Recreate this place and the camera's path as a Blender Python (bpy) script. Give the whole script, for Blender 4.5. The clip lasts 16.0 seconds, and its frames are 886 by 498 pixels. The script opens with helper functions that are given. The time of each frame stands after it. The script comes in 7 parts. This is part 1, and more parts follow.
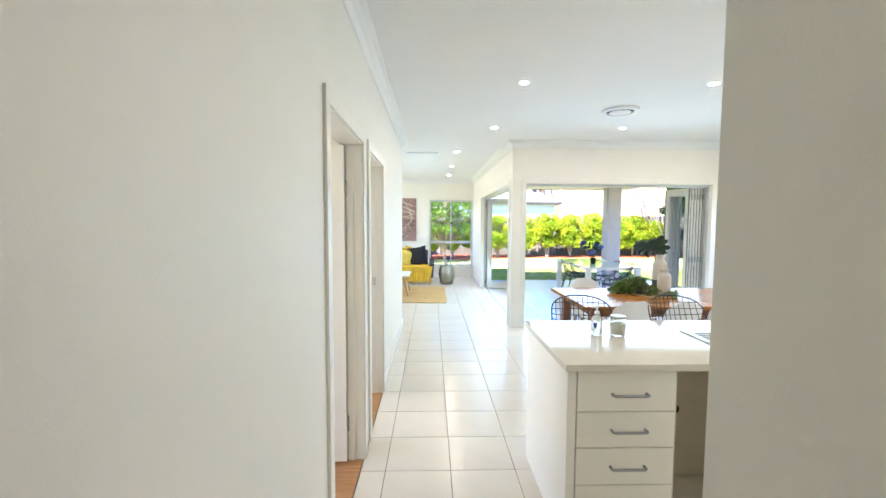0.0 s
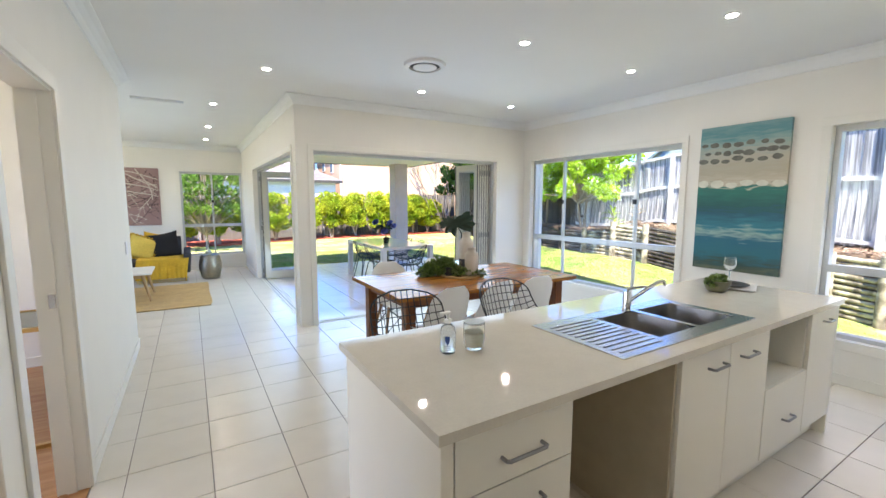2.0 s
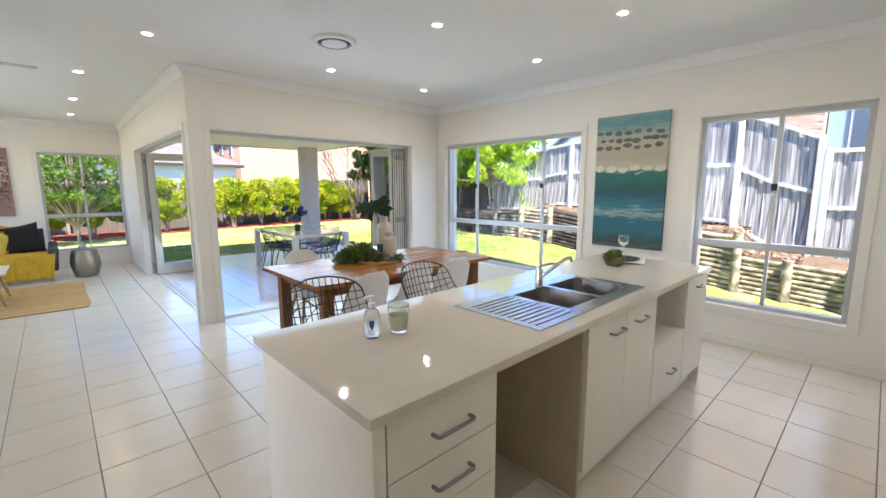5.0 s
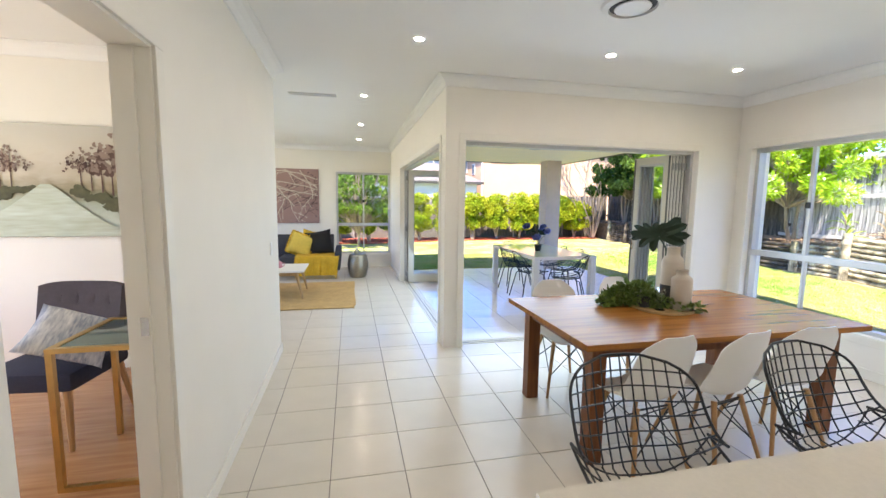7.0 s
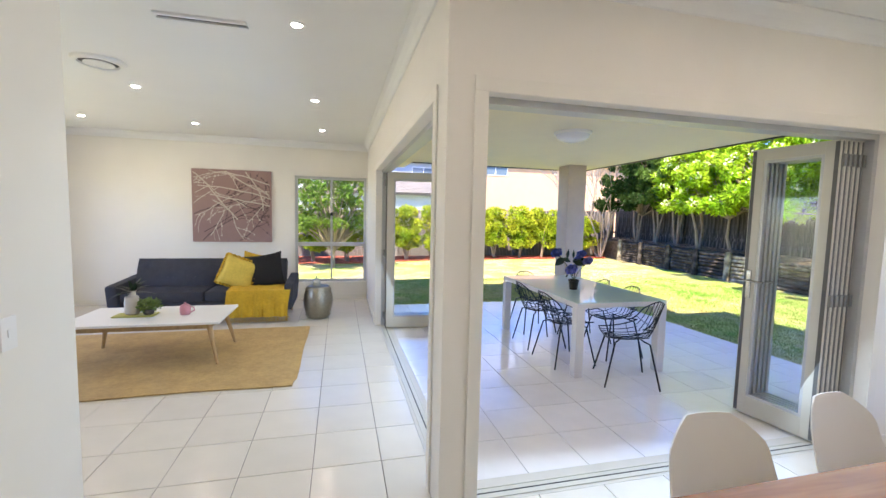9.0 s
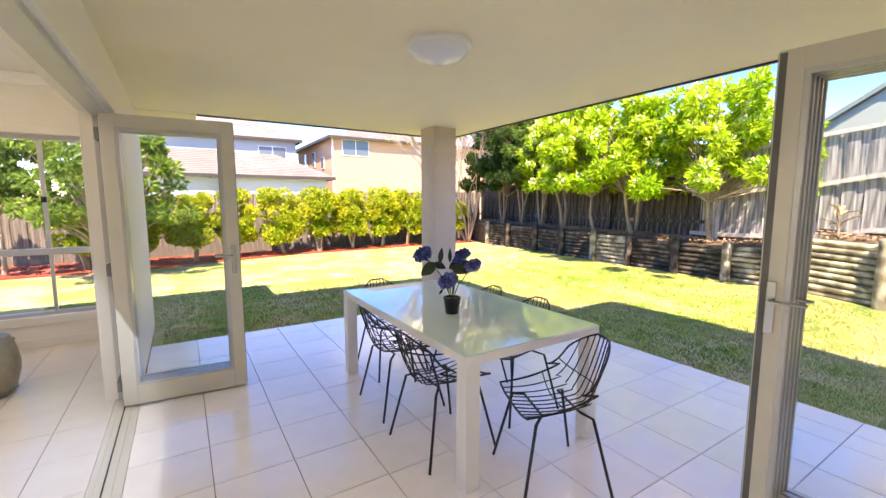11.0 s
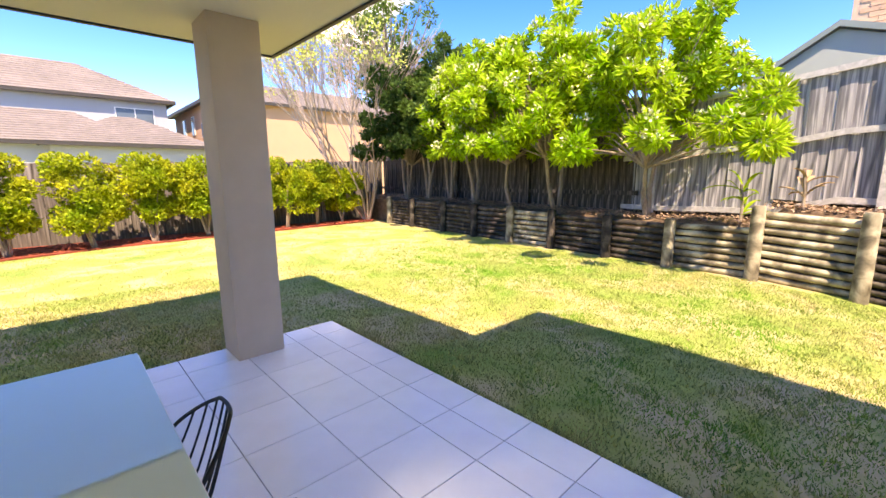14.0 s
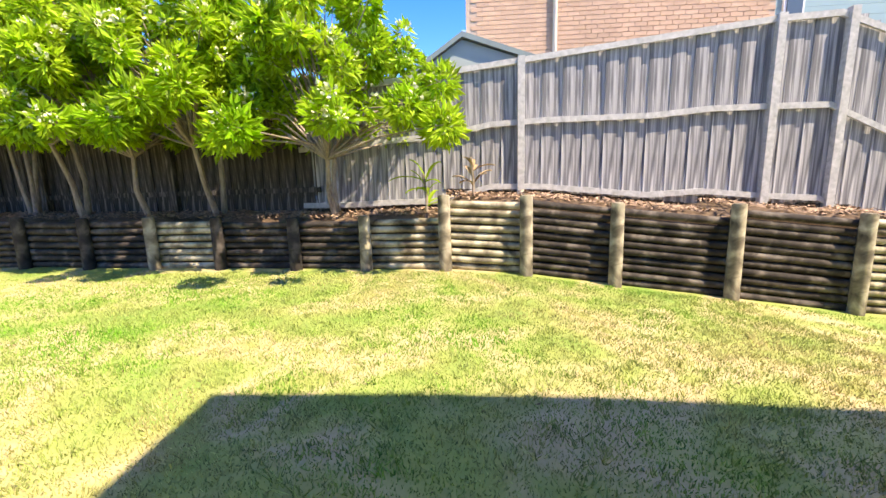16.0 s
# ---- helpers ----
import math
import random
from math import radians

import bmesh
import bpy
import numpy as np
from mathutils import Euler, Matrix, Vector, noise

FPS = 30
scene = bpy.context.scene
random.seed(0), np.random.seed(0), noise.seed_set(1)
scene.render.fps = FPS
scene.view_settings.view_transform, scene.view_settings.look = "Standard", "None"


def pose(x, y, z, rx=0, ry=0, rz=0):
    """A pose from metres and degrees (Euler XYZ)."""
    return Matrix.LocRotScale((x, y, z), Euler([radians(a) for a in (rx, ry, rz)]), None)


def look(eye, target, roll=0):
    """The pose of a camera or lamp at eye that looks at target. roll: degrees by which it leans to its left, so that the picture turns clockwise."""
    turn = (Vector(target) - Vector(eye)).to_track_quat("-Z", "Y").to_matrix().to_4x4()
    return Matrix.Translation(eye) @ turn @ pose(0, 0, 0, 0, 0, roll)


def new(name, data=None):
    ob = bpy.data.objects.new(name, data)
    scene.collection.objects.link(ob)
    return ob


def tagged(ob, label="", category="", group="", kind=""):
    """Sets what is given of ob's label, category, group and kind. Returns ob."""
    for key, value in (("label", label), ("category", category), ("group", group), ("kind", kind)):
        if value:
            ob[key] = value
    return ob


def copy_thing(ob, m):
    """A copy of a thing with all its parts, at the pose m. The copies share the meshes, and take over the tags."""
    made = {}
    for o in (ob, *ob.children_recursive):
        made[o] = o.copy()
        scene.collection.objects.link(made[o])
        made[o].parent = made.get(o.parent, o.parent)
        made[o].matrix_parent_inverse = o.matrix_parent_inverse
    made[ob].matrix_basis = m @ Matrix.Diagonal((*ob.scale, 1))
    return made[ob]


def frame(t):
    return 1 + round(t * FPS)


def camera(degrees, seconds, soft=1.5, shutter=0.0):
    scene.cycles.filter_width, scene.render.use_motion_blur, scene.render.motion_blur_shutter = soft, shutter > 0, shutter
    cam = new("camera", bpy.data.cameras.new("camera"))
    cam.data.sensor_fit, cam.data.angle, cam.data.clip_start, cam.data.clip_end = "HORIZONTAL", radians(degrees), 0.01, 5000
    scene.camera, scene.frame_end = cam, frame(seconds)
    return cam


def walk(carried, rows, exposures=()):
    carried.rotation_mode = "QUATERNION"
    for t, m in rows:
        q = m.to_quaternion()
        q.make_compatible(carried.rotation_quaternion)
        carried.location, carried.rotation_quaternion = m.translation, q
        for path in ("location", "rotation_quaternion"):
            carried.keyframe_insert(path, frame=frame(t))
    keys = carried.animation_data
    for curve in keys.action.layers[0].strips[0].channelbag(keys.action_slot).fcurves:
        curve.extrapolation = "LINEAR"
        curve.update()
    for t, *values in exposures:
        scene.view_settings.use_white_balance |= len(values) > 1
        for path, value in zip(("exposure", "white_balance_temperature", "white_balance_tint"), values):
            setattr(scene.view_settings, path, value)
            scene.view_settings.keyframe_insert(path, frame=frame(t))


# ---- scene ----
cam = camera(93.9, 16.0)
PATH = [
    (0, (0.836, 1.043, 1.548), (0.892, 3.038, 1.415), 0.3),
    (0.5, (0.82, 1.464, 1.533), (1.038, 3.445, 1.367), 0.5),
    (1, (0.867, 1.779, 1.526), (1.331, 3.718, 1.367), 0.7),
    (1.5, (0.927, 1.94, 1.514), (1.695, 3.776, 1.313), 0.3),
    (2, (0.933, 2.003, 1.503), (1.967, 3.7, 1.276), 0.1),
    (2.5, (0.918, 2.019, 1.498), (2.134, 3.587, 1.249), 0.3),
    (3, (0.912, 2.02, 1.493), (2.246, 3.485, 1.223), 0.2),
    (3.2, (0.917, 2.022, 1.495), (2.284, 3.455, 1.213), 0.1),
    (5.3, (0.919, 2.034, 1.479), (2.262, 3.485, 1.179), -0.3),
    (5.5, (0.91, 2.064, 1.468), (2.188, 3.575, 1.18), -0.2),
    (6, (0.936, 2.249, 1.459), (1.953, 3.953, 1.204), 0.0),
    (6.5, (1.027, 2.538, 1.499), (1.692, 4.411, 1.269), 0.5),
    (7, (1.083, 2.985, 1.489), (1.518, 4.924, 1.266), 0.7),
    (7.5, (1.156, 3.455, 1.496), (1.506, 5.412, 1.271), 0.5),
    (8, (1.256, 4.012, 1.504), (1.59, 5.973, 1.292), 0.1),
    (8.5, (1.329, 4.578, 1.523), (1.689, 6.536, 1.33), 0.4),
    (9, (1.516, 5.096, 1.509), (2.002, 7.03, 1.35), 1.3),
    (9.5, (1.727, 5.611, 1.514), (2.49, 7.453, 1.358), 0.8),
    (10, (2.027, 6.04, 1.493), (2.984, 7.787, 1.319), 0.6),
    (10.2, (2.138, 6.211, 1.491), (3.144, 7.93, 1.313), 0.6),
    (12.3, (3.303, 7.824, 1.406), (4.374, 9.483, 1.09), 0.3),
    (12.5, (3.437, 7.914, 1.396), (4.501, 9.574, 1.062), 0.1),
    (13, (3.724, 8.136, 1.376), (4.807, 9.778, 1.014), -0.2),
    (13.5, (4.053, 8.334, 1.364), (5.244, 9.901, 1.007), -0.5),
    (14, (4.522, 8.445, 1.364), (5.864, 9.886, 1.016), -0.5),
    (14.5, (4.945, 8.54, 1.387), (6.434, 9.833, 1.053), -0.9),
    (15, (5.285, 8.801, 1.36), (6.941, 9.873, 1.032), -0.4),
    (15.5, (5.626, 9.013, 1.313), (7.425, 9.82, 0.981), -0.3),
    (16, (5.881, 9.243, 1.245), (7.841, 9.38, 0.876), -1.8),
]
walk(cam, [(t, look(eye, target, roll)) for t, eye, target, roll in PATH],
     [(0, 3.58, 6400, 11), (0.5, 3.25, 6350, 12), (1.5, 2.95, 6500, 14), (3, 2.72, 6700, 16), (5.5, 2.74, 6850, 17), (6, 2.78, 7100, 17), (7, 2.88, 7100, 17), (8, 2.76, 7050, 19), (9, 2.74, 7050, 20), (10, 2.92, 7700, 22), (12.3, 2.52, 9300, 31), (13.5, 2.4, 9200, 30), (14.5, 2.06, 8900, 18), (16, 2.06, 8100, 17)])

world = bpy.data.worlds.new("world")
scene.world = world
world.use_nodes = True
SUN_EL, SUN_AZ = 57.0, (-0.50, -0.85)
wn = world.node_tree.nodes
sky = wn.new("ShaderNodeTexSky")
sky.sky_type = "NISHITA"
sky.sun_disc = False
sky.sun_elevation = radians(SUN_EL)
sky.dust_density, sky.ozone_density, sky.altitude = 0.0, 4.0, 1500
sky.sun_rotation = math.atan2(SUN_AZ[0], SUN_AZ[1])
wn["Background"].inputs[1].default_value = 0.15
wl = world.node_tree.links
clear = wn.new("ShaderNodeHueSaturation")
clear.inputs["Saturation"].default_value = 1.36
clear.inputs["Hue"].default_value = 0.515
clear.inputs["Value"].default_value = 0.82
wl.new(sky.outputs[0], clear.inputs["Color"])
# a few fair-weather clouds low over the roofs
wtc, wmp, wno = wn.new("ShaderNodeTexCoord"), wn.new("ShaderNodeMapping"), wn.new("ShaderNodeTexNoise")
wmp.inputs["Scale"].default_value = (1.0, 1.0, 3.2)
wl.new(wtc.outputs["Generated"], wmp.inputs[0])
wl.new(wmp.outputs[0], wno.inputs["Vector"])
wno.inputs["Scale"].default_value, wno.inputs["Detail"].default_value = 3.0, 7
wra = wn.new("ShaderNodeValToRGB")
wra.color_ramp.elements[0].position, wra.color_ramp.elements[1].position = 0.58, 0.67
wl.new(wno.outputs["Fac"], wra.inputs[0])
wmi = wn.new("ShaderNodeMix")
wmi.data_type = "RGBA"
wmi.inputs[7].default_value = (6.5, 6.7, 7.1, 1)
wl.new(wra.outputs[0], wmi.inputs[0])
wl.new(clear.outputs[0], wmi.inputs[6])
wl.new(wmi.outputs[2], wn["Background"].inputs[0])


def lamp(name, kind, m, energy, color=(1, 1, 1), **kw):
    d = bpy.data.lights.new(name, kind)
    d.energy, d.color = energy, color
    for k, v in kw.items():
        if k == "size":
            d.shape, d.size = "SQUARE", v
        elif k == "rect":
            d.shape, d.size, d.size_y = "RECTANGLE", v[0], v[1]
        elif k == "disk":
            d.shape, d.size = "DISK", v
        elif k == "angle":
            d.angle = v
    o = new(name, d)
    o.matrix_world = m
    return o


sd = Vector((SUN_AZ[0], SUN_AZ[1], 0)).normalized() * math.cos(radians(SUN_EL))
sd.z = math.sin(radians(SUN_EL))
lamp("sun", "SUN", look(sd * 50, (0, 0, 0)), 2.8, (1, 0.94, 0.82), angle=radians(0.5))
# area lamps added to strengthen the sky's light in the openings and windows
SKY = (0.50, 0.74, 1.0)
lamp("opening_light", "AREA", look((3.5, 6.96, 1.1), (3.3, 3.0, -0.6)), 5.5, SKY, rect=(2.5, 1.9))
lamp("opening_light", "AREA", look((1.97, 9.0, 1.1), (-2.0, 9.0, -0.6)), 4.6, SKY, rect=(3.2, 1.9))
lamp("window_light", "AREA", look((5.44, 5.68, 1.3), (1.0, 5.4, -1.0)), 0.9, (0.8, 0.9, 1), rect=(2.2, 1.6))
lamp("window_light", "AREA", look((5.44, 2.72, 1.3), (1.0, 3.2, -1.0)), 1.2, (0.85, 0.93, 1), rect=(1.1, 1.6))
lamp("window_light", "AREA", look((-2.62, 10.0, 1.3), (1.0, 10.0, 0.9)), 3.0, (0.9, 0.95, 1), rect=(3.0, 1.6))
# these two sit at windows out of view, added to brighten the side rooms
lamp("window_light", "AREA", look((-2.85, 5.4, 1.4), (1.0, 5.6, 0.9)), 7.0, (0.95, 0.97, 1), rect=(1.6, 1.5))
lamp("window_light", "AREA", look((-2.85, 2.4, 1.4), (1.0, 2.6, 0.9)), 5.5, (0.95, 0.97, 1), rect=(1.2, 1.5))


# ---- materials ----
def mat(name, color, rough=0.5, metal=0.0, var=0.0, scale=8.0, bump=0.0, bscale=40.0, spec=0.5, color2=None, stretch=(1, 1, 1), rnd=0.0, trans=0.0, ior=1.45, coat=0.0, emit=None, estr=0.0, sub=0.0, island=0.0, detail=4.0):
    m = bpy.data.materials.new(name)
    m.use_nodes = True
    nt = m.node_tree
    n, l = nt.nodes, nt.links
    b = n["Principled BSDF"]
    b.inputs["Roughness"].default_value = rough
    b.inputs["Metallic"].default_value = metal
    b.inputs["Specular IOR Level"].default_value = spec
    b.inputs["Transmission Weight"].default_value = trans
    b.inputs["IOR"].default_value = ior
    b.inputs["Coat Weight"].default_value = coat
    c = (*color, 1)
    b.inputs["Base Color"].default_value = c
    if emit:
        b.inputs["Emission Color"].default_value = (*emit, 1)
        b.inputs["Emission Strength"].default_value = estr
    tc = n.new("ShaderNodeTexCoord")
    mp = n.new("ShaderNodeMapping")
    mp.inputs["Scale"].default_value = stretch
    l.new(tc.outputs["Object"], mp.inputs[0])
    out = None
    if var or color2:
        t = n.new("ShaderNodeTexNoise")
        t.inputs["Scale"].default_value = scale
        t.inputs["Detail"].default_value = detail
        l.new(mp.outputs[0], t.inputs["Vector"])
        t2 = n.new("ShaderNodeTexNoise")
        t2.inputs["Scale"].default_value = scale * 0.17
        l.new(mp.outputs[0], t2.inputs["Vector"])
        add = n.new("ShaderNodeMath")
        add.operation = "ADD"
        l.new(t.outputs["Fac"], add.inputs[0])
        l.new(t2.outputs["Fac"], add.inputs[1])
        mr = n.new("ShaderNodeMapRange")
        mr.inputs["From Min"].default_value = 0.7
        mr.inputs["From Max"].default_value = 1.3
        l.new(add.outputs[0], mr.inputs[0])
        mx = n.new("ShaderNodeMix")
        mx.data_type = "RGBA"
        c2 = color2 or tuple(x * (1 - var) for x in color)
        mx.inputs[6].default_value = c
        mx.inputs[7].default_value = (*c2, 1)
        l.new(mr.outputs[0], mx.inputs[0])
        out = mx.outputs[2]
    if rnd or island:
        hsv = n.new("ShaderNodeHueSaturation")
        if out:
            l.new(out, hsv.inputs["Color"])
        else:
            hsv.inputs["Color"].default_value = c
        mr2 = n.new("ShaderNodeMapRange")
        r = rnd or island
        mr2.inputs["To Min"].default_value = 1 - r
        mr2.inputs["To Max"].default_value = 1 + r
        if rnd:
            oi = n.new("ShaderNodeObjectInfo")
            l.new(oi.outputs["Random"], mr2.inputs[0])
        else:
            oi = n.new("ShaderNodeNewGeometry")
            l.new(oi.outputs["Random Per Island"], mr2.inputs[0])
        l.new(mr2.outputs[0], hsv.inputs["Value"])
        out = hsv.outputs[0]
    if out:
        l.new(out, b.inputs["Base Color"])
    if bump:
        t3 = n.new("ShaderNodeTexNoise")
        t3.inputs["Scale"].default_value = bscale
        t3.inputs["Detail"].default_value = 5
        l.new(mp.outputs[0], t3.inputs["Vector"])
        bp = n.new("ShaderNodeBump")
        bp.inputs["Strength"].default_value = bump
        bp.inputs["Distance"].default_value = 0.01
        l.new(t3.outputs["Fac"], bp.inputs["Height"])
        l.new(bp.outputs[0], b.inputs["Normal"])
    return m


PAINT = mat("wall_paint", (0.80, 0.775, 0.71), 0.55, var=0.04, scale=3, bump=0.05, bscale=160)
CEIL = mat("ceiling_paint", (0.82, 0.82, 0.80), 0.7, var=0.03, scale=2, bump=0.04, bscale=160)
TRIM = mat("gloss_trim_paint", (0.78, 0.76, 0.69), 0.3, var=0.03, scale=5, bump=0.03, bscale=60)
TILE = mat("cream_tile", (0.70, 0.65, 0.56), 0.20, spec=0.6, var=0.06, scale=6, bump=0.008, bscale=9, rnd=0.025)
GROUT = mat("grout", (0.27, 0.24, 0.21), 0.9, var=0.3, scale=20)
PTILE = mat("patio_tile", (0.90, 0.885, 0.88), 0.12, spec=0.8, var=0.07, scale=7, bump=0.06, bscale=30, rnd=0.03)
ALU = mat("aluminium_cream", (0.60, 0.58, 0.50), 0.35, var=0.05, scale=10)
ALUG = mat("aluminium_grey", (0.52, 0.53, 0.53), 0.35, 0.4, var=0.1, scale=12)
CHROME = mat("chrome", (0.75, 0.75, 0.74), 0.12, 1.0, var=0.05, scale=20)
BRUSHED = mat("brushed_steel", (0.56, 0.56, 0.55), 0.24, 1.0, var=0.1, scale=30, stretch=(1, 12, 1), bump=0.03)
DARKSTEEL = mat("sink_steel", (0.24, 0.23, 0.225), 0.32, 1.0, var=0.15, scale=20)
BLACK = mat("black_powdercoat", (0.012, 0.012, 0.013), 0.35, var=0.2, scale=30)
RUBBER = mat("black_rubber", (0.02, 0.02, 0.02), 0.7, var=0.2)
STONE = mat("engineered_stone", (0.67, 0.63, 0.54), 0.04, var=0.07, scale=90, bump=0.01, bscale=100, detail=6)
LAM = mat("white_laminate", (0.84, 0.81, 0.72), 0.3, var=0.03, scale=4, bump=0.015, bscale=20)
LAMIN = mat("raw_carcass", (0.62, 0.54, 0.40), 0.5, var=0.12, scale=12)
OUTWALL = mat("pier_render", (0.55, 0.46, 0.365), 0.85, var=0.12, scale=6, bump=0.25, bscale=120)
SOFFIT = mat("soffit_paint", (0.82, 0.75, 0.57), 0.7, var=0.04, scale=3, bump=0.04)
FASCIA = mat("dark_fascia", (0.05, 0.045, 0.04), 0.5, var=0.2)


def glass_mat(name, tint=(0.975, 0.99, 0.985), op=0.09):
    m = bpy.data.materials.new(name)
    m.use_nodes = True
    n, l = m.node_tree.nodes, m.node_tree.links
    n.remove(n["Principled BSDF"])
    tr = n.new("ShaderNodeBsdfTransparent")
    tr.inputs[0].default_value = (*tint, 1)
    gl = n.new("ShaderNodeBsdfGlossy")
    gl.inputs["Roughness"].default_value = 0.01
    lw = n.new("ShaderNodeLayerWeight")
    pw = n.new("ShaderNodeMath")
    pw.operation = "POWER"
    pw.inputs[1].default_value = 4.0
    fr = n.new("ShaderNodeMath")
    fr.operation = "MULTIPLY_ADD"
    fr.inputs[1].default_value, fr.inputs[2].default_value = 0.5, 0.018
    l.new(lw.outputs["Facing"], pw.inputs[0])
    l.new(pw.outputs[0], fr.inputs[0])
    mx = n.new("ShaderNodeMixShader")
    l.new(fr.outputs[0], mx.inputs[0])
    l.new(tr.outputs[0], mx.inputs[1])
    l.new(gl.outputs[0], mx.inputs[2])
    l.new(mx.outputs[0], n["Material Output"].inputs[0])
    return m


GLASS = glass_mat("window_glass")


def mixed(name, layers, rough=0.5, bump=0.1, bscale=30, spec=0.3):
    """Colour ramp over a stretched noise: layers is (scale, stretch, [(pos, colour), ...])."""
    m = bpy.data.materials.new(name)
    m.use_nodes = True
    n, l = m.node_tree.nodes, m.node_tree.links
    b = n["Principled BSDF"]
    b.inputs["Roughness"].default_value = rough
    b.inputs["Specular IOR Level"].default_value = spec
    sc, st, stops = layers
    tc = n.new("ShaderNodeTexCoord")
    mp = n.new("ShaderNodeMapping")
    mp.inputs["Scale"].default_value = st
    l.new(tc.outputs["Object"], mp.inputs[0])
    t = n.new("ShaderNodeTexNoise")
    t.inputs["Scale"].default_value = sc
    t.inputs["Detail"].default_value = 8
    t.inputs["Distortion"].default_value = 0.4
    l.new(mp.outputs[0], t.inputs["Vector"])
    r = n.new("ShaderNodeValToRGB")
    el = r.color_ramp.elements
    while len(el) < len(stops):
        el.new(0.5)
    for e, (p, c) in zip(el, stops):
        e.position, e.color = p, (*c, 1)
    l.new(t.outputs["Fac"], r.inputs[0])
    l.new(r.outputs[0], b.inputs["Base Color"])
    bp = n.new("ShaderNodeBump")
    bp.inputs["Strength"].default_value = bump
    bp.inputs["Distance"].default_value = 0.01
    l.new(t.outputs["Fac"], bp.inputs["Height"])
    l.new(bp.outputs[0], b.inputs["Normal"])
    return m


WOOD_T = mixed("hardwood_table", (5, (0.35, 5, 5), [(0.25, (0.20, 0.065, 0.012)), (0.5, (0.33, 0.125, 0.024)), (0.75, (0.42, 0.18, 0.04))]), 0.22, 0.05)
WOOD_L = mixed("dark_red_wood", (6, (5, 5, 0.4), [(0.25, (0.12, 0.036, 0.012)), (0.7, (0.24, 0.085, 0.026))]), 0.35, 0.05)
OAK = mixed("pale_oak", (8, (4, 4, 0.5), [(0.25, (0.33, 0.20, 0.09)), (0.75, (0.50, 0.34, 0.17))]), 0.4, 0.05)
BOARDS = mixed("timber_floorboards", (5, (0.5, 5, 1), [(0.25, (0.30, 0.14, 0.06)), (0.75, (0.48, 0.26, 0.12))]), 0.25, 0.05)
LAWN = mixed("lawn_soil", (1.1, (1, 1, 1), [(0.3, (0.16, 0.27, 0.05)), (0.46, (0.28, 0.32, 0.09)), (0.58, (0.45, 0.36, 0.20)), (0.66, (0.29, 0.31, 0.09)), (0.85, (0.17, 0.26, 0.055))]), 0.95, 0.4)
PALING = mixed("weathered_paling", (4, (6, 6, 0.7), [(0.25, (0.08, 0.072, 0.068)), (0.5, (0.20, 0.182, 0.175)), (0.72, (0.36, 0.34, 0.325))]), 0.9, 0.4)
LOG = mixed("weathered_log", (5, (1, 1, 1), [(0.3, (0.06, 0.05, 0.036)), (0.48, (0.24, 0.21, 0.15)), (0.66, (0.55, 0.50, 0.37))]), 0.9, 0.4)
MULCH = mat("red_mulch", (0.33, 0.07, 0.035), 0.95, var=0.6, scale=40, bump=0.8, bscale=60, color2=(0.16, 0.03, 0.02))
LITTER = mat("leaf_litter", (0.08, 0.05, 0.03), 0.95, color2=(0.20, 0.14, 0.09), scale=50, bump=0.8, bscale=60)
BARK = mat("pale_bark", (0.42, 0.35, 0.27), 0.9, color2=(0.18, 0.14, 0.11), scale=20, bump=0.5, stretch=(3, 3, 0.6))


# ---- mesh helpers ----
def box(bm, x0, x1, y0, y1, z0, z1, bev=0.0):
    v = [bm.verts.new((x, y, z)) for z in (z0, z1) for x, y in ((x0, y0), (x1, y0), (x1, y1), (x0, y1))]
    fs = [bm.faces.new([v[i] for i in q]) for q in ((3, 2, 1, 0), (4, 5, 6, 7), (0, 1, 5, 4), (1, 2, 6, 5), (2, 3, 7, 6), (3, 0, 4, 7))]
    if bev:
        es = list({e for f in fs for e in f.edges})
        bmesh.ops.bevel(bm, geom=es, offset=bev, segments=2, profile=0.6, affect="EDGES")
    return bm


def rod(bm, a, b, r0, r1=None, seg=8):
    """A tapered rod from a to b."""
    a, b = Vector(a), Vector(b)
    d = b - a
    m = Matrix.Translation((a + b) / 2) @ d.to_track_quat("Z", "Y").to_matrix().to_4x4()
    bmesh.ops.create_cone(bm, cap_ends=True, segments=seg, radius1=r0, radius2=r0 if r1 is None else r1, depth=d.length, matrix=m)
    return bm


def tube(bm, pts, r, seg=6, closed=False, rads=None):
    """A round wire through the points."""
    pts = [Vector(p) for p in pts]
    n = len(pts)
    rings, up = [], None
    for i, p in enumerate(pts):
        if closed:
            d = pts[(i + 1) % n] - pts[i - 1]
        else:
            d = pts[min(i + 1, n - 1)] - pts[max(i - 1, 0)]
        d.normalize()
        if up is None:
            up = d.orthogonal().normalized()
        up = (up - d * up.dot(d)).normalized()
        side = d.cross(up)
        rr = rads[i] if rads else r
        rings.append([bm.verts.new(p + (up * math.cos(a) + side * math.sin(a)) * rr) for a in (2 * math.pi * k / seg for k in range(seg))])
    for i in range(n if closed else n - 1):
        a, b = rings[i], rings[(i + 1) % n]
        for k in range(seg):
            bm.faces.new((a[k], a[(k + 1) % seg], b[(k + 1) % seg], b[k]))
    if not closed:
        bm.faces.new(rings[0][::-1])
        bm.faces.new(rings[-1])
    return bm


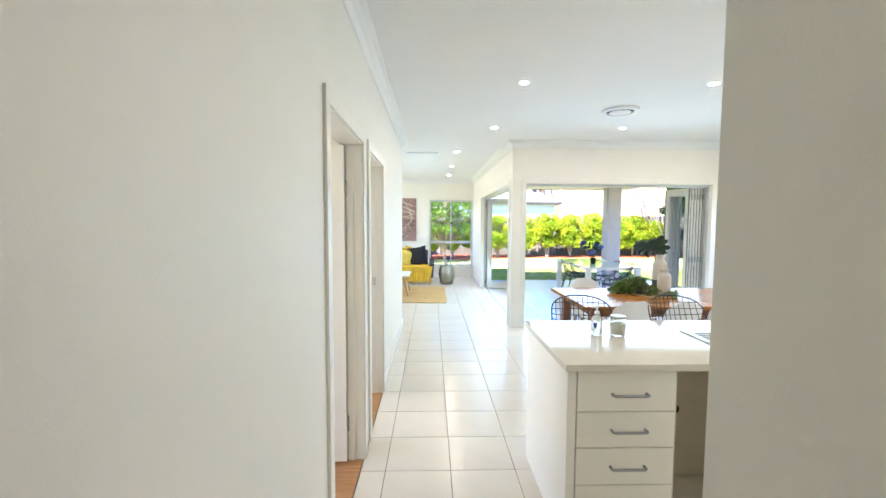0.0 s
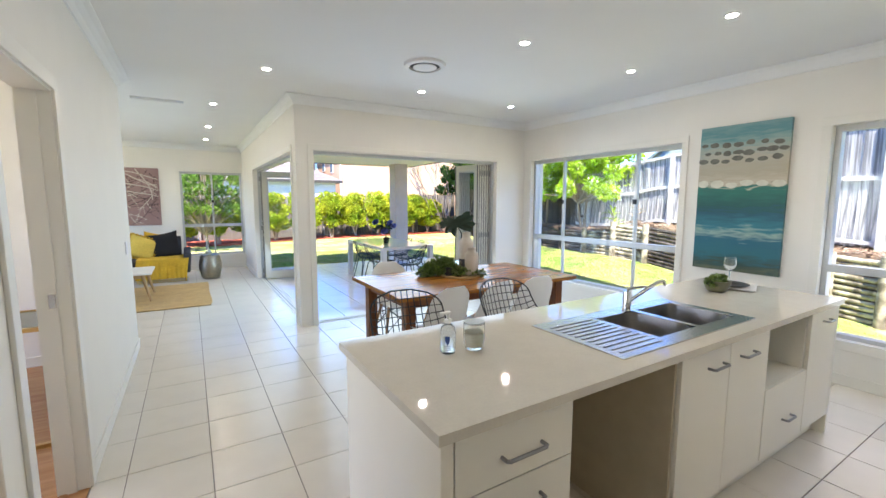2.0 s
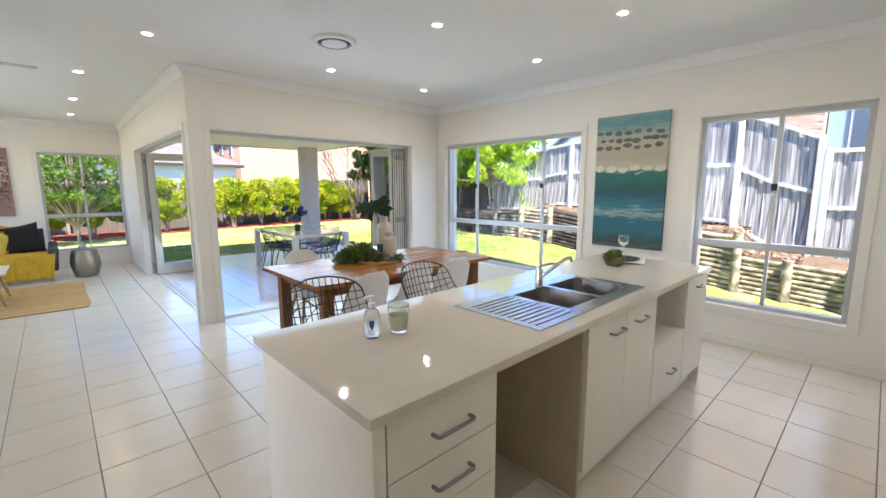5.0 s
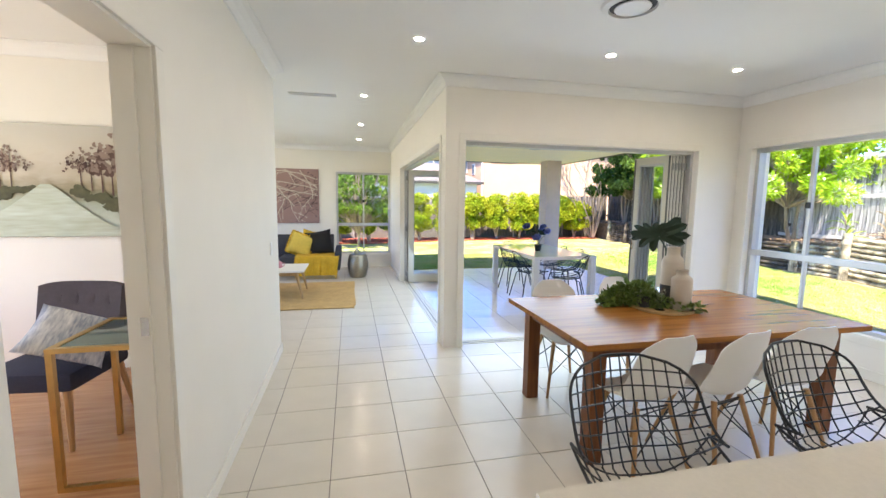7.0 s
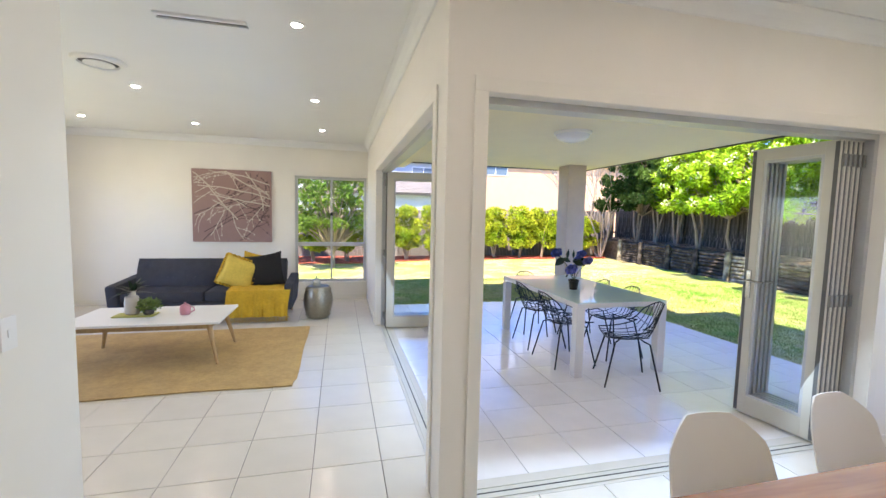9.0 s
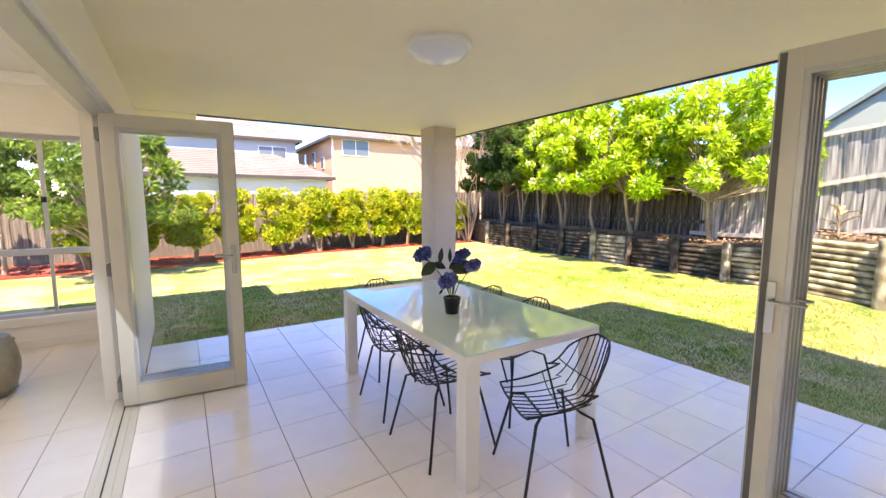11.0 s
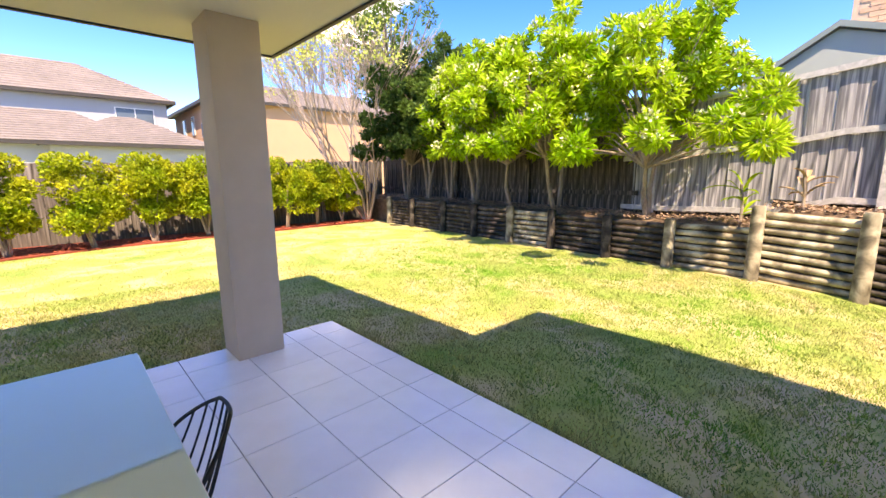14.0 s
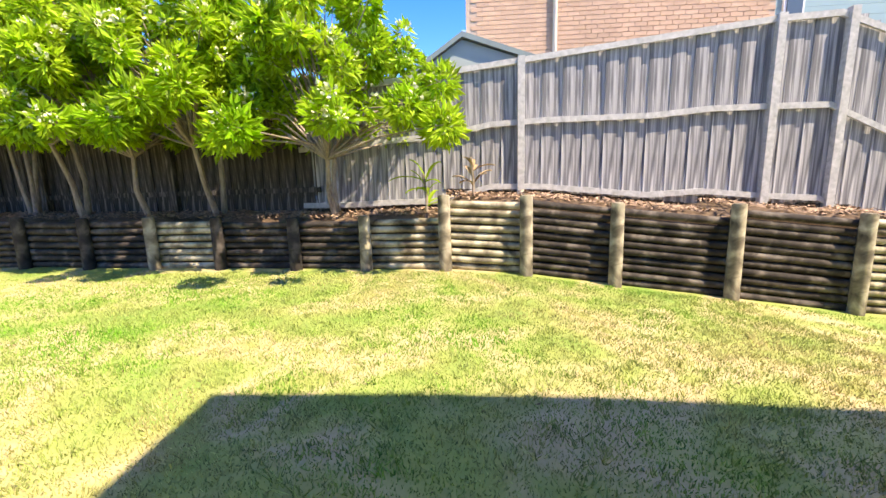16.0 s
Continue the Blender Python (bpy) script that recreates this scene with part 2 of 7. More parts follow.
def lathe(bm, prof, seg=24, cx=0.0, cy=0.0):
    """Turns (radius, z) pairs round the upright axis; ends are capped."""
    rings = [[bm.verts.new((cx + r * math.cos(2 * math.pi * k / seg), cy + r * math.sin(2 * math.pi * k / seg), z)) for k in range(seg)] for r, z in prof]
    for a, b in zip(rings, rings[1:]):
        for k in range(seg):
            bm.faces.new((a[k], a[(k + 1) % seg], b[(k + 1) % seg], b[k]))
    bm.faces.new(rings[0][::-1])
    bm.faces.new(rings[-1])
    return bm


def grid(bm, f, nu, nv, thick=0.0):
    """A sheet of f(u, v), u and v from 0 to 1; with thick, closed to a slab along z-like normals."""
    vs = [[bm.verts.new(f(i / nu, j / nv)) for j in range(nv + 1)] for i in range(nu + 1)]
    fs = [bm.faces.new((vs[i][j], vs[i + 1][j], vs[i + 1][j + 1], vs[i][j + 1])) for i in range(nu) for j in range(nv)]
    if thick:
        bmesh.ops.recalc_face_normals(bm, faces=fs)
        bmesh.ops.solidify(bm, geom=fs, thickness=thick)
    return bm


def prism(bm, poly, z0, z1):
    """An upright prism on a polygon of (x, y)."""
    a = [bm.verts.new((x, y, z0)) for x, y in poly]
    b = [bm.verts.new((x, y, z1)) for x, y in poly]
    n = len(poly)
    bm.faces.new(a[::-1])
    bm.faces.new(b)
    for i in range(n):
        bm.faces.new((a[i], a[(i + 1) % n], b[(i + 1) % n], b[i]))
    return bm


def part(name, bm, material, parent=None, label="", smooth=False):
    me = bpy.data.meshes.new(name)
    bmesh.ops.recalc_face_normals(bm, faces=bm.faces[:])
    if smooth:
        for fc in bm.faces:
            fc.smooth = True
    bm.to_mesh(me)
    bm.free()
    me.materials.append(material)
    o = new(name, me)
    if smooth:
        me.set_sharp_from_angle(angle=radians(40))
    if parent:
        o.parent = parent
    return tagged(o, label)


def setting(name, bm, material, label, category="", smooth=False):
    return tagged(part(name, bm, material, None, label, smooth), "", category, "", "structure")


def thing(name, label, category, m=None, group=""):
    o = new(name)
    o.empty_display_size = 0.1
    if m is not None:
        o.matrix_basis = m
    return tagged(o, label, category, group)


def B():
    return bmesh.new()


# ---- plan ----
XH, XE, YB, YS, XC = 0.40, 5.47, 7.00, 1.75, 2.00
ZC, ZO = 2.70, 2.10


def wall_x(bm, x0, x1, y0, y1, z0, z1, holes=()):
    """A wall along y with holes (ya, yb, za, zb)."""
    y = y0
    for ya, yb, za, zb in sorted(holes):
        if ya > y:
            box(bm, x0, x1, y, ya, z0, z1)
        if za > z0:
            box(bm, x0, x1, ya, yb, z0, za)
        if zb < z1:
            box(bm, x0, x1, ya, yb, zb, z1)
        y = yb
    if y1 > y:
        box(bm, x0, x1, y, y1, z0, z1)
    return bm


def wall_y(bm, y0, y1, x0, x1, z0, z1, holes=()):
    wall_x(bm, y0, y1, x0, x1, z0, z1, holes)
    for v in bm.verts:
        v.co.x, v.co.y = v.co.y, v.co.x
    return bm


D1, D2 = (2.80, 3.67, 0.0, 2.04), (3.93, 4.72, 0.0, 2.04)
W1, W2, W3 = (4.53, 6.83, 0.36, 2.13), (1.40, 3.31, 0.36, 2.13), (0.78, 1.98, 0.30, 2.14)
setting("wall_hall", wall_x(B(), 0.28, XH, -1.2, 7.2, 0, ZC, (D1, D2)), PAINT, "cream painted hall wall with two door openings", "wall")
setting("wall_east", wall_x(B(), XE, XE + 0.25, YS, 7.24, 0, ZC, (W1, (2.15, 3.31, 0.36, 2.13))), PAINT, "cream painted wall with two aluminium windows", "wall")
setting("wall_pantry", box(B(), 1.33, XE + 0.25, -1.2, YS, 0, ZC), PAINT, "cream painted wall block beside the hall", "wall")
setting("wall_back", box(B(), 0.28, 1.33, -1.4, -1.2, 0, ZC), PAINT, "cream painted wall closing the hall", "wall")
bm = wall_y(B(), YB, YB + 0.24, XC + 0.2, XE, 0, ZC, ((2.2, 4.92, 0.0, ZO),))
setting("wall_dining", bm, PAINT, "cream painted wall round the wide bifold opening to the patio", "wall")
bm = wall_x(B(), XC, XC + 0.2, YB, 12.57, 0, ZC, ((7.26, 10.72, 0.0, ZO),))
setting("wall_living_east", bm, PAINT, "cream painted wall round the living room's bifold opening", "wall")
setting("wall_living_north", wall_y(B(), 12.57, 12.82, -2.9, XC + 0.2, 0, ZC, (W3,)), PAINT, "cream painted end wall of the living room with one window", "wall")
bm = wall_x(B(), -2.9, -2.65, 7.05, 12.57, 0, ZC, ((8.4, 11.6, 0.3, 2.13),))
setting("wall_living_west", bm, PAINT, "cream painted wall with a bright window", "wall")
setting("wall_living_south", box(B(), -2.9, 0.28, 7.05, 7.2, 0, ZC), PAINT, "cream painted wall between study and living room", "wall")
setting("wall_study_west", wall_x(B(), -3.15, -2.9, -1.2, 7.2, 0, ZC, ((1.8, 3.0, 0.7, 2.1), (4.6, 6.2, 0.7, 2.1))), PAINT, "white painted study wall", "wall")
setting("wall_study_south", box(B(), -2.9, 0.28, 0.9, 1.05, 0, ZC), PAINT, "white painted bedroom wall", "wall")
setting("wall_between_rooms", box(B(), -2.9, 0.28, 3.75, 3.85, 0, ZC), PAINT, "white painted wall between the two rooms", "wall")
setting("ceiling", box(B(), -3.15, XE + 0.25, -1.4, YB + 0.0, ZC, ZC + 0.15), CEIL, "white painted plasterboard ceiling", "ceiling")
setting("ceiling_living", box(B(), -3.15, XC + 0.2, YB + 0.0, 12.82, ZC, ZC + 0.15), CEIL, "white painted plasterboard ceiling", "ceiling")
# floor slab under the tiles
bm = B()
box(bm, 0.28, XE + 0.25, -1.4, YB + 0.24, -0.2, -0.006)
box(bm, -2.9, XC + 0.2, YB + 0.24, 12.82, -0.2, -0.006)
box(bm, -2.9, 0.28, 7.05, YB + 0.24, -0.2, -0.006)
setting("floor", bm, GROUT, "cream ceramic floor tiles with brown grout joints", "floor")
setting("trim_threshold", box(B(), 0.28, 0.396, D1[0], D1[1], -0.01, 0.003), BOARDS, "timber threshold in the doorway", "threshold")
setting("trim_threshold", box(B(), 0.28, 0.396, D2[0], D2[1], -0.01, 0.003), BOARDS, "timber threshold in the doorway", "threshold")
setting("study_floor", box(B(), -2.9, 0.28, 1.0, 7.05, -0.2, 0.0), BOARDS, "polished warm timber floorboards", "floor")
setting("patio", prism(B(), [(2.2, 7.24), (6.33, 7.24), (6.33, 11.97), (2.2, 11.97)], -0.25, -0.012), GROUT, "pale ceramic patio paving with thin joints", "patio")
# cornice
def cornice(bm, a, b, inward, ea=0, eb=0):
    a, b, n = Vector((*a, 0)), Vector((*b, 0)), Vector((*inward, 0))
    prof = [(0.0, 2.60), (0.012, 2.605), (0.03, 2.645), (0.06, 2.675), (0.09, 2.69), (0.09, 2.699), (0.0, 2.699)]
    w = (b - a).normalized()
    ra = [bm.verts.new(a + n * d - w * d * ea + Vector((0, 0, z))) for d, z in prof]
    rb = [bm.verts.new(b + n * d + w * d * eb + Vector((0, 0, z))) for d, z in prof]
    k = len(prof)
    for i in range(k):
        bm.faces.new((ra[i], ra[(i + 1) % k], rb[(i + 1) % k], rb[i]))


bm = B()
for a, b, n, *e in (((XH, -1.2), (XH, 7.2), (1, 0), 0, 1), ((XE, YS), (XE, YB), (-1, 0)), ((XC, YB), (XE, YB), (0, -1), 1, 0), ((XC, YB), (XC, 12.57), (-1, 0), 1, 0),
                ((-2.65, 12.57), (XC, 12.57), (0, -1)), ((-2.65, 7.2), (-2.65, 12.57), (1, 0)), ((-2.65, 7.2), (XH, 7.2), (0, 1), 0, 1), ((1.33, YS), (XE, YS), (0, 1)), ((-2.9, 7.05), (0.28, 7.05), (0, -1))):
    cornice(bm, a, b, n, *e)
setting("cornice", bm, CEIL, "white coved plaster cornice", "cornice")
bm = B()
for x0, x1, y0, y1 in ((XH, XH + 0.012, -1.2, 2.73), (XH, XH + 0.012, 4.80, 7.212), (XE - 0.012, XE, YS, YB), (4.99, XE, YB - 0.012, YB),
                       (-2.65, XC, 12.558, 12.57), (XC - 0.012, XC, 10.79, 12.55), (-2.65, 0.412, 7.2, 7.212), (-2.65, -2.638, 7.2, 12.57), (-2.9, 0.28, 7.038, 7.05), (-2.9, -2.888, 3.85, 7.05)):
    box(bm, x0, x1, y0, y1, 0.0, 0.09, 0.003)
setting("baseboard", bm, TRIM, "cream painted low baseboard", "baseboard")


def tiles(name, x0, x1, y0, y1, px, py, ox, oy, z, material, near, holder):
    """Square tiles with open joints; those near the walk are objects, the rest one mesh."""
    cell, rest, meshes = [], B(), {}
    i0, i1 = math.floor((x0 - ox) / px), math.ceil((x1 - ox) / px)
    j0, j1 = math.floor((y0 - oy) / py), math.ceil((y1 - oy) / py)
    for i in range(i0, i1):
        for j in range(j0, j1):
            a, b = max(x0, ox + i * px + 0.0022), min(x1, ox + (i + 1) * px - 0.0022)
            c, d = max(y0, oy + j * py + 0.0022), min(y1, oy + (j + 1) * py - 0.0022)
            if b - a > 0.01 and d - c > 0.01:
                cell.append((a, b, c, d))
    for a, b, c, d in cell:
        w, h = round(b - a, 4), round(d - c, 4)
        if near((a + b) / 2, (c + d) / 2):
            if (w, h) not in meshes:
                bm = box(B(), -w / 2, w / 2, -h / 2, h / 2, -0.012, 0.0)
                top = [e for e in bm.edges if all(v.co.z > -0.001 for v in e.verts)]
                bmesh.ops.bevel(bm, geom=top, offset=0.0015, segments=1, affect="EDGES")
                me = bpy.data.meshes.new(name)
                bm.to_mesh(me)
                bm.free()
                me.materials.append(material)
                meshes[(w, h)] = me
            o = new(name, meshes[(w, h)])
            o.location = ((a + b) / 2, (c + d) / 2, z)
            o.parent = holder
        else:
            box(rest, a, b, c, d, z - 0.012, z)
    if rest.faces:
        tagged(part("distant_tiles", rest, material, holder), kind="stuff")
    else:
        rest.free()


def leaves(name, centres, radii, n, size, material, parent, seed, label="", aspect=0.38, droop=0.0):
    """n folded leaves on the shells of clumps."""
    r = np.random.default_rng(seed)
    c = np.array(centres)
    rad = np.array(radii)
    pick = r.choice(len(c), n, p=(rad ** 2) / (rad ** 2).sum())
    d = r.normal(size=(n, 3))
    d /= np.linalg.norm(d, axis=1)[:, None]
    pos = c[pick] + d * (rad[pick] * r.uniform(0.45, 1.08, n) ** 0.7)[:, None] * np.array([1, 1, 0.85])
    out = d + r.normal(0, 0.55, (n, 3))
    out[:, 2] -= droop
    out /= np.linalg.norm(out, axis=1)[:, None]
    side = np.cross(out, r.normal(size=(n, 3)))
    side /= np.linalg.norm(side, axis=1)[:, None]
    nn = np.cross(out, side)
    s = size * r.uniform(0.6, 1.3, n)[:, None]
    w = s * aspect
    v = np.stack([pos, pos + out * s * 0.5 + side * w + nn * s * 0.12, pos + out * s, pos + out * s * 0.5 - side * w + nn * s * 0.12], 1).reshape(-1, 3)
    k = np.arange(n) * 4
    f = np.concatenate([np.stack([k, k + 1, k + 2], 1), np.stack([k, k + 2, k + 3], 1)])
    me = bpy.data.meshes.new(name)
    me.from_pydata(v.tolist(), [], f.tolist())
    me.materials.append(material)
    o = new(name, me)
    if parent:
        o.parent = parent
    return tagged(o, label)



# ---- doors and windows ----
def architrave_x(name, x, s, y0, y1, z1, w=0.068, t=0.016, floor=0.0, sill=None):
    """A flat moulded frame on a wall face at x, standing out by s * t round an opening."""
    bm = B()
    xa, xb = (x, x + t) if s > 0 else (x - t, x)
    z0 = floor if sill is None else sill
    box(bm, xa, xb, y0 - w, y0, z0, z1, 0.004)
    box(bm, xa, xb, y1, y1 + w, z0, z1, 0.004)
    box(bm, xa, xb, y0 - w, y1 + w, z1, z1 + w, 0.004)
    if sill is not None:
        box(bm, xa, xb, y0 - w, y1 + w, z0 - w, z0, 0.004)
    return bm


def door_frame(name, hole):
    y0, y1, z0, z1 = hole
    o = setting(name, architrave_x(name, XH, 1, y0 + 0.01, y1 - 0.01, z1 - 0.01), TRIM, "cream gloss painted door frame", "door frame")
    bm = B()
    box(bm, 0.27, XH + 0.002, y0, y0 + 0.02, 0, z1 - 0.02)
    box(bm, 0.27, XH + 0.002, y1 - 0.02, y1, 0, z1 - 0.02)
    box(bm, 0.27, XH + 0.002, y0, y1, z1 - 0.02, z1)
    box(bm, 0.31, 0.35, y0 + 0.02, y0 + 0.032, 0, z1 - 0.032)
    box(bm, 0.31, 0.35, y1 - 0.032, y1 - 0.02, 0, z1 - 0.032)
    part("jamb", bm, TRIM, o)
    return o


f1 = door_frame("door_frame_1", D1)
f2 = door_frame("door_frame_2", D2)
bm = B()
box(bm, 0.318, 0.345, D2[1] - 0.034, D2[1] - 0.0325, 0.98, 1.05)
part("strike_plate", bm, BRUSHED, f2, "brushed steel strike plate")
bm = B()
box(bm, -0.50, 0.30, D1[1] - 0.060, D1[1] - 0.024, 0.012, 2.01, 0.002)
d = setting("door_1", bm, TRIM, "plain cream door leaf standing open into the room", "door")
for z in (0.25, 1.75):
    bm = B()
    rod(bm, (0.308, D1[1] - 0.028, z - 0.05), (0.308, D1[1] - 0.028, z + 0.05), 0.007)
    box(bm, 0.305, 0.335, D1[1] - 0.026, D1[1] - 0.022, z - 0.05, z + 0.05)
    part("hinge", bm, BRUSHED, d, "steel butt hinge")


def slider_window(name, hole, axis, plane, out, mullions, rail, label):
    """An aluminium window set in its opening: outer frame, rail, stiles, panes. axis 'x': the wall runs along y at x=plane."""
    a, b, z0, z1 = hole

    def put(bm, u0, u1, d0, d1, za, zb, bev=0.0):
        lo, hi = sorted((plane + out * d0, plane + out * d1))
        if axis == "x":
            box(bm, lo, hi, u0, u1, za, zb, bev)
        else:
            box(bm, u0, u1, lo, hi, za, zb, bev)

    bm = B()
    put(bm, a, a + 0.04, 0.06, 0.15, z0, z1)
    put(bm, b - 0.04, b, 0.06, 0.15, z0, z1)
    put(bm, a + 0.04, b - 0.04, 0.06, 0.15, z0, z0 + 0.045)
    put(bm, a + 0.04, b - 0.04, 0.06, 0.15, z1 - 0.045, z1)
    w = setting(name, bm, ALUG, label, "window")
    bm = B()
    put(bm, a + 0.04, b - 0.04, 0.055, 0.14, rail - 0.032, rail + 0.032, 0.004)
    part("rail", bm, ALUG, w)
    for m_ in mullions:
        bm = B()
        put(bm, m_ - 0.018, m_ + 0.018, 0.075, 0.115, rail + 0.033, z1 - 0.045, 0.003)
        put(bm, m_ - 0.014, m_ + 0.014, 0.085, 0.125, z0 + 0.045, rail - 0.033, 0.003)
        part("stile", bm, ALUG, w)
    for m_ in mullions:
        bm = B()
        put(bm, m_ - 0.022, m_ + 0.022, 0.055, 0.074, rail + 0.50, rail + 0.56, 0.005)
        part("lock", bm, BLACK, w, "black window lock")
    xs = [a + 0.04, *sorted(mullions), b - 0.04]
    for u0, u1 in zip(xs, xs[1:]):
        for za, zb in ((z0 + 0.045, rail - 0.033), (rail + 0.033, z1 - 0.045)):
            bm = B()
            put(bm, u0 + 0.015, u1 - 0.015, 0.098, 0.102, za, zb)
            p = part("pane", bm, GLASS, w, "clear window glass")
            p.visible_shadow = False
    bm = B()
    t = 0.014
    put(bm, a, b, -t, 0.06, z0 - 0.0, z0 + 0.012)
    part("window_sill", bm, TRIM, w, "cream painted sill")
    return w


slider_window("window_1", W1, "x", XE, 1, (5.10, 6.24), 0.975, "wide grey aluminium window over the side lawn")
slider_window("window_2", (2.15, 3.31, 0.36, 2.13), "x", XE, 1, (2.72,), 0.95, "grey aluminium window over the retaining wall")
slider_window("window_3", W3, "y", 12.57, 1, (1.38,), 0.97, "grey aluminium window beside the sofa")
slider_window("window_4", (8.4, 11.6, 0.3, 2.13), "x", -2.65, -1, (9.45, 10.5), 0.97, "bright aluminium window at the room's end")
setting("trim_window_east", architrave_x("t", XE, -1, W1[0], W1[1], W1[3], sill=W1[2]), TRIM, "cream window trim", "window trim")
setting("trim_window_kitchen", architrave_x("t", XE, -1, 2.15, 3.31, W2[3], sill=W2[2]), TRIM, "cream window trim", "window trim")
bm = architrave_x("t", 12.57, -1, W3[0], W3[1], W3[3], sill=W3[2])
for v in bm.verts:
    v.co.x, v.co.y = v.co.y, v.co.x
setting("trim_window_living", bm, TRIM, "cream window trim", "window trim")
# wide openings' trims
bm = architrave_x("t", XC, -1, 7.26, 10.72, ZO, w=0.07, t=0.012)
setting("trim_opening_living", bm, TRIM, "cream architrave round the living opening", "architrave")
bm = architrave_x("t", YB, -1, 2.2, 4.92, ZO, w=0.07, t=0.012)
for v in bm.verts:
    v.co.x, v.co.y = v.co.y, v.co.x
setting("trim_opening_dining", bm, TRIM, "cream architrave round the dining opening", "architrave")


def track(x0, x1, y0, y1, z):
    """A flat sill with one raised rib on each side."""
    bm = box(B(), x0, x1, y0, y1, z - 0.02, z)
    if x1 - x0 > y1 - y0:
        for y in (y0, y1):
            box(bm, x0, x1, y - 0.004, y + 0.004, z - 0.004, z + 0.004)
    else:
        for x in (x0, x1):
            box(bm, x - 0.004, x + 0.004, y0, y1, z - 0.004, z + 0.004)
    return bm


setting("trim_door_track_dining", track(2.2, 4.92, 7.08, 7.16, 0.001), ALU, "cream aluminium door track in the floor", "door track")
setting("trim_door_track_living", track(2.08, 2.16, 7.26, 10.72, 0.001), ALU, "cream aluminium door track in the floor", "door track")
SILL = mat("cream_sill", (0.62, 0.59, 0.52), 0.4, var=0.08, scale=8)
bm = box(B(), 2.2, 4.92, 7.052, 7.076, -0.02, -0.001)
setting("trim_sill_dining", box(bm, 2.2, 4.92, 7.164, 7.238, -0.02, -0.001), SILL, "cream sill beside the door track", "sill")
bm = box(B(), 2.052, 2.076, 7.26, 10.72, -0.02, -0.001)
setting("trim_sill_living", box(bm, 2.164, 2.208, 7.26, 10.72, -0.02, -0.001), SILL, "cream sill beside the door track", "sill")
setting("trim_track_slot_dining", box(B(), 2.2, 4.92, 7.116, 7.124, 0.0, 0.0025), RUBBER, "dark slot of the door track", "door track")
setting("trim_track_slot_living", box(B(), 2.116, 2.124, 7.26, 10.72, 0.0, 0.0025), RUBBER, "dark slot of the door track", "door track")
bm = B()
box(bm, 2.2, 4.92, 7.07, 7.17, ZO - 0.035, ZO)
box(bm, 4.885, 4.92, 7.07, 7.17, 0, ZO - 0.035)
setting("trim_head_dining", bm, ALUG, "grey aluminium head and jamb of the bifold doors", "door head")
bm = B()
box(bm, 2.07, 2.17, 7.26, 10.72, ZO - 0.035, ZO)
box(bm, 2.07, 2.17, 10.685, 10.72, 0, ZO - 0.035)
setting("trim_head_living", bm, ALUG, "grey aluminium head and jamb of the bifold doors", "door head")


SEAL = mat("grey_edge_seal", (0.13, 0.13, 0.125), 0.5, var=0.2, scale=20)


def bifold_leaf(w, h, handle):
    leaf = B()
    s = 0.085
    box(leaf, 0, s, -0.02, 0.02, 0.012, h, 0.003)
    box(leaf, w - s, w, -0.02, 0.02, 0.012, h, 0.003)
    box(leaf, s, w - s, -0.02, 0.02, 0.012, 0.15)
    box(leaf, s, w - s, -0.02, 0.02, h - s, h)
    o = part("bifold_door", leaf, ALU)
    bd = B()
    for x0, x1, z0, z1 in ((s, s + 0.02, 0.15, h - s), (w - s - 0.02, w - s, 0.15, h - s), (s + 0.02, w - s - 0.02, 0.15, 0.17), (s + 0.02, w - s - 0.02, h - s - 0.02, h - s)):
        box(bd, x0, x1, -0.014, 0.014, z0, z1)
    part("glazing_bead", bd, ALUG, o, "dark grey glazing bead")
    p = part("pane", grid(B(), lambda u, v: (s + 0.015 + (w - 2 * s - 0.03) * u, 0.0, 0.165 + (h - s - 0.18) * v), 1, 1), GLASS, o, "clear door glass")
    p.visible_shadow = False
    sl = B()
    box(sl, -0.004, 0.0, -0.006, 0.006, 0.02, h - 0.01)
    box(sl, w, w + 0.004, -0.006, 0.006, 0.02, h - 0.01)
    for x0, x1 in ((0.006, 0.03), (w - 0.03, w - 0.006)):
        box(sl, x0, x1, 0.0202, 0.0225, 0.02, h - 0.01)
    part("seal", sl, SEAL, o, "dark grey edge seal")
    if handle:
        hb = B()
        box(hb, w - 0.062, w - 0.028, -0.03, 0.03, 0.92, 1.14, 0.004)
        rod(hb, (w - 0.045, -0.03, 1.06), (w - 0.045, -0.065, 1.06), 0.008)
        rod(hb, (w - 0.045, -0.06, 1.06), (w - 0.17, -0.06, 1.06), 0.008)
        rod(hb, (w - 0.045, 0.03, 1.06), (w - 0.045, 0.065, 1.06), 0.008)
        rod(hb, (w - 0.045, 0.06, 1.06), (w - 0.17, 0.06, 1.06), 0.008)
        part("door_handle", hb, BRUSHED, o, "satin steel lever handle")
    return o


HINGE = mat("grey_hinge", (0.25, 0.25, 0.24), 0.4, 0.5, var=0.2, scale=20)


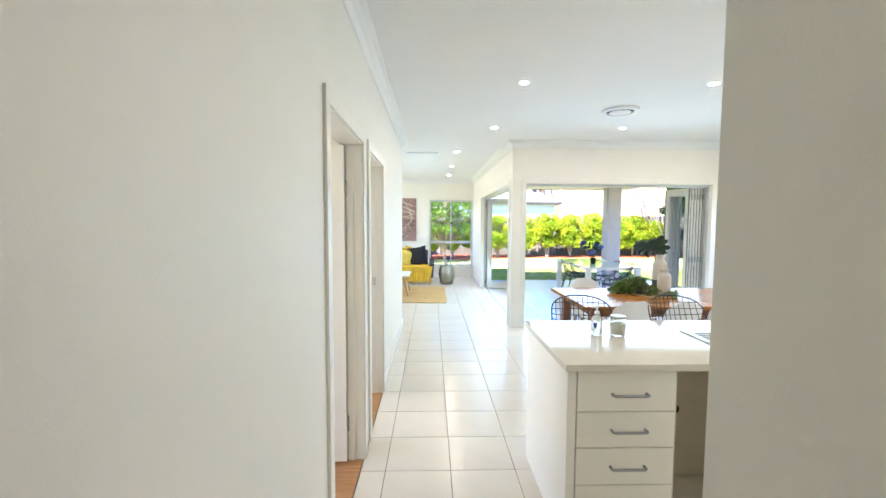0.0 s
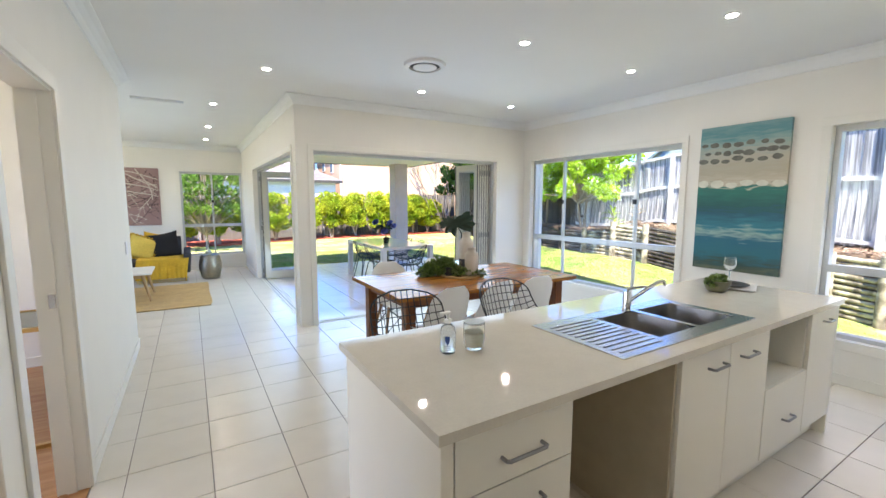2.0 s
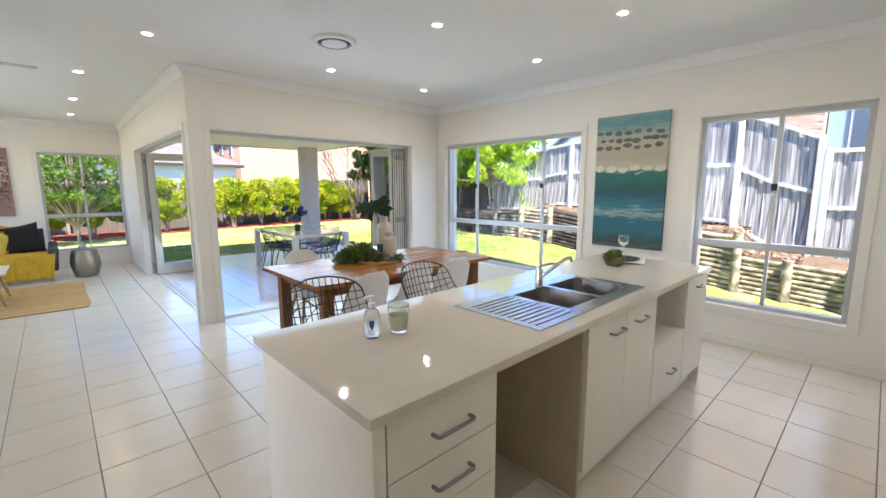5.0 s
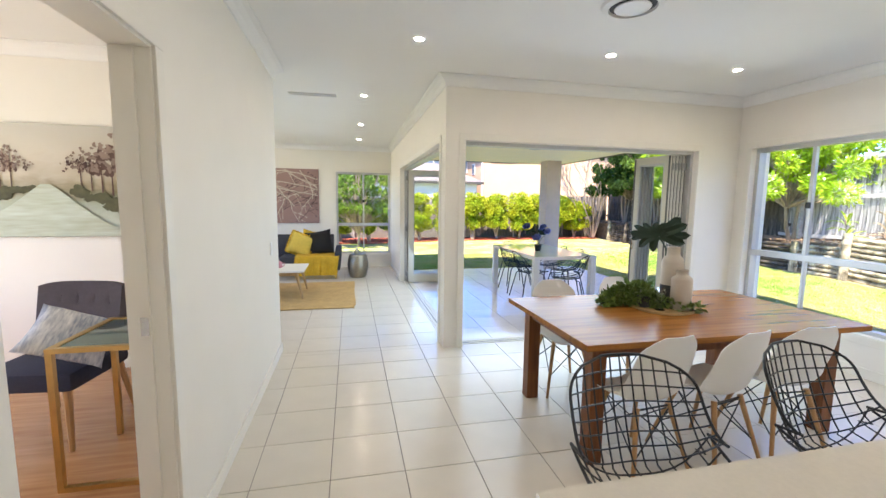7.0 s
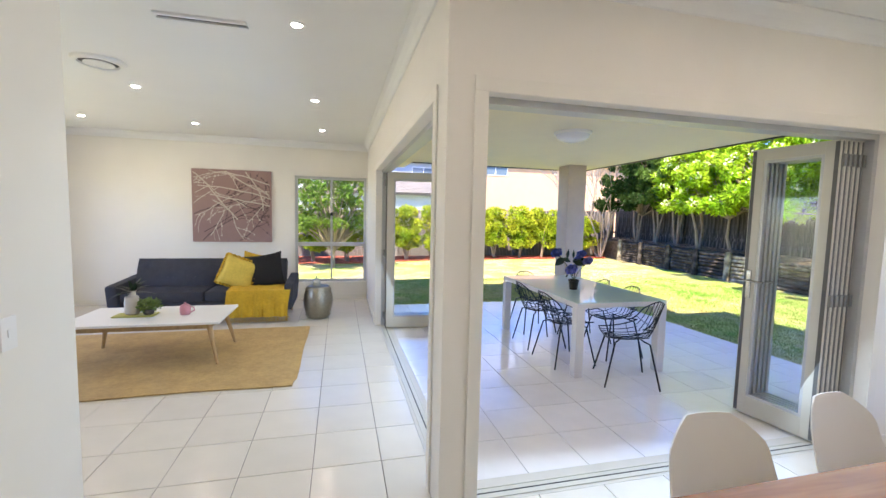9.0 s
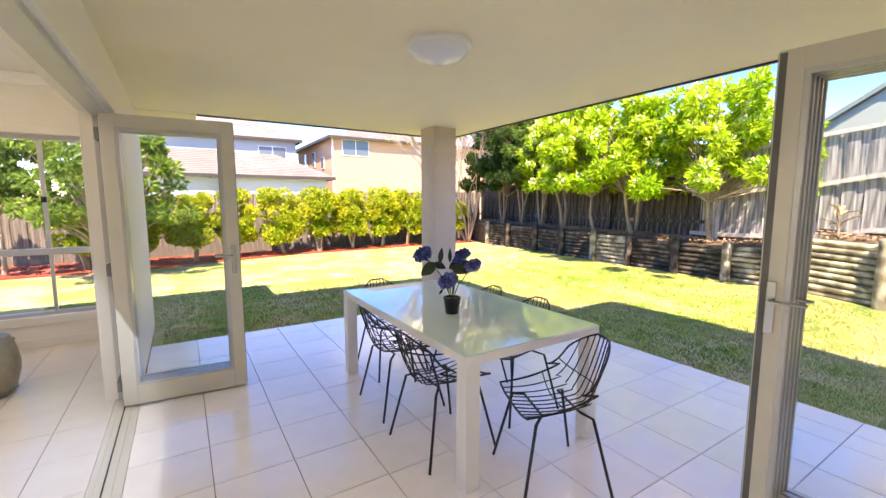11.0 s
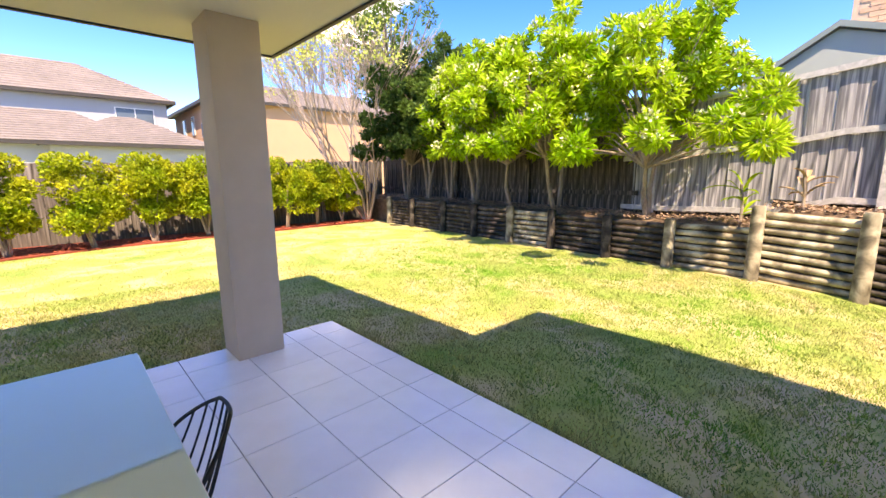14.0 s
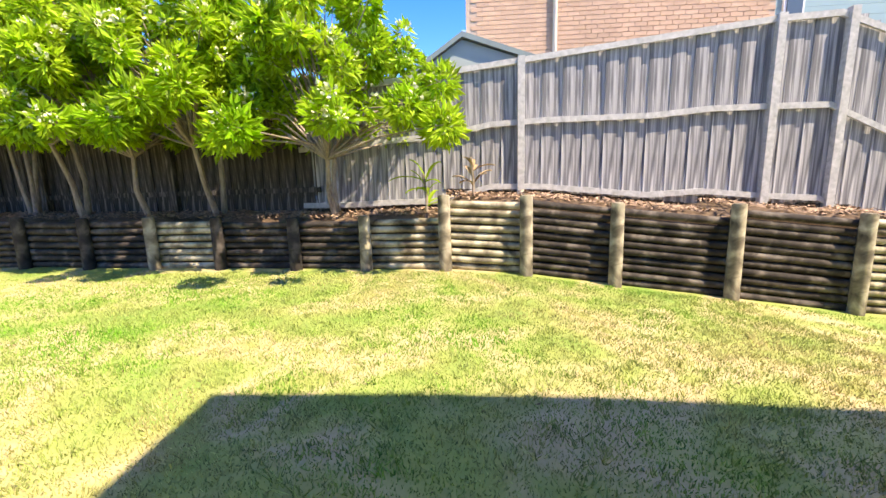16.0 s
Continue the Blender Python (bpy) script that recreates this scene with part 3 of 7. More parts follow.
def bifold_stack(x, y, ang, step, w, n, tag):
    for k in range(n):
        o = bifold_leaf(w, 2.06, k == 0)
        o.matrix_basis = pose(x + step[0] * k, y + step[1] * k, 0.004, 0, 0, ang)
        tagged(o, "folded glazed bifold door leaf in cream aluminium" + (" with a lever handle" if k == 0 else ""), "door", tag, "structure")
    for z in (0.16, 1.0, 1.93):
        bm = B()
        for k in range(n):
            box(bm, -0.012, 0.012, 0.0, 0.03, z - 0.04, z + 0.04, 0.003)
            bmesh.ops.translate(bm, verts=bm.verts[:], vec=(step[0], step[1], 0)) if k < n - 1 else None
        c = Vector((math.cos(radians(ang)), math.sin(radians(ang)), 0)) * -0.02
        bmesh.ops.translate(bm, verts=bm.verts[:], vec=(x + c.x, y + c.y, 0))
        tagged(part("door_hinge", bm, HINGE), "stacked steel hinges of the folded doors", "hinge", tag, "structure")


bifold_stack(4.69, 7.12, 97, (0.043, 0), 0.545, 5, "dining bifold doors")
bifold_stack(2.12, 10.53, -4, (0, 0.047), 0.80, 4, "living bifold doors")


# ---- ceiling fittings ----
LED = mat("lit_lens", (1, 1, 1), 0.4, emit=(1.0, 0.97, 0.92), estr=25)
FIT = mat("white_fitting", (0.8, 0.8, 0.78), 0.35, var=0.03)
DUCT = mat("dark_duct", (0.10, 0.10, 0.10), 0.8, var=0.2)


def downlight(x, y):
    t = thing("downlight", "small round white recessed ceiling downlight, lit", "light", pose(x, y, ZC), "ceiling downlights")
    part("trim_ring", lathe(B(), [(0.032, 0.0), (0.033, -0.006), (0.046, -0.006), (0.050, -0.001), (0.050, 0.0)], 20), FIT, t)
    part("lens", lathe(B(), [(0.031, -0.001), (0.031, -0.006)], 20), LED, t, "glowing white lens")
    lamp("downlight_lamp", "AREA", pose(x, y, ZC - 0.02), DL, (1, 0.87, 0.71), disk=0.045)


DL = 0.40
# the last three are unseen, added to brighten the hall and kitchen
for x, y in ((3.17, 4.49), (3.17, 6.13), (4.47, 4.49), (4.47, 6.17), (1.60, 6.18), (1.25, 7.98), (1.26, 9.80), (1.27, 11.42), (-0.41, 9.84), (-0.40, 11.53), (-1.72, 11.53), (3.98, 3.44), (1.60, 4.53), (1.10, 0.2), (2.35, 2.30), (4.00, 2.30)):
    downlight(x, y)


def vent(x, y):
    t = thing("ceiling_vent", "round white ceiling air vent with a dark gap", "vent", pose(x, y, ZC))
    part("backing", lathe(B(), [(0.135, 0.0), (0.135, -0.012)], 32), DUCT, t, "dark duct behind the vent")
    part("outer_ring", lathe(B(), [(0.135, -0.0), (0.14, -0.028), (0.175, -0.02), (0.185, -0.002), (0.185, 0.0), (0.135, 0.0)], 32), FIT, t)
    part("centre_disc", lathe(B(), [(0.102, -0.022), (0.106, -0.026), (0.102, -0.031), (0.05, -0.036)], 32), FIT, t)


vent(2.77, 5.33)
vent(-0.38, 9.14)
t = thing("slot_vent", "narrow white linear slot vent in the ceiling", "vent", pose(0.68, 8.08, ZC))
bm = B()
box(bm, -0.26, 0.26, -0.05, -0.02, -0.014, 0)
box(bm, -0.26, 0.26, 0.02, 0.05, -0.014, 0)
part("frame", bm, FIT, t)
part("slot", box(B(), -0.25, 0.25, -0.02, 0.02, -0.004, 0.0), DUCT, t, "dark slot")
t = thing("patio_ceiling_light", "round frosted white patio ceiling light", "light", pose(3.98, 9.22, 2.45))
part("base", lathe(B(), [(0.20, 0), (0.20, -0.02), (0.185, -0.03)], 32), FIT, t)
part("diffuser", lathe(B(), [(0.18, -0.03), (0.17, -0.06), (0.13, -0.09), (0.07, -0.105), (0.01, -0.11)], 32), mat("frosted_glass", (0.78, 0.8, 0.85), 0.25, var=0.03), t, smooth=True)


# ---- kitchen island ----
isl = thing("kitchen_island", "white laminate kitchen island under a pale stone top", "kitchen island", pose(1.452, 2.867, 0))
L = 3.00
for nm, x0, x1 in (("end_panel", 0.014, 0.055), ("end_panel", L - 0.06, L - 0.03)):
    part(nm, box(B(), x0, x1, 0.02, 0.80, 0.0, 0.867, 0.002), LAM, isl)
part("back_panel", box(B(), 0.055, L - 0.06, 0.60, 0.62, 0.0, 0.867), LAM, isl)
part("kickboard", box(B(), 1.172, L - 0.06, 0.09, 0.11, 0.0, 0.13), LAM, isl)
part("kickboard", box(B(), 0.055, 0.51, 0.09, 0.11, 0.0, 0.13), LAM, isl)


NICKEL = mat("satin_nickel", (0.30, 0.30, 0.31), 0.3, 0.9, var=0.08, scale=20)


def pull(parent, x, z, w=0.128):
    bm = B()
    tube(bm, [(x - w / 2, 0.0, z), (x - w / 2, -0.024, z), (x - w / 2 + 0.008, -0.030, z), (x + w / 2 - 0.008, -0.030, z), (x + w / 2, -0.024, z), (x + w / 2, 0.0, z)], 0.0065, 8)
    part("handle", bm, NICKEL, parent, "satin metal bar handle")


def unit(name, label, x0, x1, z0=0.13):
    u = thing(name, label, "cabinet", pose(1.452, 2.867, 0), "island cabinets")
    bm = B()
    box(bm, x0, x0 + 0.016, 0.04, 0.59, z0, 0.855)
    box(bm, x1 - 0.016, x1, 0.04, 0.59, z0, 0.855)
    box(bm, x0 + 0.016, x1 - 0.016, 0.04, 0.59, z0, z0 + 0.016)
    box(bm, x0 + 0.016, x1 - 0.016, 0.575, 0.59, z0 + 0.016, 0.855)
    part("body", bm, LAM, u)
    return u


u = unit("drawer_unit", "white laminate drawer unit with satin bar handles", 0.058, 0.525)
for z0, z1 in ((0.135, 0.314), (0.318, 0.494), (0.498, 0.668), (0.672, 0.862)):
    dr = part("drawer", box(B(), 0.060, 0.523, 0.02, 0.038, z0, z1, 0.002), LAM, u)
    pull(dr, 0.304, (z0 + z1) / 2 - (0.012 if z1 > 0.8 else 0), 0.16)
    dr.children[-1].location.y = 0.02
u = unit("sink_cabinet", "white laminate sink cabinet with two doors", 1.172, 1.985)
for x0, x1, hx_ in ((1.174, 1.577, 1.45), (1.581, 1.983, 1.744)):
    dr = part("door", box(B(), x0, x1, 0.02, 0.038, 0.135, 0.855, 0.002), LAM, u)
    pull(dr, hx_, 0.777, 0.13)
    dr.children[-1].location.y = 0.02
u = unit("microwave_cabinet", "white cabinet with an open microwave bay over a drawer", 1.99, 2.53)
part("shelf", box(B(), 2.006, 2.514, 0.03, 0.575, 0.51, 0.528), LAM, u)
dr = part("drawer", box(B(), 1.992, 2.528, 0.02, 0.038, 0.135, 0.525, 0.002), LAM, u)
pull(dr, 2.29, 0.30, 0.11)
dr.children[-1].location.y = 0.02
u = unit("end_cabinet", "narrow white laminate end cabinet", 2.534, 2.94)
dr = part("door", box(B(), 2.536, 2.938, 0.02, 0.038, 0.135, 0.855, 0.002), LAM, u)
pull(dr, 2.76, 0.79, 0.10)
dr.children[-1].location.y = 0.02
# dishwasher bay lining
bm = B()
box(bm, 0.528, 0.541, 0.04, 0.60, 0.0, 0.855)
part("bay_side", bm, LAMIN, isl, "raw side panel of the open dishwasher bay")
part("bay_side", box(B(), 1.157, 1.170, 0.04, 0.60, 0.0, 0.855), LAMIN, isl, "raw side panel of the open dishwasher bay")
part("bay_back", box(B(), 0.541, 1.157, 0.585, 0.598, 0.0, 0.855), LAMIN, isl, "raw back panel of the open dishwasher bay")
bm = B()
rod(bm, (0.86, 0.575, 0.42), (0.86, 0.586, 0.42), 0.03, seg=16)
part("pipe_hole", bm, RUBBER, isl, "black pipe hole cover")
# worktop with the sink's cut-out
SX0, SX1, SY0, SY1 = 0.90 + 0.42, 0.90 + 0.98, 0.10, 0.50
wt = thing("worktop", "glossy pale engineered stone worktop", "worktop", pose(1.449, 2.868, 0.868))
bm = B()
hx0, hx1, hy0, hy1 = 1.247, 1.907, 0.167, 0.502
box(bm, 0, hx0, 0, 0.845, 0, 0.032)
box(bm, hx1, L - 0.015, 0, 0.845, 0, 0.032)
box(bm, hx0, hx1, 0, hy0, 0, 0.032)
box(bm, hx0, hx1, hy1, 0.845, 0, 0.032)
bmesh.ops.remove_doubles(bm, verts=bm.verts[:], dist=0.0005)
part("slab", bm, STONE, wt)

# sink
sk = thing("kitchen_sink", "stainless steel one and a half bowl sink with a ribbed drainer", "sink", pose(1.452, 2.875, 0.90))
bm = B()
box(bm, 0.87, 1.235, 0.07, 0.575, -0.001, 0.007, 0.003)
box(bm, 1.90, 1.96, 0.07, 0.575, -0.001, 0.007, 0.003)
box(bm, 1.235, 1.90, 0.07, 0.15, -0.001, 0.007)
box(bm, 1.235, 1.90, 0.49, 0.575, -0.001, 0.007)
box(bm, 1.535, 1.565, 0.15, 0.49, -0.001, 0.007)
part("rim", bm, BRUSHED, sk)
for k in range(11):
    part("drainer_rib", box(B(), 0.91, 1.20, 0.115 + k * 0.037, 0.125 + k * 0.037, 0.007, 0.011, 0.0015), BRUSHED, sk)


def bowl(x0, x1, y0, y1, dep):
    def f(u, v):
        a = 2 * math.pi * u
        c, s = math.cos(a), math.sin(a)
        k = 1 / (abs(c) ** 5 + abs(s) ** 5) ** 0.2
        w = [(1.0, 0.006), (0.99, 0.0), (0.96, -dep * 0.75), (0.88, -dep * 0.96), (0.5, -dep), (0.02, -dep * 1.02)][round(v * 5)]
        return ((x0 + x1) / 2 + c * k * w[0] * (x1 - x0) / 2, (y0 + y1) / 2 + s * k * w[0] * (y1 - y0) / 2, w[1])
    return grid(B(), f, 32, 5)


part("bowl", bowl(1.236, 1.534, 0.151, 0.489, 0.12), DARKSTEEL, sk, "small steel bowl", True)
part("bowl", bowl(1.566, 1.899, 0.151, 0.489, 0.17), DARKSTEEL, sk, "large steel bowl", True)
tp = thing("kitchen_tap", "chrome single lever mixer tap", "tap", pose(2.97, 3.39, 0.905))
part("body", lathe(B(), [(0.027, 0), (0.027, 0.004), (0.022, 0.008), (0.021, 0.10), (0.018, 0.11)], 20), CHROME, tp, smooth=True)
part("spout", tube(B(), [(0.01, 0, 0.05), (0.06, -0.025, 0.085), (0.12, -0.05, 0.125), (0.17, -0.07, 0.155), (0.20, -0.085, 0.158), (0.208, -0.09, 0.135)], 0.010, 10), CHROME, tp, smooth=True)
part("lever", tube(B(), [(0, 0, 0.11), (0.0, -0.01, 0.125), (0.03, -0.055, 0.14), (0.045, -0.085, 0.142)], 0.007, 8), CHROME, tp, smooth=True)


# ---- dining table ----
def table(name, label, cat, m, w, d, h, tt, leg, mtop, mleg, apron=0.0, inset=0.05, taper=1.0):
    t = thing(name, label, cat, m)
    part("tabletop", box(B(), 0, w, 0, d, h - tt, h, 0.004), mtop, t)
    for x in (inset, w - inset - leg):
        for y in (inset, d - inset - leg):
            bm = box(B(), x, x + leg, y, y + leg, 0, h - tt, 0.003)
            part("leg", bm, mleg, t)
    if apron:
        bm = B()
        a = inset + 0.02
        box(bm, inset + leg, w - inset - leg, a, a + 0.022, h - tt - apron, h - tt)
        box(bm, inset + leg, w - inset - leg, d - a - 0.022, d - a, h - tt - apron, h - tt)
        box(bm, a, a + 0.022, inset + leg, d - inset - leg, h - tt - apron, h - tt)
        box(bm, w - a - 0.022, w - a, inset + leg, d - inset - leg, h - tt - apron, h - tt)
        part("apron", bm, mleg, t)
    return t


table("dining_table", "red-brown hardwood dining table with square legs", "dining table", pose(2.29, 4.87, 0), 2.00, 1.12, 0.75, 0.035, 0.09, WOOD_T, WOOD_L, 0.09, 0.10)
WHITEMETAL = mat("white_powdercoat", (0.75, 0.75, 0.74), 0.3, var=0.04)
GLASSTOP = mat("white_backed_glass", (0.64, 0.82, 0.74), 0.012, var=0.04, scale=2, spec=0.5, ior=2.3)
t = table("outdoor_table", "white metal outdoor table with a pale glass top", "outdoor table", pose(3.68, 8.49, 0), 1.0, 1.81, 0.715, 0.045, 0.085, WHITEMETAL, WHITEMETAL, 0, 0.0)
part("glass_top", box(B(), 0.004, 0.996, 0.004, 1.806, 0.7155, 0.722, 0.002), GLASSTOP, t, "pale glossy glass top")
for x in (0, 0.915):
    for y in (0, 1.725):
        part("foot", box(B(), x + 0.005, x + 0.08, y + 0.005, y + 0.08, -0.0, 0.012), RUBBER, t, "black plastic foot")

# ---- living room blocks ----
SOFA = mat("charcoal_fabric", (0.045, 0.048, 0.062), 0.9, var=0.25, scale=60, bump=0.3, bscale=300)
RUG = mat("jute_weave", (0.56, 0.37, 0.15), 0.95, var=0.25, scale=30, bump=0.6, bscale=250)
MUST = mat("mustard_knit", (0.66, 0.40, 0.03), 0.9, var=0.25, scale=40, bump=0.6, bscale=120)
MUST2 = mat("yellow_linen", (0.70, 0.52, 0.10), 0.9, var=0.2, scale=40, bump=0.4, bscale=200)
BLKF = mat("black_cotton", (0.012, 0.012, 0.014), 0.9, var=0.2, scale=40, bump=0.3, bscale=200)
CERAM = mat("matt_stoneware", (0.56, 0.50, 0.42), 0.6, var=0.12, scale=14, bump=0.1, bscale=80)
CERAD = mat("dark_stoneware", (0.06, 0.06, 0.065), 0.6, var=0.2, scale=14)
MINT = mat("speckled_pale_glaze", (0.50, 0.52, 0.46), 0.35, var=0.25, scale=60)
PINK = mat("pink_glaze", (0.62, 0.27, 0.32), 0.3, var=0.2, scale=30)
HAMMER = mat("hammered_metal", (0.36, 0.33, 0.26), 0.32, 0.9, var=0.2, scale=25, bump=0.6, bscale=45)
SHELLW = mat("white_moulded_plastic", (0.78, 0.77, 0.73), 0.35, var=0.03, scale=5)
FOLI = mat("waxy_green_leaf", (0.10, 0.17, 0.035), 0.45, color2=(0.18, 0.25, 0.06), scale=12, island=0.3)
DEEPG = mat("deep_green_leaf", (0.012, 0.035, 0.018), 0.35, var=0.3, scale=10)


def clear_mat(name, tint, rough=0.0):
    m = mat(name, tint, rough, trans=1.0, ior=1.45)
    return m


CLEAR = clear_mat("clear_glass", (0.97, 0.99, 0.98))

# rug with a slightly rippled edge
t = thing("rug", "sandy woven jute rug on the tiles", "rug", pose(0, 0, 0.002))


def rug_f(u, v):
    x = -1.75 + 2.89 * u + (0.006 * math.sin(v * 9) if u > 0.98 else 0)
    y = 8.80 + 1.95 * v + (0.015 * math.sin(u * 11) if v < 0.02 else 0)
    if u > 0.93 and v < 0.08:
        x -= 0.02
        y += 0.008
    return x, y, 0.012


part("weave", grid(B(), rug_f, 40, 24, 0.010), RUG, t)

# sofa
t = thing("sofa", "charcoal fabric three-seat sofa with tufted back", "sofa", pose(-1.31, 11.05, 0.0))
t.scale = (0.83, 1, 1)
part("base", box(B(), 0.12, 2.50, 0.08, 0.86, 0.17, 0.30, 0.02), SOFA, t, smooth=True)
for x0 in (0.14, 1.32):
    part("seat_cushion", box(B(), x0, x0 + 1.16, 0.05, 0.70, 0.30, 0.44, 0.035), SOFA, t, smooth=True)


def back_f(u, v):
    x = 0.14 + 2.34 * u
    y = 0.66 + 0.12 * v - 0.02 * math.sin(math.pi * v)
    z = 0.42 + 0.33 * v
    for k in range(7):
        for q in (0.33, 0.72):
            d = ((x - (0.30 + 0.34 * k)) / 0.05) ** 2 + ((v - q) / 0.10) ** 2
            y += 0.018 * math.exp(-d)
    return x, y, z


part("backrest", grid(B(), back_f, 70, 14, 0.15), SOFA, t, smooth=True)
for x0, x1, s in ((0.0, 0.15, -1), (2.49, 2.64, 1)):
    bm = box(B(), x0, x1, 0.02, 0.86, 0.17, 0.58, 0.03)
    for v in bm.verts:
        if v.co.z > 0.4:
            v.co.x += s * 0.03
            v.co.z -= 0.05 * (1 - v.co.y / 0.86)
    part("armrest", bm, SOFA, t, smooth=True)
for x in (0.10, 2.54):
    for y in (0.12, 0.78):
        part("leg", rod(B(), (x, y, 0.0), (x, y, 0.17), 0.018, 0.026, 12), OAK, t, "pale tapered wooden leg")


def cushion(name, label, m, w, h, d, material, group=""):
    t = thing(name, label, "cushion", m, group)

    def f(u, v):
        a, b = u * 2 - 1, v * 2 - 1
        k = max(0.0, (1 - abs(a) ** 3) * (1 - abs(b) ** 3)) ** 0.5
        return a, b, k

    bm = B()
    n = 16
    for s in (1, -1):
        vs = [[None] * (n + 1) for _ in range(n + 1)]
        for i in range(n + 1):
            for j in range(n + 1):
                a, b, k = f(i / n, j / n)
                pin = 1 - 0.10 * (1 - b * b) * abs(a)
                pin2 = 1 - 0.10 * (1 - a * a) * abs(b)
                vs[i][j] = bm.verts.new((a * w / 2 * pin, s * (k * d / 2), b * h / 2 * pin2))
        for i in range(n):
            for j in range(n):
                bm.faces.new((vs[i][j], vs[i + 1][j], vs[i + 1][j + 1], vs[i][j + 1]))
    bmesh.ops.remove_doubles(bm, verts=bm.verts[:], dist=0.0008)
    part("cover", bm, material, t, smooth=True)
    return t


c = cushion("cushion", "yellow linen cushion with a ruffled edge on the sofa", pose(0.13, 11.42, 0.645, -18, 22, 8), 0.46, 0.44, 0.15, MUST2, "sofa cushions")
bm = B()
pts = []
for k in range(60):
    q = k / 60 * 4
    s_, f_ = int(q), q - int(q)
    a, b = [(-1 + 2 * f_, -1), (1, -1 + 2 * f_), (1 - 2 * f_, 1), (-1, 1 - 2 * f_)][s_]
    pts.append((a * 0.225, 0.022 * (1 if k % 2 else -1), b * 0.215))
tube(bm, pts, 0.016, 6, closed=True)
part("ruffle", bm, MUST, c, "gathered mustard ruffle")
cushion("cushion", "plain black square cushion on the sofa", pose(0.47, 11.50, 0.665, -16, -10, -4), 0.52, 0.50, 0.16, BLKF, "sofa cushions")
cushion("cushion", "mustard cushion standing behind the black one", pose(0.34, 11.66, 0.67, -12, 12, 2), 0.46, 0.46, 0.14, MUST, "sofa cushions")
# throw over the seat
t = thing("throw_blanket", "mustard knitted throw with fringe over the sofa seat", "blanket", pose(-1.47, 11.05, 0))


def throw_f(u, v):
    x = 1.52 + 0.80 * u + 0.02 * math.sin(v * 5)
    fold = 0.010 * math.sin(u * 34) + 0.006 * math.sin(u * 75 + 1)
    if v < 0.5:
        w = v / 0.5
        return x, 0.62 - 0.58 * w, 0.453 + 0.004 * math.sin(u * 20) + abs(fold) * 0.6
    w = (v - 0.5) / 0.5
    return x + 0.01 * math.sin(u * 17) * w, 0.035 - 0.01 * min(1, w * 8) + fold * w * 1.6 - 0.02, 0.445 - 0.36 * w


part("cloth", grid(B(), throw_f, 64, 20, 0.006), MUST, t, smooth=True)
bm = B()
for k in range(48):
    x = 1.53 + 0.78 * k / 47
    tube(bm, [(x, 0.012, 0.09), (x + 0.004 * (k % 3 - 1), 0.010, 0.05), (x + 0.006 * (k % 2), 0.012, 0.018)], 0.0035, 4)
tagged(part("fringe", bm, MUST, t, "hanging mustard yarn fringe"), kind="stuff")

# metal drum stool
t = thing("drum_stool", "hammered metal drum stool with a studded rim", "stool", pose(1.22, 11.28, 0.0))
part("body", lathe(B(), [(0.13, 0.0), (0.15, 0.012), (0.175, 0.08), (0.20, 0.18), (0.205, 0.25), (0.195, 0.34), (0.17, 0.43), (0.155, 0.46), (0.14, 0.465)], 32), HAMMER, t, smooth=True)
for zz, rr in ((0.05, 0.168), (0.42, 0.176)):
    bm = B()
    for k in range(26):
        a = 6.283 * k / 26
        bmesh.ops.create_icosphere(bm, subdivisions=1, radius=0.009, matrix=Matrix.Translation((rr * math.cos(a), rr * math.sin(a), zz)))
    tagged(part("stud_band", bm, HAMMER, t, "ring of small metal studs"), kind="stuff")
t = thing("glass_jar", "small pale green glass jar on the drum stool", "jar", pose(1.20, 11.26, 0.466))
part("jar", lathe(B(), [(0.04, 0), (0.055, 0.02), (0.055, 0.06), (0.03, 0.08), (0.03, 0.10), (0.012, 0.11), (0.008, 0.14)], 20), MINT, t, smooth=True)

# coffee table
t = thing("coffee_table", "white-topped coffee table with splayed pale oak legs", "coffee table", pose(-0.97, 9.42, 0.013))
part("tabletop", box(B(), 0, 1.36, 0, 0.80, 0.405, 0.430, 0.006), SHELLW, t, "glossy white tabletop")
bm = B()
box(bm, 0.10, 1.26, 0.09, 0.115, 0.345, 0.404)
box(bm, 0.10, 1.26, 0.685, 0.71, 0.345, 0.404)
box(bm, 0.10, 0.125, 0.115, 0.685, 0.345, 0.404)
box(bm, 1.235, 1.26, 0.115, 0.685, 0.345, 0.404)
part("apron", bm, OAK, t)
for x, y, sx, sy in ((0.12, 0.11, -1, -1), (1.24, 0.11, 1, -1), (0.12, 0.69, -1, 1), (1.24, 0.69, 1, 1)):
    part("leg", rod(B(), (x, y, 0.40), (x + sx * 0.09, y + sy * 0.07, 0.0), 0.028, 0.016, 10), OAK, t, smooth=True)


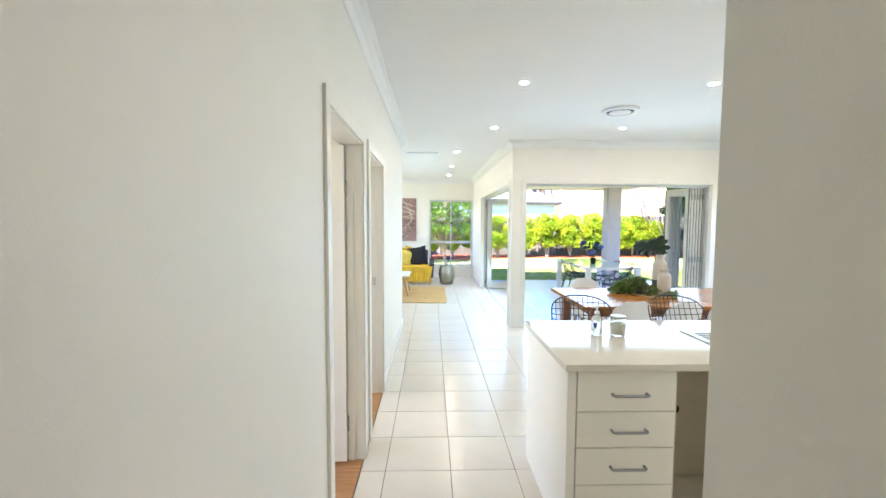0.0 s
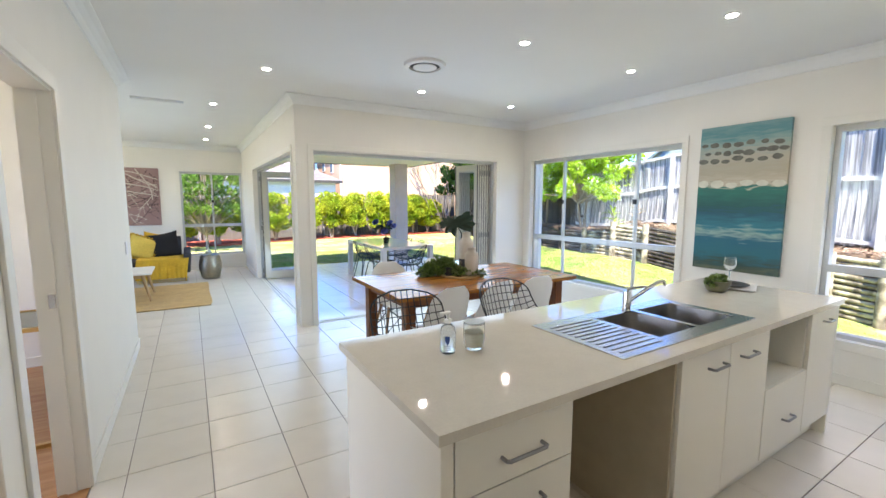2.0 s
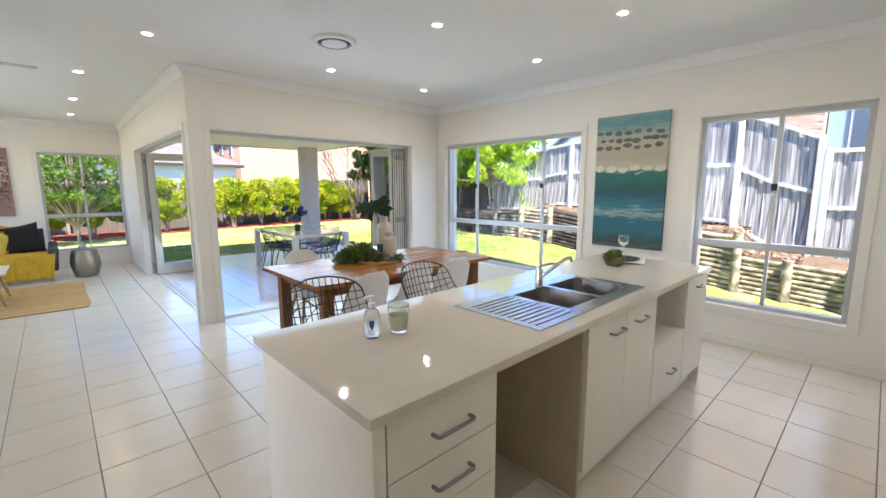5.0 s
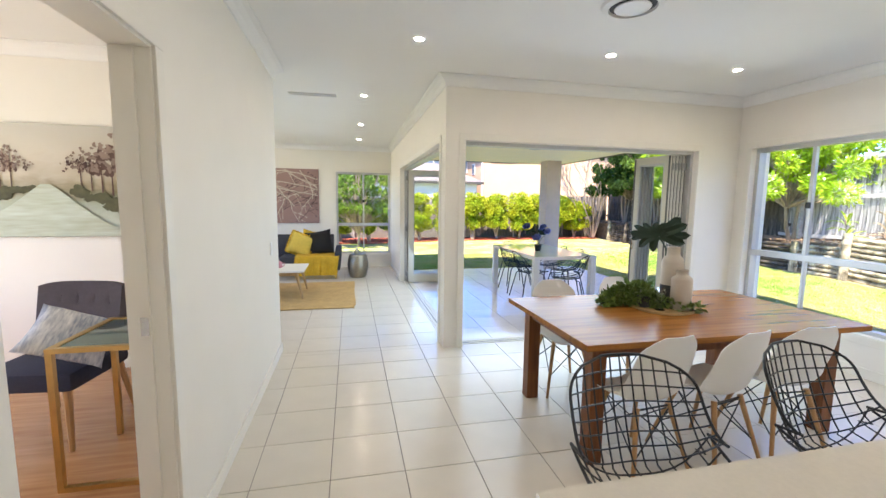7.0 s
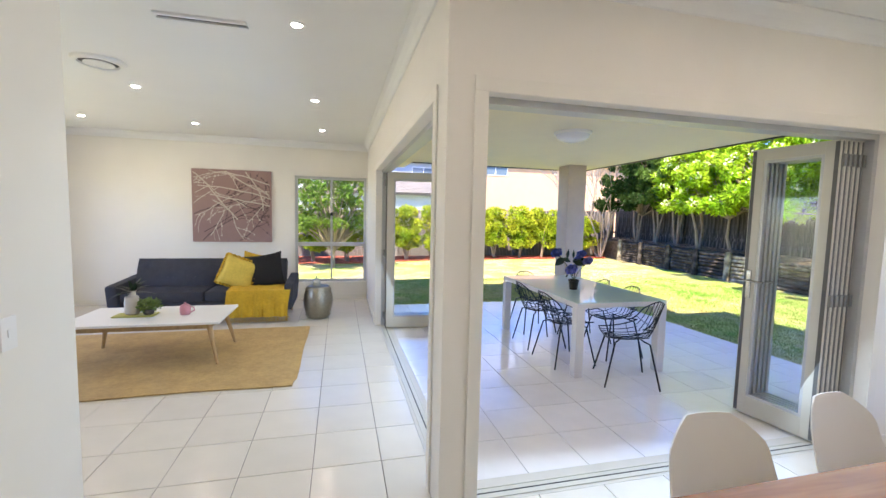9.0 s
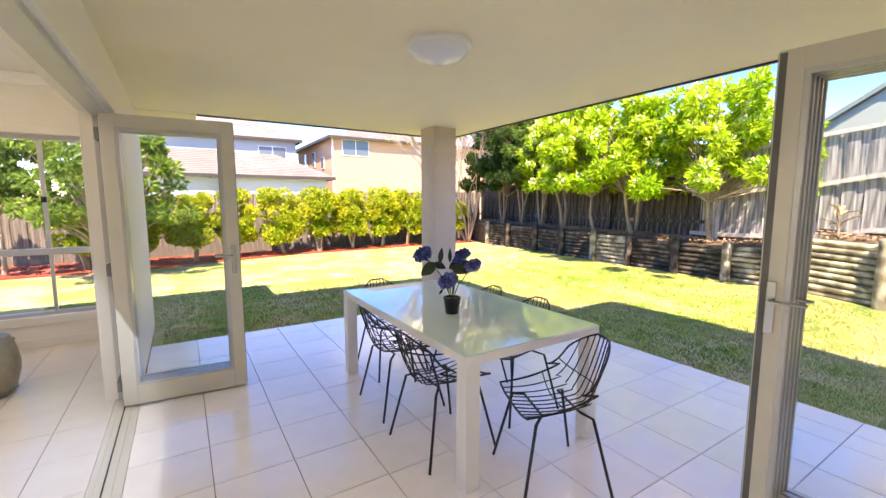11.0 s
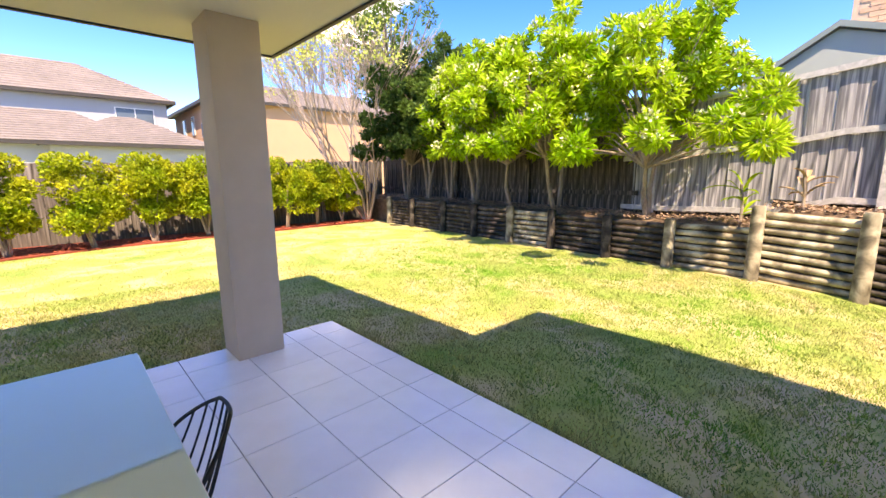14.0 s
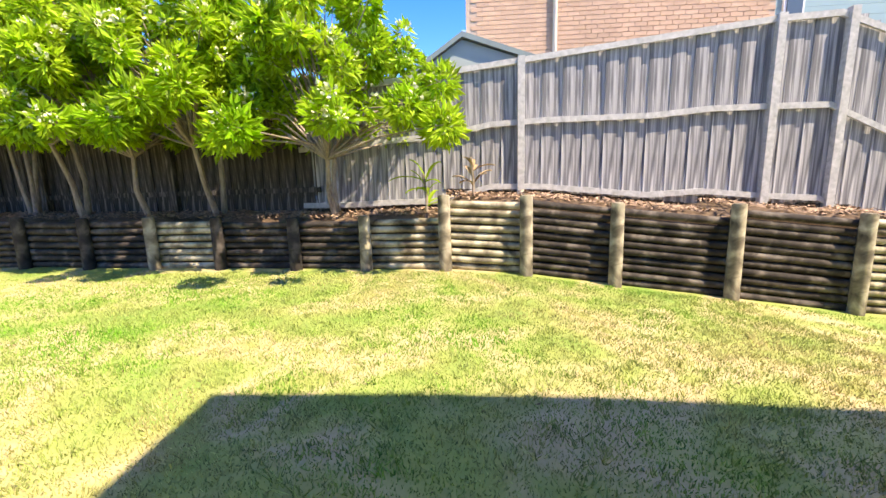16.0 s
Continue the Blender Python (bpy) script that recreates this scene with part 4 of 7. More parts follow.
def spray(name, parent, n, ln, material, seed, up=0.4, wid=0.018, base=(0, 0, 0), label=""):
    r = random.Random(seed)
    bm = B()
    for _ in range(n):
        a, el = r.uniform(0, 6.28), r.uniform(up, 1.35)
        s = ln * r.uniform(0.5, 1.0)
        d = Vector((math.cos(a) * math.cos(el), math.sin(a) * math.cos(el), math.sin(el)))
        sd_ = Vector((-math.sin(a), math.cos(a), 0))
        p0 = Vector(base) + Vector((r.uniform(-1, 1), r.uniform(-1, 1), 0)) * 0.02
        row = []
        for k in range(5):
            u = k / 4
            p_ = p0 + d * s * u - Vector((0, 0, 0.35 * s * u * u))
            w = wid * math.sin(math.pi * min(1.0, u * 0.85 + 0.15))
            row.append((bm.verts.new(p_ - sd_ * w), bm.verts.new(p_ + sd_ * w + Vector((0, 0, w * 0.4)))))
        for (a0, a1), (b0, b1) in zip(row, row[1:]):
            bm.faces.new((a0, a1, b1, b0))
    return tagged(part(name, bm, material, parent, label), kind="")


JUG = [(0.045, 0.0), (0.055, 0.01), (0.058, 0.10), (0.052, 0.15), (0.03, 0.17), (0.03, 0.20), (0.036, 0.205)]
t = thing("tray", "shallow yellow-green tray on the coffee table", "tray", pose(-0.45, 9.80, 0.443))
part("tray", box(B(), -0.19, 0.17, -0.09, 0.09, 0, 0.014, 0.006), mat("lime_lacquer", (0.45, 0.42, 0.10), 0.4, var=0.1), t)
t = thing("vase", "pale stoneware bottle vase holding green fronds", "vase", pose(-0.50, 9.82, 0.457))
part("body", lathe(B(), [(r * 1.15, z * 1.15) for r, z in JUG], 24), CERAM, t, smooth=True)
spray("fronds", t, 26, 0.26, DEEPG, 3, 0.2, 0.016, (0, 0, 0.21), "dark green fronds")
t = thing("potted_plant", "round bushy green plant on the coffee table", "plant", pose(-0.34, 9.78, 0.457))
part("pot", lathe(B(), [(0.03, 0), (0.045, 0.01), (0.05, 0.05), (0.046, 0.052)], 20), CERAD, t, smooth=True)
leaves("foliage", [(0, 0, 0.10), (0.05, 0.02, 0.09), (-0.04, 0, 0.09)], [0.07, 0.05, 0.05], 420, 0.03, FOLI, t, 7)
t = thing("teapot", "small pink patterned teapot", "teapot", pose(-0.02, 9.80, 0.443))
part("body", lathe(B(), [(0.045, 0), (0.05, 0.01), (0.052, 0.07), (0.045, 0.09)], 24), PINK, t, smooth=True)
part("lid", lathe(B(), [(0.046, 0.091), (0.03, 0.102), (0.008, 0.108), (0.012, 0.12), (0.006, 0.126)], 20), PINK, t, smooth=True)
part("handle", tube(B(), [(0.05, 0, 0.075), (0.08, 0, 0.072), (0.085, 0, 0.04), (0.052, 0, 0.02)], 0.006, 8), PINK, t, smooth=True)

# ---- artworks ----
def canvas(name, label, m, w, h, material, t_=0.035, edge=None):
    """Stands in local x (width) and z (height), facing local -y."""
    a = thing(name, label, "painting", m)
    part("canvas", box(B(), -w / 2, w / 2, 0, t_, 0, h, 0.003), material, a)
    return a


def dab(bm, pts, y=-0.001, t_=0.0018):
    f_ = [bm.verts.new((x, y, z)) for x, z in pts]
    k_ = [bm.verts.new((x, y - t_, z)) for x, z in pts]
    n = len(pts)
    bm.faces.new(k_)
    for i in range(n):
        bm.faces.new((f_[i], f_[(i + 1) % n], k_[(i + 1) % n], k_[i]))


def blob(bm, cx, cz, rx, rz, r, n=12, y=-0.001, t_=0.0018, rough=0.12):
    dab(bm, [(cx + rx * math.cos(6.283 * k / n) * (1 + r.uniform(-rough, rough)), cz + rz * math.sin(6.283 * k / n) * (1 + r.uniform(-rough, rough))) for k in range(n)], y, t_)


def bands(name, h, stops, noise_scale=(1.5, 1, 9), amount=0.09, rough=0.45, h0=0.0):
    m = bpy.data.materials.new(name)
    m.use_nodes = True
    n, l = m.node_tree.nodes, m.node_tree.links
    b = n["Principled BSDF"]
    b.inputs["Roughness"].default_value = rough
    tc, mp = n.new("ShaderNodeTexCoord"), n.new("ShaderNodeMapping")
    mp.inputs["Scale"].default_value = noise_scale
    l.new(tc.outputs["Object"], mp.inputs[0])
    t = n.new("ShaderNodeTexNoise")
    t.inputs["Scale"].default_value = 3.5
    t.inputs["Detail"].default_value = 9
    t.inputs["Distortion"].default_value = 0.6
    l.new(mp.outputs[0], t.inputs["Vector"])
    sp = n.new("ShaderNodeSeparateXYZ")
    l.new(tc.outputs["Object"], sp.inputs[0])
    dv = n.new("ShaderNodeMath")
    dv.operation = "DIVIDE"
    dv.inputs[1].default_value = h
    l.new(sp.outputs["Z"], dv.inputs[0])
    ma = n.new("ShaderNodeMath")
    ma.operation = "MULTIPLY_ADD"
    ma.inputs[1].default_value = amount * 2
    l.new(t.outputs["Fac"], ma.inputs[0])
    l.new(dv.outputs[0], ma.inputs[2])
    sb = n.new("ShaderNodeMath")
    sb.operation = "SUBTRACT"
    sb.inputs[1].default_value = amount
    l.new(ma.outputs[0], sb.inputs[0])
    rp = n.new("ShaderNodeValToRGB")
    el = rp.color_ramp.elements
    while len(el) < len(stops):
        el.new(0.5)
    for e, (p_, c_) in zip(el, stops):
        e.position, e.color = p_, (*c_, 1)
    l.new(sb.outputs[0], rp.inputs[0])
    l.new(rp.outputs[0], b.inputs["Base Color"])
    bp = n.new("ShaderNodeBump")
    bp.inputs["Strength"].default_value = 0.3
    bp.inputs["Distance"].default_value = 0.004
    l.new(t.outputs["Fac"], bp.inputs["Height"])
    l.new(bp.outputs[0], b.inputs["Normal"])
    return m


SEA = bands("seascape_paint", 1.41, [(0.0, (0.10, 0.12, 0.07)), (0.05, (0.03, 0.07, 0.06)), (0.12, (0.015, 0.13, 0.17)), (0.22, (0.012, 0.12, 0.18)), (0.27, (0.26, 0.38, 0.34)), (0.31, (0.02, 0.17, 0.22)),
                                     (0.40, (0.01, 0.09, 0.14)), (0.45, (0.008, 0.09, 0.085)), (0.57, (0.015, 0.15, 0.12)), (0.60, (0.50, 0.46, 0.36)), (0.68, (0.40, 0.36, 0.27)), (0.78, (0.42, 0.40, 0.32)), (0.88, (0.22, 0.34, 0.32)), (0.94, (0.08, 0.24, 0.26)), (1.0, (0.16, 0.30, 0.30))])
a = canvas("painting", "tall teal and blue seascape painting on canvas", pose(XE - 0.037, 3.95, 0.83, 0, 0, -90), 0.75, 1.41, SEA)
r = random.Random(2)
STONEP = mat("grey_paint", (0.17, 0.17, 0.14), 0.5, var=0.5, scale=30)
FOAM = mat("cream_paint", (0.66, 0.66, 0.56), 0.5, var=0.2, scale=20)
bm = B()
for row, (z, n) in enumerate(((1.22, 7), (1.15, 8), (1.08, 7))):
    for k in range(n):
        blob(bm, -0.34 + 0.68 * (k + 0.5 * (row % 2)) / (n - 0.5) + r.uniform(-0.01, 0.01), z + r.uniform(-0.015, 0.015), r.uniform(0.030, 0.052), r.uniform(0.018, 0.028), r, 10)
part("painted_stones", bm, STONEP, a, "row of painted grey pebbles")
bm = B()
for k in range(6):
    blob(bm, -0.32 + 0.128 * k, 0.845 + r.uniform(-0.01, 0.015), r.uniform(0.045, 0.06), r.uniform(0.025, 0.04), r, 12, -0.003)
part("painted_foam", bm, FOAM, a, "cream painted foam")

MAUVE = mat("mauve_paint", (0.27, 0.165, 0.155), 0.6, color2=(0.33, 0.215, 0.20), scale=3, bump=0.1)
a = canvas("painting", "mauve canvas with pale blossom branches", pose(-0.18, 12.57 - 0.037, 1.005, 0, 0, 0), 1.19, 1.175, MAUVE)


def branch(bm, p, ang, ln, w, depth, r, ends, y):
    pts = [p]
    a_ = ang
    for k in range(7):
        a_ += r.uniform(-0.18, 0.18)
        pts.append((pts[-1][0] + math.cos(a_) * ln / 7, pts[-1][1] + math.sin(a_) * ln / 7))
        if depth and k in (2, 4, 5):
            branch(bm, pts[-1], a_ + r.choice((-1, 1)) * r.uniform(0.35, 0.8), ln * r.uniform(0.4, 0.65), w * 0.6, depth - 1, r, ends, y)
    for (x0, z0), (x1, z1) in zip(pts, pts[1:]):
        if all(abs(x) < 0.58 and 0.015 < z < 1.16 for x, z in ((x0, z0), (x1, z1))):
            d_ = math.hypot(x1 - x0, z1 - z0) or 1
            nx, nz = -(z1 - z0) / d_ * w / 2, (x1 - x0) / d_ * w / 2
            dab(bm, [(x0 - nx, z0 - nz), (x1 - nx, z1 - nz), (x1 + nx, z1 + nz), (x0 + nx, z0 + nz)], y)
            ends.append((x1, z1))


DKB = mat("dark_plum_paint", (0.10, 0.055, 0.055), 0.6, var=0.3)
WHB = mat("cream_blossom_paint", (0.62, 0.55, 0.46), 0.6, var=0.15)
r = random.Random(12)
for nm, material, starts, y in (("dark_branch", DKB, ((-0.58, 0.08, 0.5, 1.25), (-0.45, 0.02, 1.0, 1.0), (0.1, 0.02, 0.5, 0.8), (-0.57, 0.45, 0.35, 0.8)), -0.001),
                                ("pale_branch", WHB, ((-0.57, 1.12, -0.55, 1.0), (0.57, 0.95, 2.75, 1.0), (0.57, 0.72, 2.95, 1.1), (0.57, 0.60, 3.0, 0.9), (-0.1, 1.15, -0.7, 0.9), (0.2, 1.15, -0.9, 0.7)), -0.004)):
    bm, ends = B(), []
    for x, z, an, ln in starts:
        branch(bm, (x, z), an, ln, 0.012 if nm == "dark_branch" else 0.017, 2, r, ends, y)
    for x, z in ends:
        if r.random() < 0.35 and abs(x) < 0.55 and 0.04 < z < 1.13:
            blob(bm, x, z, 0.014, 0.014, r, 7, y - 0.002, 0.002)
    tagged(part(nm, bm, material, a, "painted branches and buds"), kind="stuff")

PATHP = bands("misty_path_paint", 0.90, [(0.0, (0.30, 0.38, 0.34)), (0.15, (0.42, 0.48, 0.42)), (0.32, (0.30, 0.34, 0.24)), (0.42, (0.22, 0.19, 0.10)), (0.55, (0.42, 0.36, 0.26)), (0.75, (0.50, 0.46, 0.38)), (1.0, (0.48, 0.47, 0.42))], (2, 1, 5), 0.10)
a = canvas("painting", "soft landscape painting of a tree-lined path", pose(-1.32, 7.05 - 0.037, 1.17, 0, 0, 0), 1.38, 0.91, PATHP)
r = random.Random(5)
TREEP = mat("rust_brown_paint", (0.13, 0.07, 0.055), 0.7, var=0.5, scale=25)
bm = B()
for s in (-1, 1):
    for k in range(90):
        q = r.random()
        blob(bm, s * (0.16 + 0.50 * q) + r.uniform(-0.05, 0.05), 0.54 + r.uniform(-0.03, 0.24) * (0.25 + q), 0.008 + 0.026 * q, 0.010 + 0.03 * q, r, 9, -0.001 - 0.00005 * k, 0.0008, 0.5)
    for k in range(6):
        x = s * (0.24 + 0.075 * k)
        dab(bm, [(x - 0.004 - k * 0.001, 0.40 - 0.02 * k), (x + 0.004 + k * 0.001, 0.40 - 0.02 * k), (x + 0.003, 0.58), (x - 0.003, 0.58)], -0.007)
tagged(part("painted_foliage", bm, TREEP, a, "painted rust-brown trees"), kind="stuff")
bm = B()
for s in (-1, 1):
    for k in range(110):
        q = r.random()
        blob(bm, s * (0.14 + 0.52 * q) + r.uniform(-0.06, 0.06), 0.56 + r.uniform(-0.06, 0.30) * (0.25 + q), 0.007 + 0.02 * q, 0.008 + 0.02 * q, r, 8, -0.0065 - 0.00002 * k, 0.0006, 0.6)
tagged(part("painted_mist", bm, mat("mauve_brown_paint", (0.30, 0.22, 0.18), 0.7, var=0.4, scale=25), a, "paler brown painted leaves"), kind="stuff")
HEDP = mat("olive_paint", (0.10, 0.10, 0.045), 0.7, var=0.5, scale=25)
bm = B()
for s in (-1, 1):
    for k in range(30):
        q = r.random()
        blob(bm, s * (0.10 + 0.52 * q), 0.42 - 0.20 * q + r.uniform(-0.03, 0.03), 0.03 + 0.04 * q, 0.02 + 0.03 * q, r, 9, -0.010 - 0.0001 * k, 0.0015, 0.3)
tagged(part("painted_verge", bm, HEDP, a, "painted olive verges"), kind="stuff")
PTHP = mat("pale_blue_grey_paint", (0.50, 0.58, 0.50), 0.6, color2=(0.36, 0.38, 0.27), scale=9, stretch=(0.6, 1, 5))
bm = B()
dab(bm, [(-0.66, 0.005), (0.64, 0.005), (0.40, 0.12), (0.22, 0.26), (0.08, 0.39), (0.02, 0.43), (-0.04, 0.43), (-0.10, 0.38), (-0.26, 0.25), (-0.46, 0.12)], -0.0145)
part("painted_path", bm, PTHP, a, "pale painted path")

# ---- dining chairs ----
DOWEL = mixed("maple_dowel", (9, (5, 5, 0.5), [(0.3, (0.36, 0.19, 0.08)), (0.7, (0.50, 0.29, 0.13))]), 0.4, 0.03)


def shell_pt(u, v):
    """Moulded shell; u across -1..1, v from the front edge 0 to the back's top 1. The seat faces -y."""
    if v < 0.5:
        w = v / 0.5
        y, z = -0.22 + 0.36 * w, 0.445 - 0.02 * math.sin(math.pi * w) - 0.03 * (1 - w) ** 4
        hw = 0.20 + 0.03 * math.sin(math.pi * w)
        rise = 0.055
    else:
        w = (v - 0.5) / 0.5
        y, z = 0.14 + 0.10 * w ** 0.8 + 0.03 * math.sin(math.pi * w * 0.5), 0.445 + 0.03 * w + 0.36 * w ** 1.25
        hw = 0.23 - 0.045 * w - 0.03 * max(0, w - 0.8) * 5 * abs(u) * 0.5
        rise = 0.05 * (1 - w)
    cu = 0.055 * u * u * min(1, max(0, (v - 0.35) * 4))
    return hw * u, y - cu, z + rise * abs(u) ** 3


def shell_chair():
    t = thing("dining_chair", "white moulded plastic chair on wooden dowel legs", "dining chair", None, "dining chairs")
    def f(a, b):
        u = a * 2 - 1
        v = b
        lim = 1.0
        if v > 0.86:
            lim = math.sqrt(max(0.25, 1 - ((v - 0.86) / 0.16) ** 2))
        if v < 0.08:
            lim = min(lim, math.sqrt(max(0.5, 1 - ((0.08 - v) / 0.12) ** 2)))
        return shell_pt(u * lim, v)
    part("seat", grid(B(), f, 18, 30, 0.006), SHELLW, t, smooth=True)
    tops = [(-0.11, -0.10), (0.11, -0.10), (-0.11, 0.12), (0.11, 0.12)]
    feet = [(-0.20, -0.22), (0.20, -0.22), (-0.20, 0.22), (0.20, 0.22)]
    for (x, y), (a, b) in zip(tops, feet):
        part("leg", rod(B(), (x, y, 0.41), (a, b, 0.0), 0.016, 0.010, 10), DOWEL, t, smooth=True)
    L_ = [((x, y, 0.41), (a, b, 0.0)) for (x, y), (a, b) in zip(tops, feet)]
    at = lambda k, s: Vector(L_[k][0]).lerp(Vector(L_[k][1]), s)
    for i, j in ((0, 1), (1, 3), (3, 2), (2, 0)):
        part("strut", rod(B(), at(i, 0.05), at(j, 0.62), 0.004, seg=6), BLACK, t, "black crossed wire strut")
        part("strut", rod(B(), at(j, 0.05), at(i, 0.62), 0.004, seg=6), BLACK, t, "black crossed wire strut")
    for i, j in ((0, 1), (2, 3)):
        part("strut", rod(B(), at(i, 0.03), at(j, 0.03), 0.006, seg=6), BLACK, t, "black wire strut under the seat")
    return t


ch = shell_chair()
ch.matrix_basis = pose(2.66, 4.94, 0, 0, 0, 180 + 6)
for x, y, a in ((3.13, 4.93, 180 + 10), (3.62, 4.94, 180 - 3), (2.76, 5.98, -4), (3.43, 6.02, 5)):
    copy_thing(ch, pose(x, y, 0, 0, 0, a))


# ---- black wire seats ----
def wire_pt(u, v, seat, top, hw, d, narrow):
    """Wire shell; the back is at +y."""
    if v < 0.5:
        w = v / 0.5
        return hw * u, -d / 2 + d * 0.9 * w, seat - 0.02 * math.sin(math.pi * w) + 0.09 * abs(u) ** 3 * (0.3 + w)
    w = (v - 0.5) / 0.5
    return hw * u * (1 - narrow * w), d * 0.4 + 0.13 * w ** 0.8 - 0.10 * u * u * (1 - 0.3 * w), seat + (top - seat) * w ** 1.15 + 0.09 * abs(u) ** 3 * (1.3 - 1.0 * w) * (1 - w)


def wire_seat(name, label, seat, top, hw, d, cols, rows, rad, group, legs, narrow=0.20):
    t = thing(name, label, "chair", None, group)
    P = lambda u, v: wire_pt(u, v, seat, top, hw, d, narrow)

    def lim(v):
        if narrow > 0.1:
            return math.sqrt(max(0.12, 1 - max(0, (v - 0.80) / 0.21) ** 2)) if v > 0.8 else 1.0
        return (max(0.02, 1 - ((v - 0.84) / 0.163) ** 2.6)) ** 0.38 if v > 0.84 else 1.0

    bm = B()
    rim = [P(-lim(v / 40), v / 40) for v in range(41)] + [P(u / 8 * lim(1), 1.0) for u in range(-7, 8)] + [P(lim(v / 40), v / 40) for v in range(40, -1, -1)] + [P(u / 8, 0.0) for u in range(7, -8, -1)]
    tube(bm, rim, rad * 1.7, 6, closed=True)
    part("rim", bm, BLACK, t)
    bm = B()
    for k in range(cols):
        u = -1 + 2 * (k + 1) / (cols + 1)
        vmax = (0.8 + 0.21 * math.sqrt(1 - u * u) if abs(u) > 0.3 else 1.0) if narrow > 0.1 else 0.84 + 0.16 * (1 - abs(u) ** 2.6) ** 0.385
        tube(bm, [P(u, min(vmax, 1.0) * i / 22) for i in range(23)], rad, 5)
    for k in range(rows):
        v = (k + 1) / (rows + 1)
        tube(bm, [P(lim(v) * (i / 6 - 1), v) for i in range(13)], rad, 5)
    tagged(part("wire_mesh", bm, BLACK, t, "thin black seat wires"), kind="stuff")
    legs(t)
    return t


def chair_legs(t):
    for sx in (-1, 1):
        for sy in (-1, 1):
            part("leg", tube(B(), [(sx * 0.12, sy * 0.10, 0.42), (sx * 0.17, sy * 0.15, 0.40), (sx * 0.235, sy * 0.235, 0.004)], 0.008, 8), BLACK, t)
    for sy in (-0.10, 0.10):
        part("seat_bar", tube(B(), [(-0.12, sy, 0.42), (0.12, sy, 0.42)], 0.006, 6), BLACK, t)


def stool_legs(t):
    for sx in (-1, 1):
        for sy in (-1, 1):
            part("leg", tube(B(), [(sx * 0.12, sy * 0.12, 0.63), (sx * 0.16, sy * 0.15, 0.61), (sx * 0.21, sy * 0.21, 0.004)], 0.008, 8), BLACK, t)
    part("footrest", tube(B(), [(-0.185, -0.18, 0.22), (0.185, -0.18, 0.22), (0.185, 0.18, 0.22), (-0.185, 0.18, 0.22)], 0.007, 6, closed=True), BLACK, t)


oc = wire_seat("wire_chair", "black bent-wire outdoor chair on slim legs", 0.43, 0.755, 0.205, 0.42, 9, 2, 0.0035, "outdoor chairs", chair_legs)
oc.matrix_basis = pose(3.83, 8.96, -0.0, 0, 0, 92)
for x, y, a in ((3.85, 9.56, 88), (4.14, 8.37, -112), (4.50, 9.08, -88), (4.50, 9.62, -93), (4.06, 10.17, 2)):
    copy_thing(oc, pose(x, y, -0.0, 0, 0, a))
st = wire_seat("bar_stool", "black wire-grid bar stool with a low curved back", 0.66, 0.985, 0.228, 0.42, 11, 14, 0.0030, "bar stools at the island", stool_legs, 0.06)
st.matrix_basis = pose(1.94, 3.88, 0, 0, 0, -5)
copy_thing(st, pose(2.69, 3.88, 0, 0, 0, 4))

# ---- dining table centrepiece ----
t = thing("tray", "round woven cane tray on the dining table", "tray", pose(3.26, 5.48, 0.75))
bm = lathe(B(), [(0.19, 0.0), (0.205, 0.006), (0.20, 0.016), (0.18, 0.010)], 36)
part("woven_base", bm, mat("cane_weave", (0.48, 0.30, 0.13), 0.8, var=0.35, scale=60, bump=0.6, bscale=150), t, smooth=True)


def bottle_vase(x, y, z0, r0, h, material, label):
    t = thing("vase", label, "vase", pose(x, y, z0), "table vases")
    part("body", lathe(B(), [(r0 * 0.92, 0.0), (r0, 0.01), (r0, h * 0.74), (r0 * 0.93, h * 0.80), (r0 * 0.62, h * 0.86), (r0 * 0.58, h * 0.90), (r0 * 0.58, h * 0.98), (r0 * 0.64, h), (r0 * 0.5, h), (r0 * 0.5, h * 0.9)], 32), material, t, smooth=True)
    return t


v1 = bottle_vase(3.345, 5.502, 0.762, 0.073, 0.43, CERAM, "tall off-white stoneware bottle vase with a dark foot")
part("dark_foot", lathe(B(), [(0.0745, 0.0), (0.0745, 0.16)], 32), CERAD, v1, "dark glazed lower body", True)
bottle_vase(3.355, 5.42, 0.762, 0.069, 0.28, CERAM, "squat off-white stoneware bottle vase")
t = thing("monstera_leaf", "large dark split monstera leaf standing in the vase", "leaf", pose(3.28, 5.58, 1.21, 0, 0, -52.3))
part("stem", tube(B(), [(0.06, 0, -0.25), (0.05, 0, -0.03), (0.01, 0.01, 0.03), (0.0, 0, 0.05)], 0.006, 6), DEEPG, t)
bm = B()
cen = Vector((0, 0, 0.07))
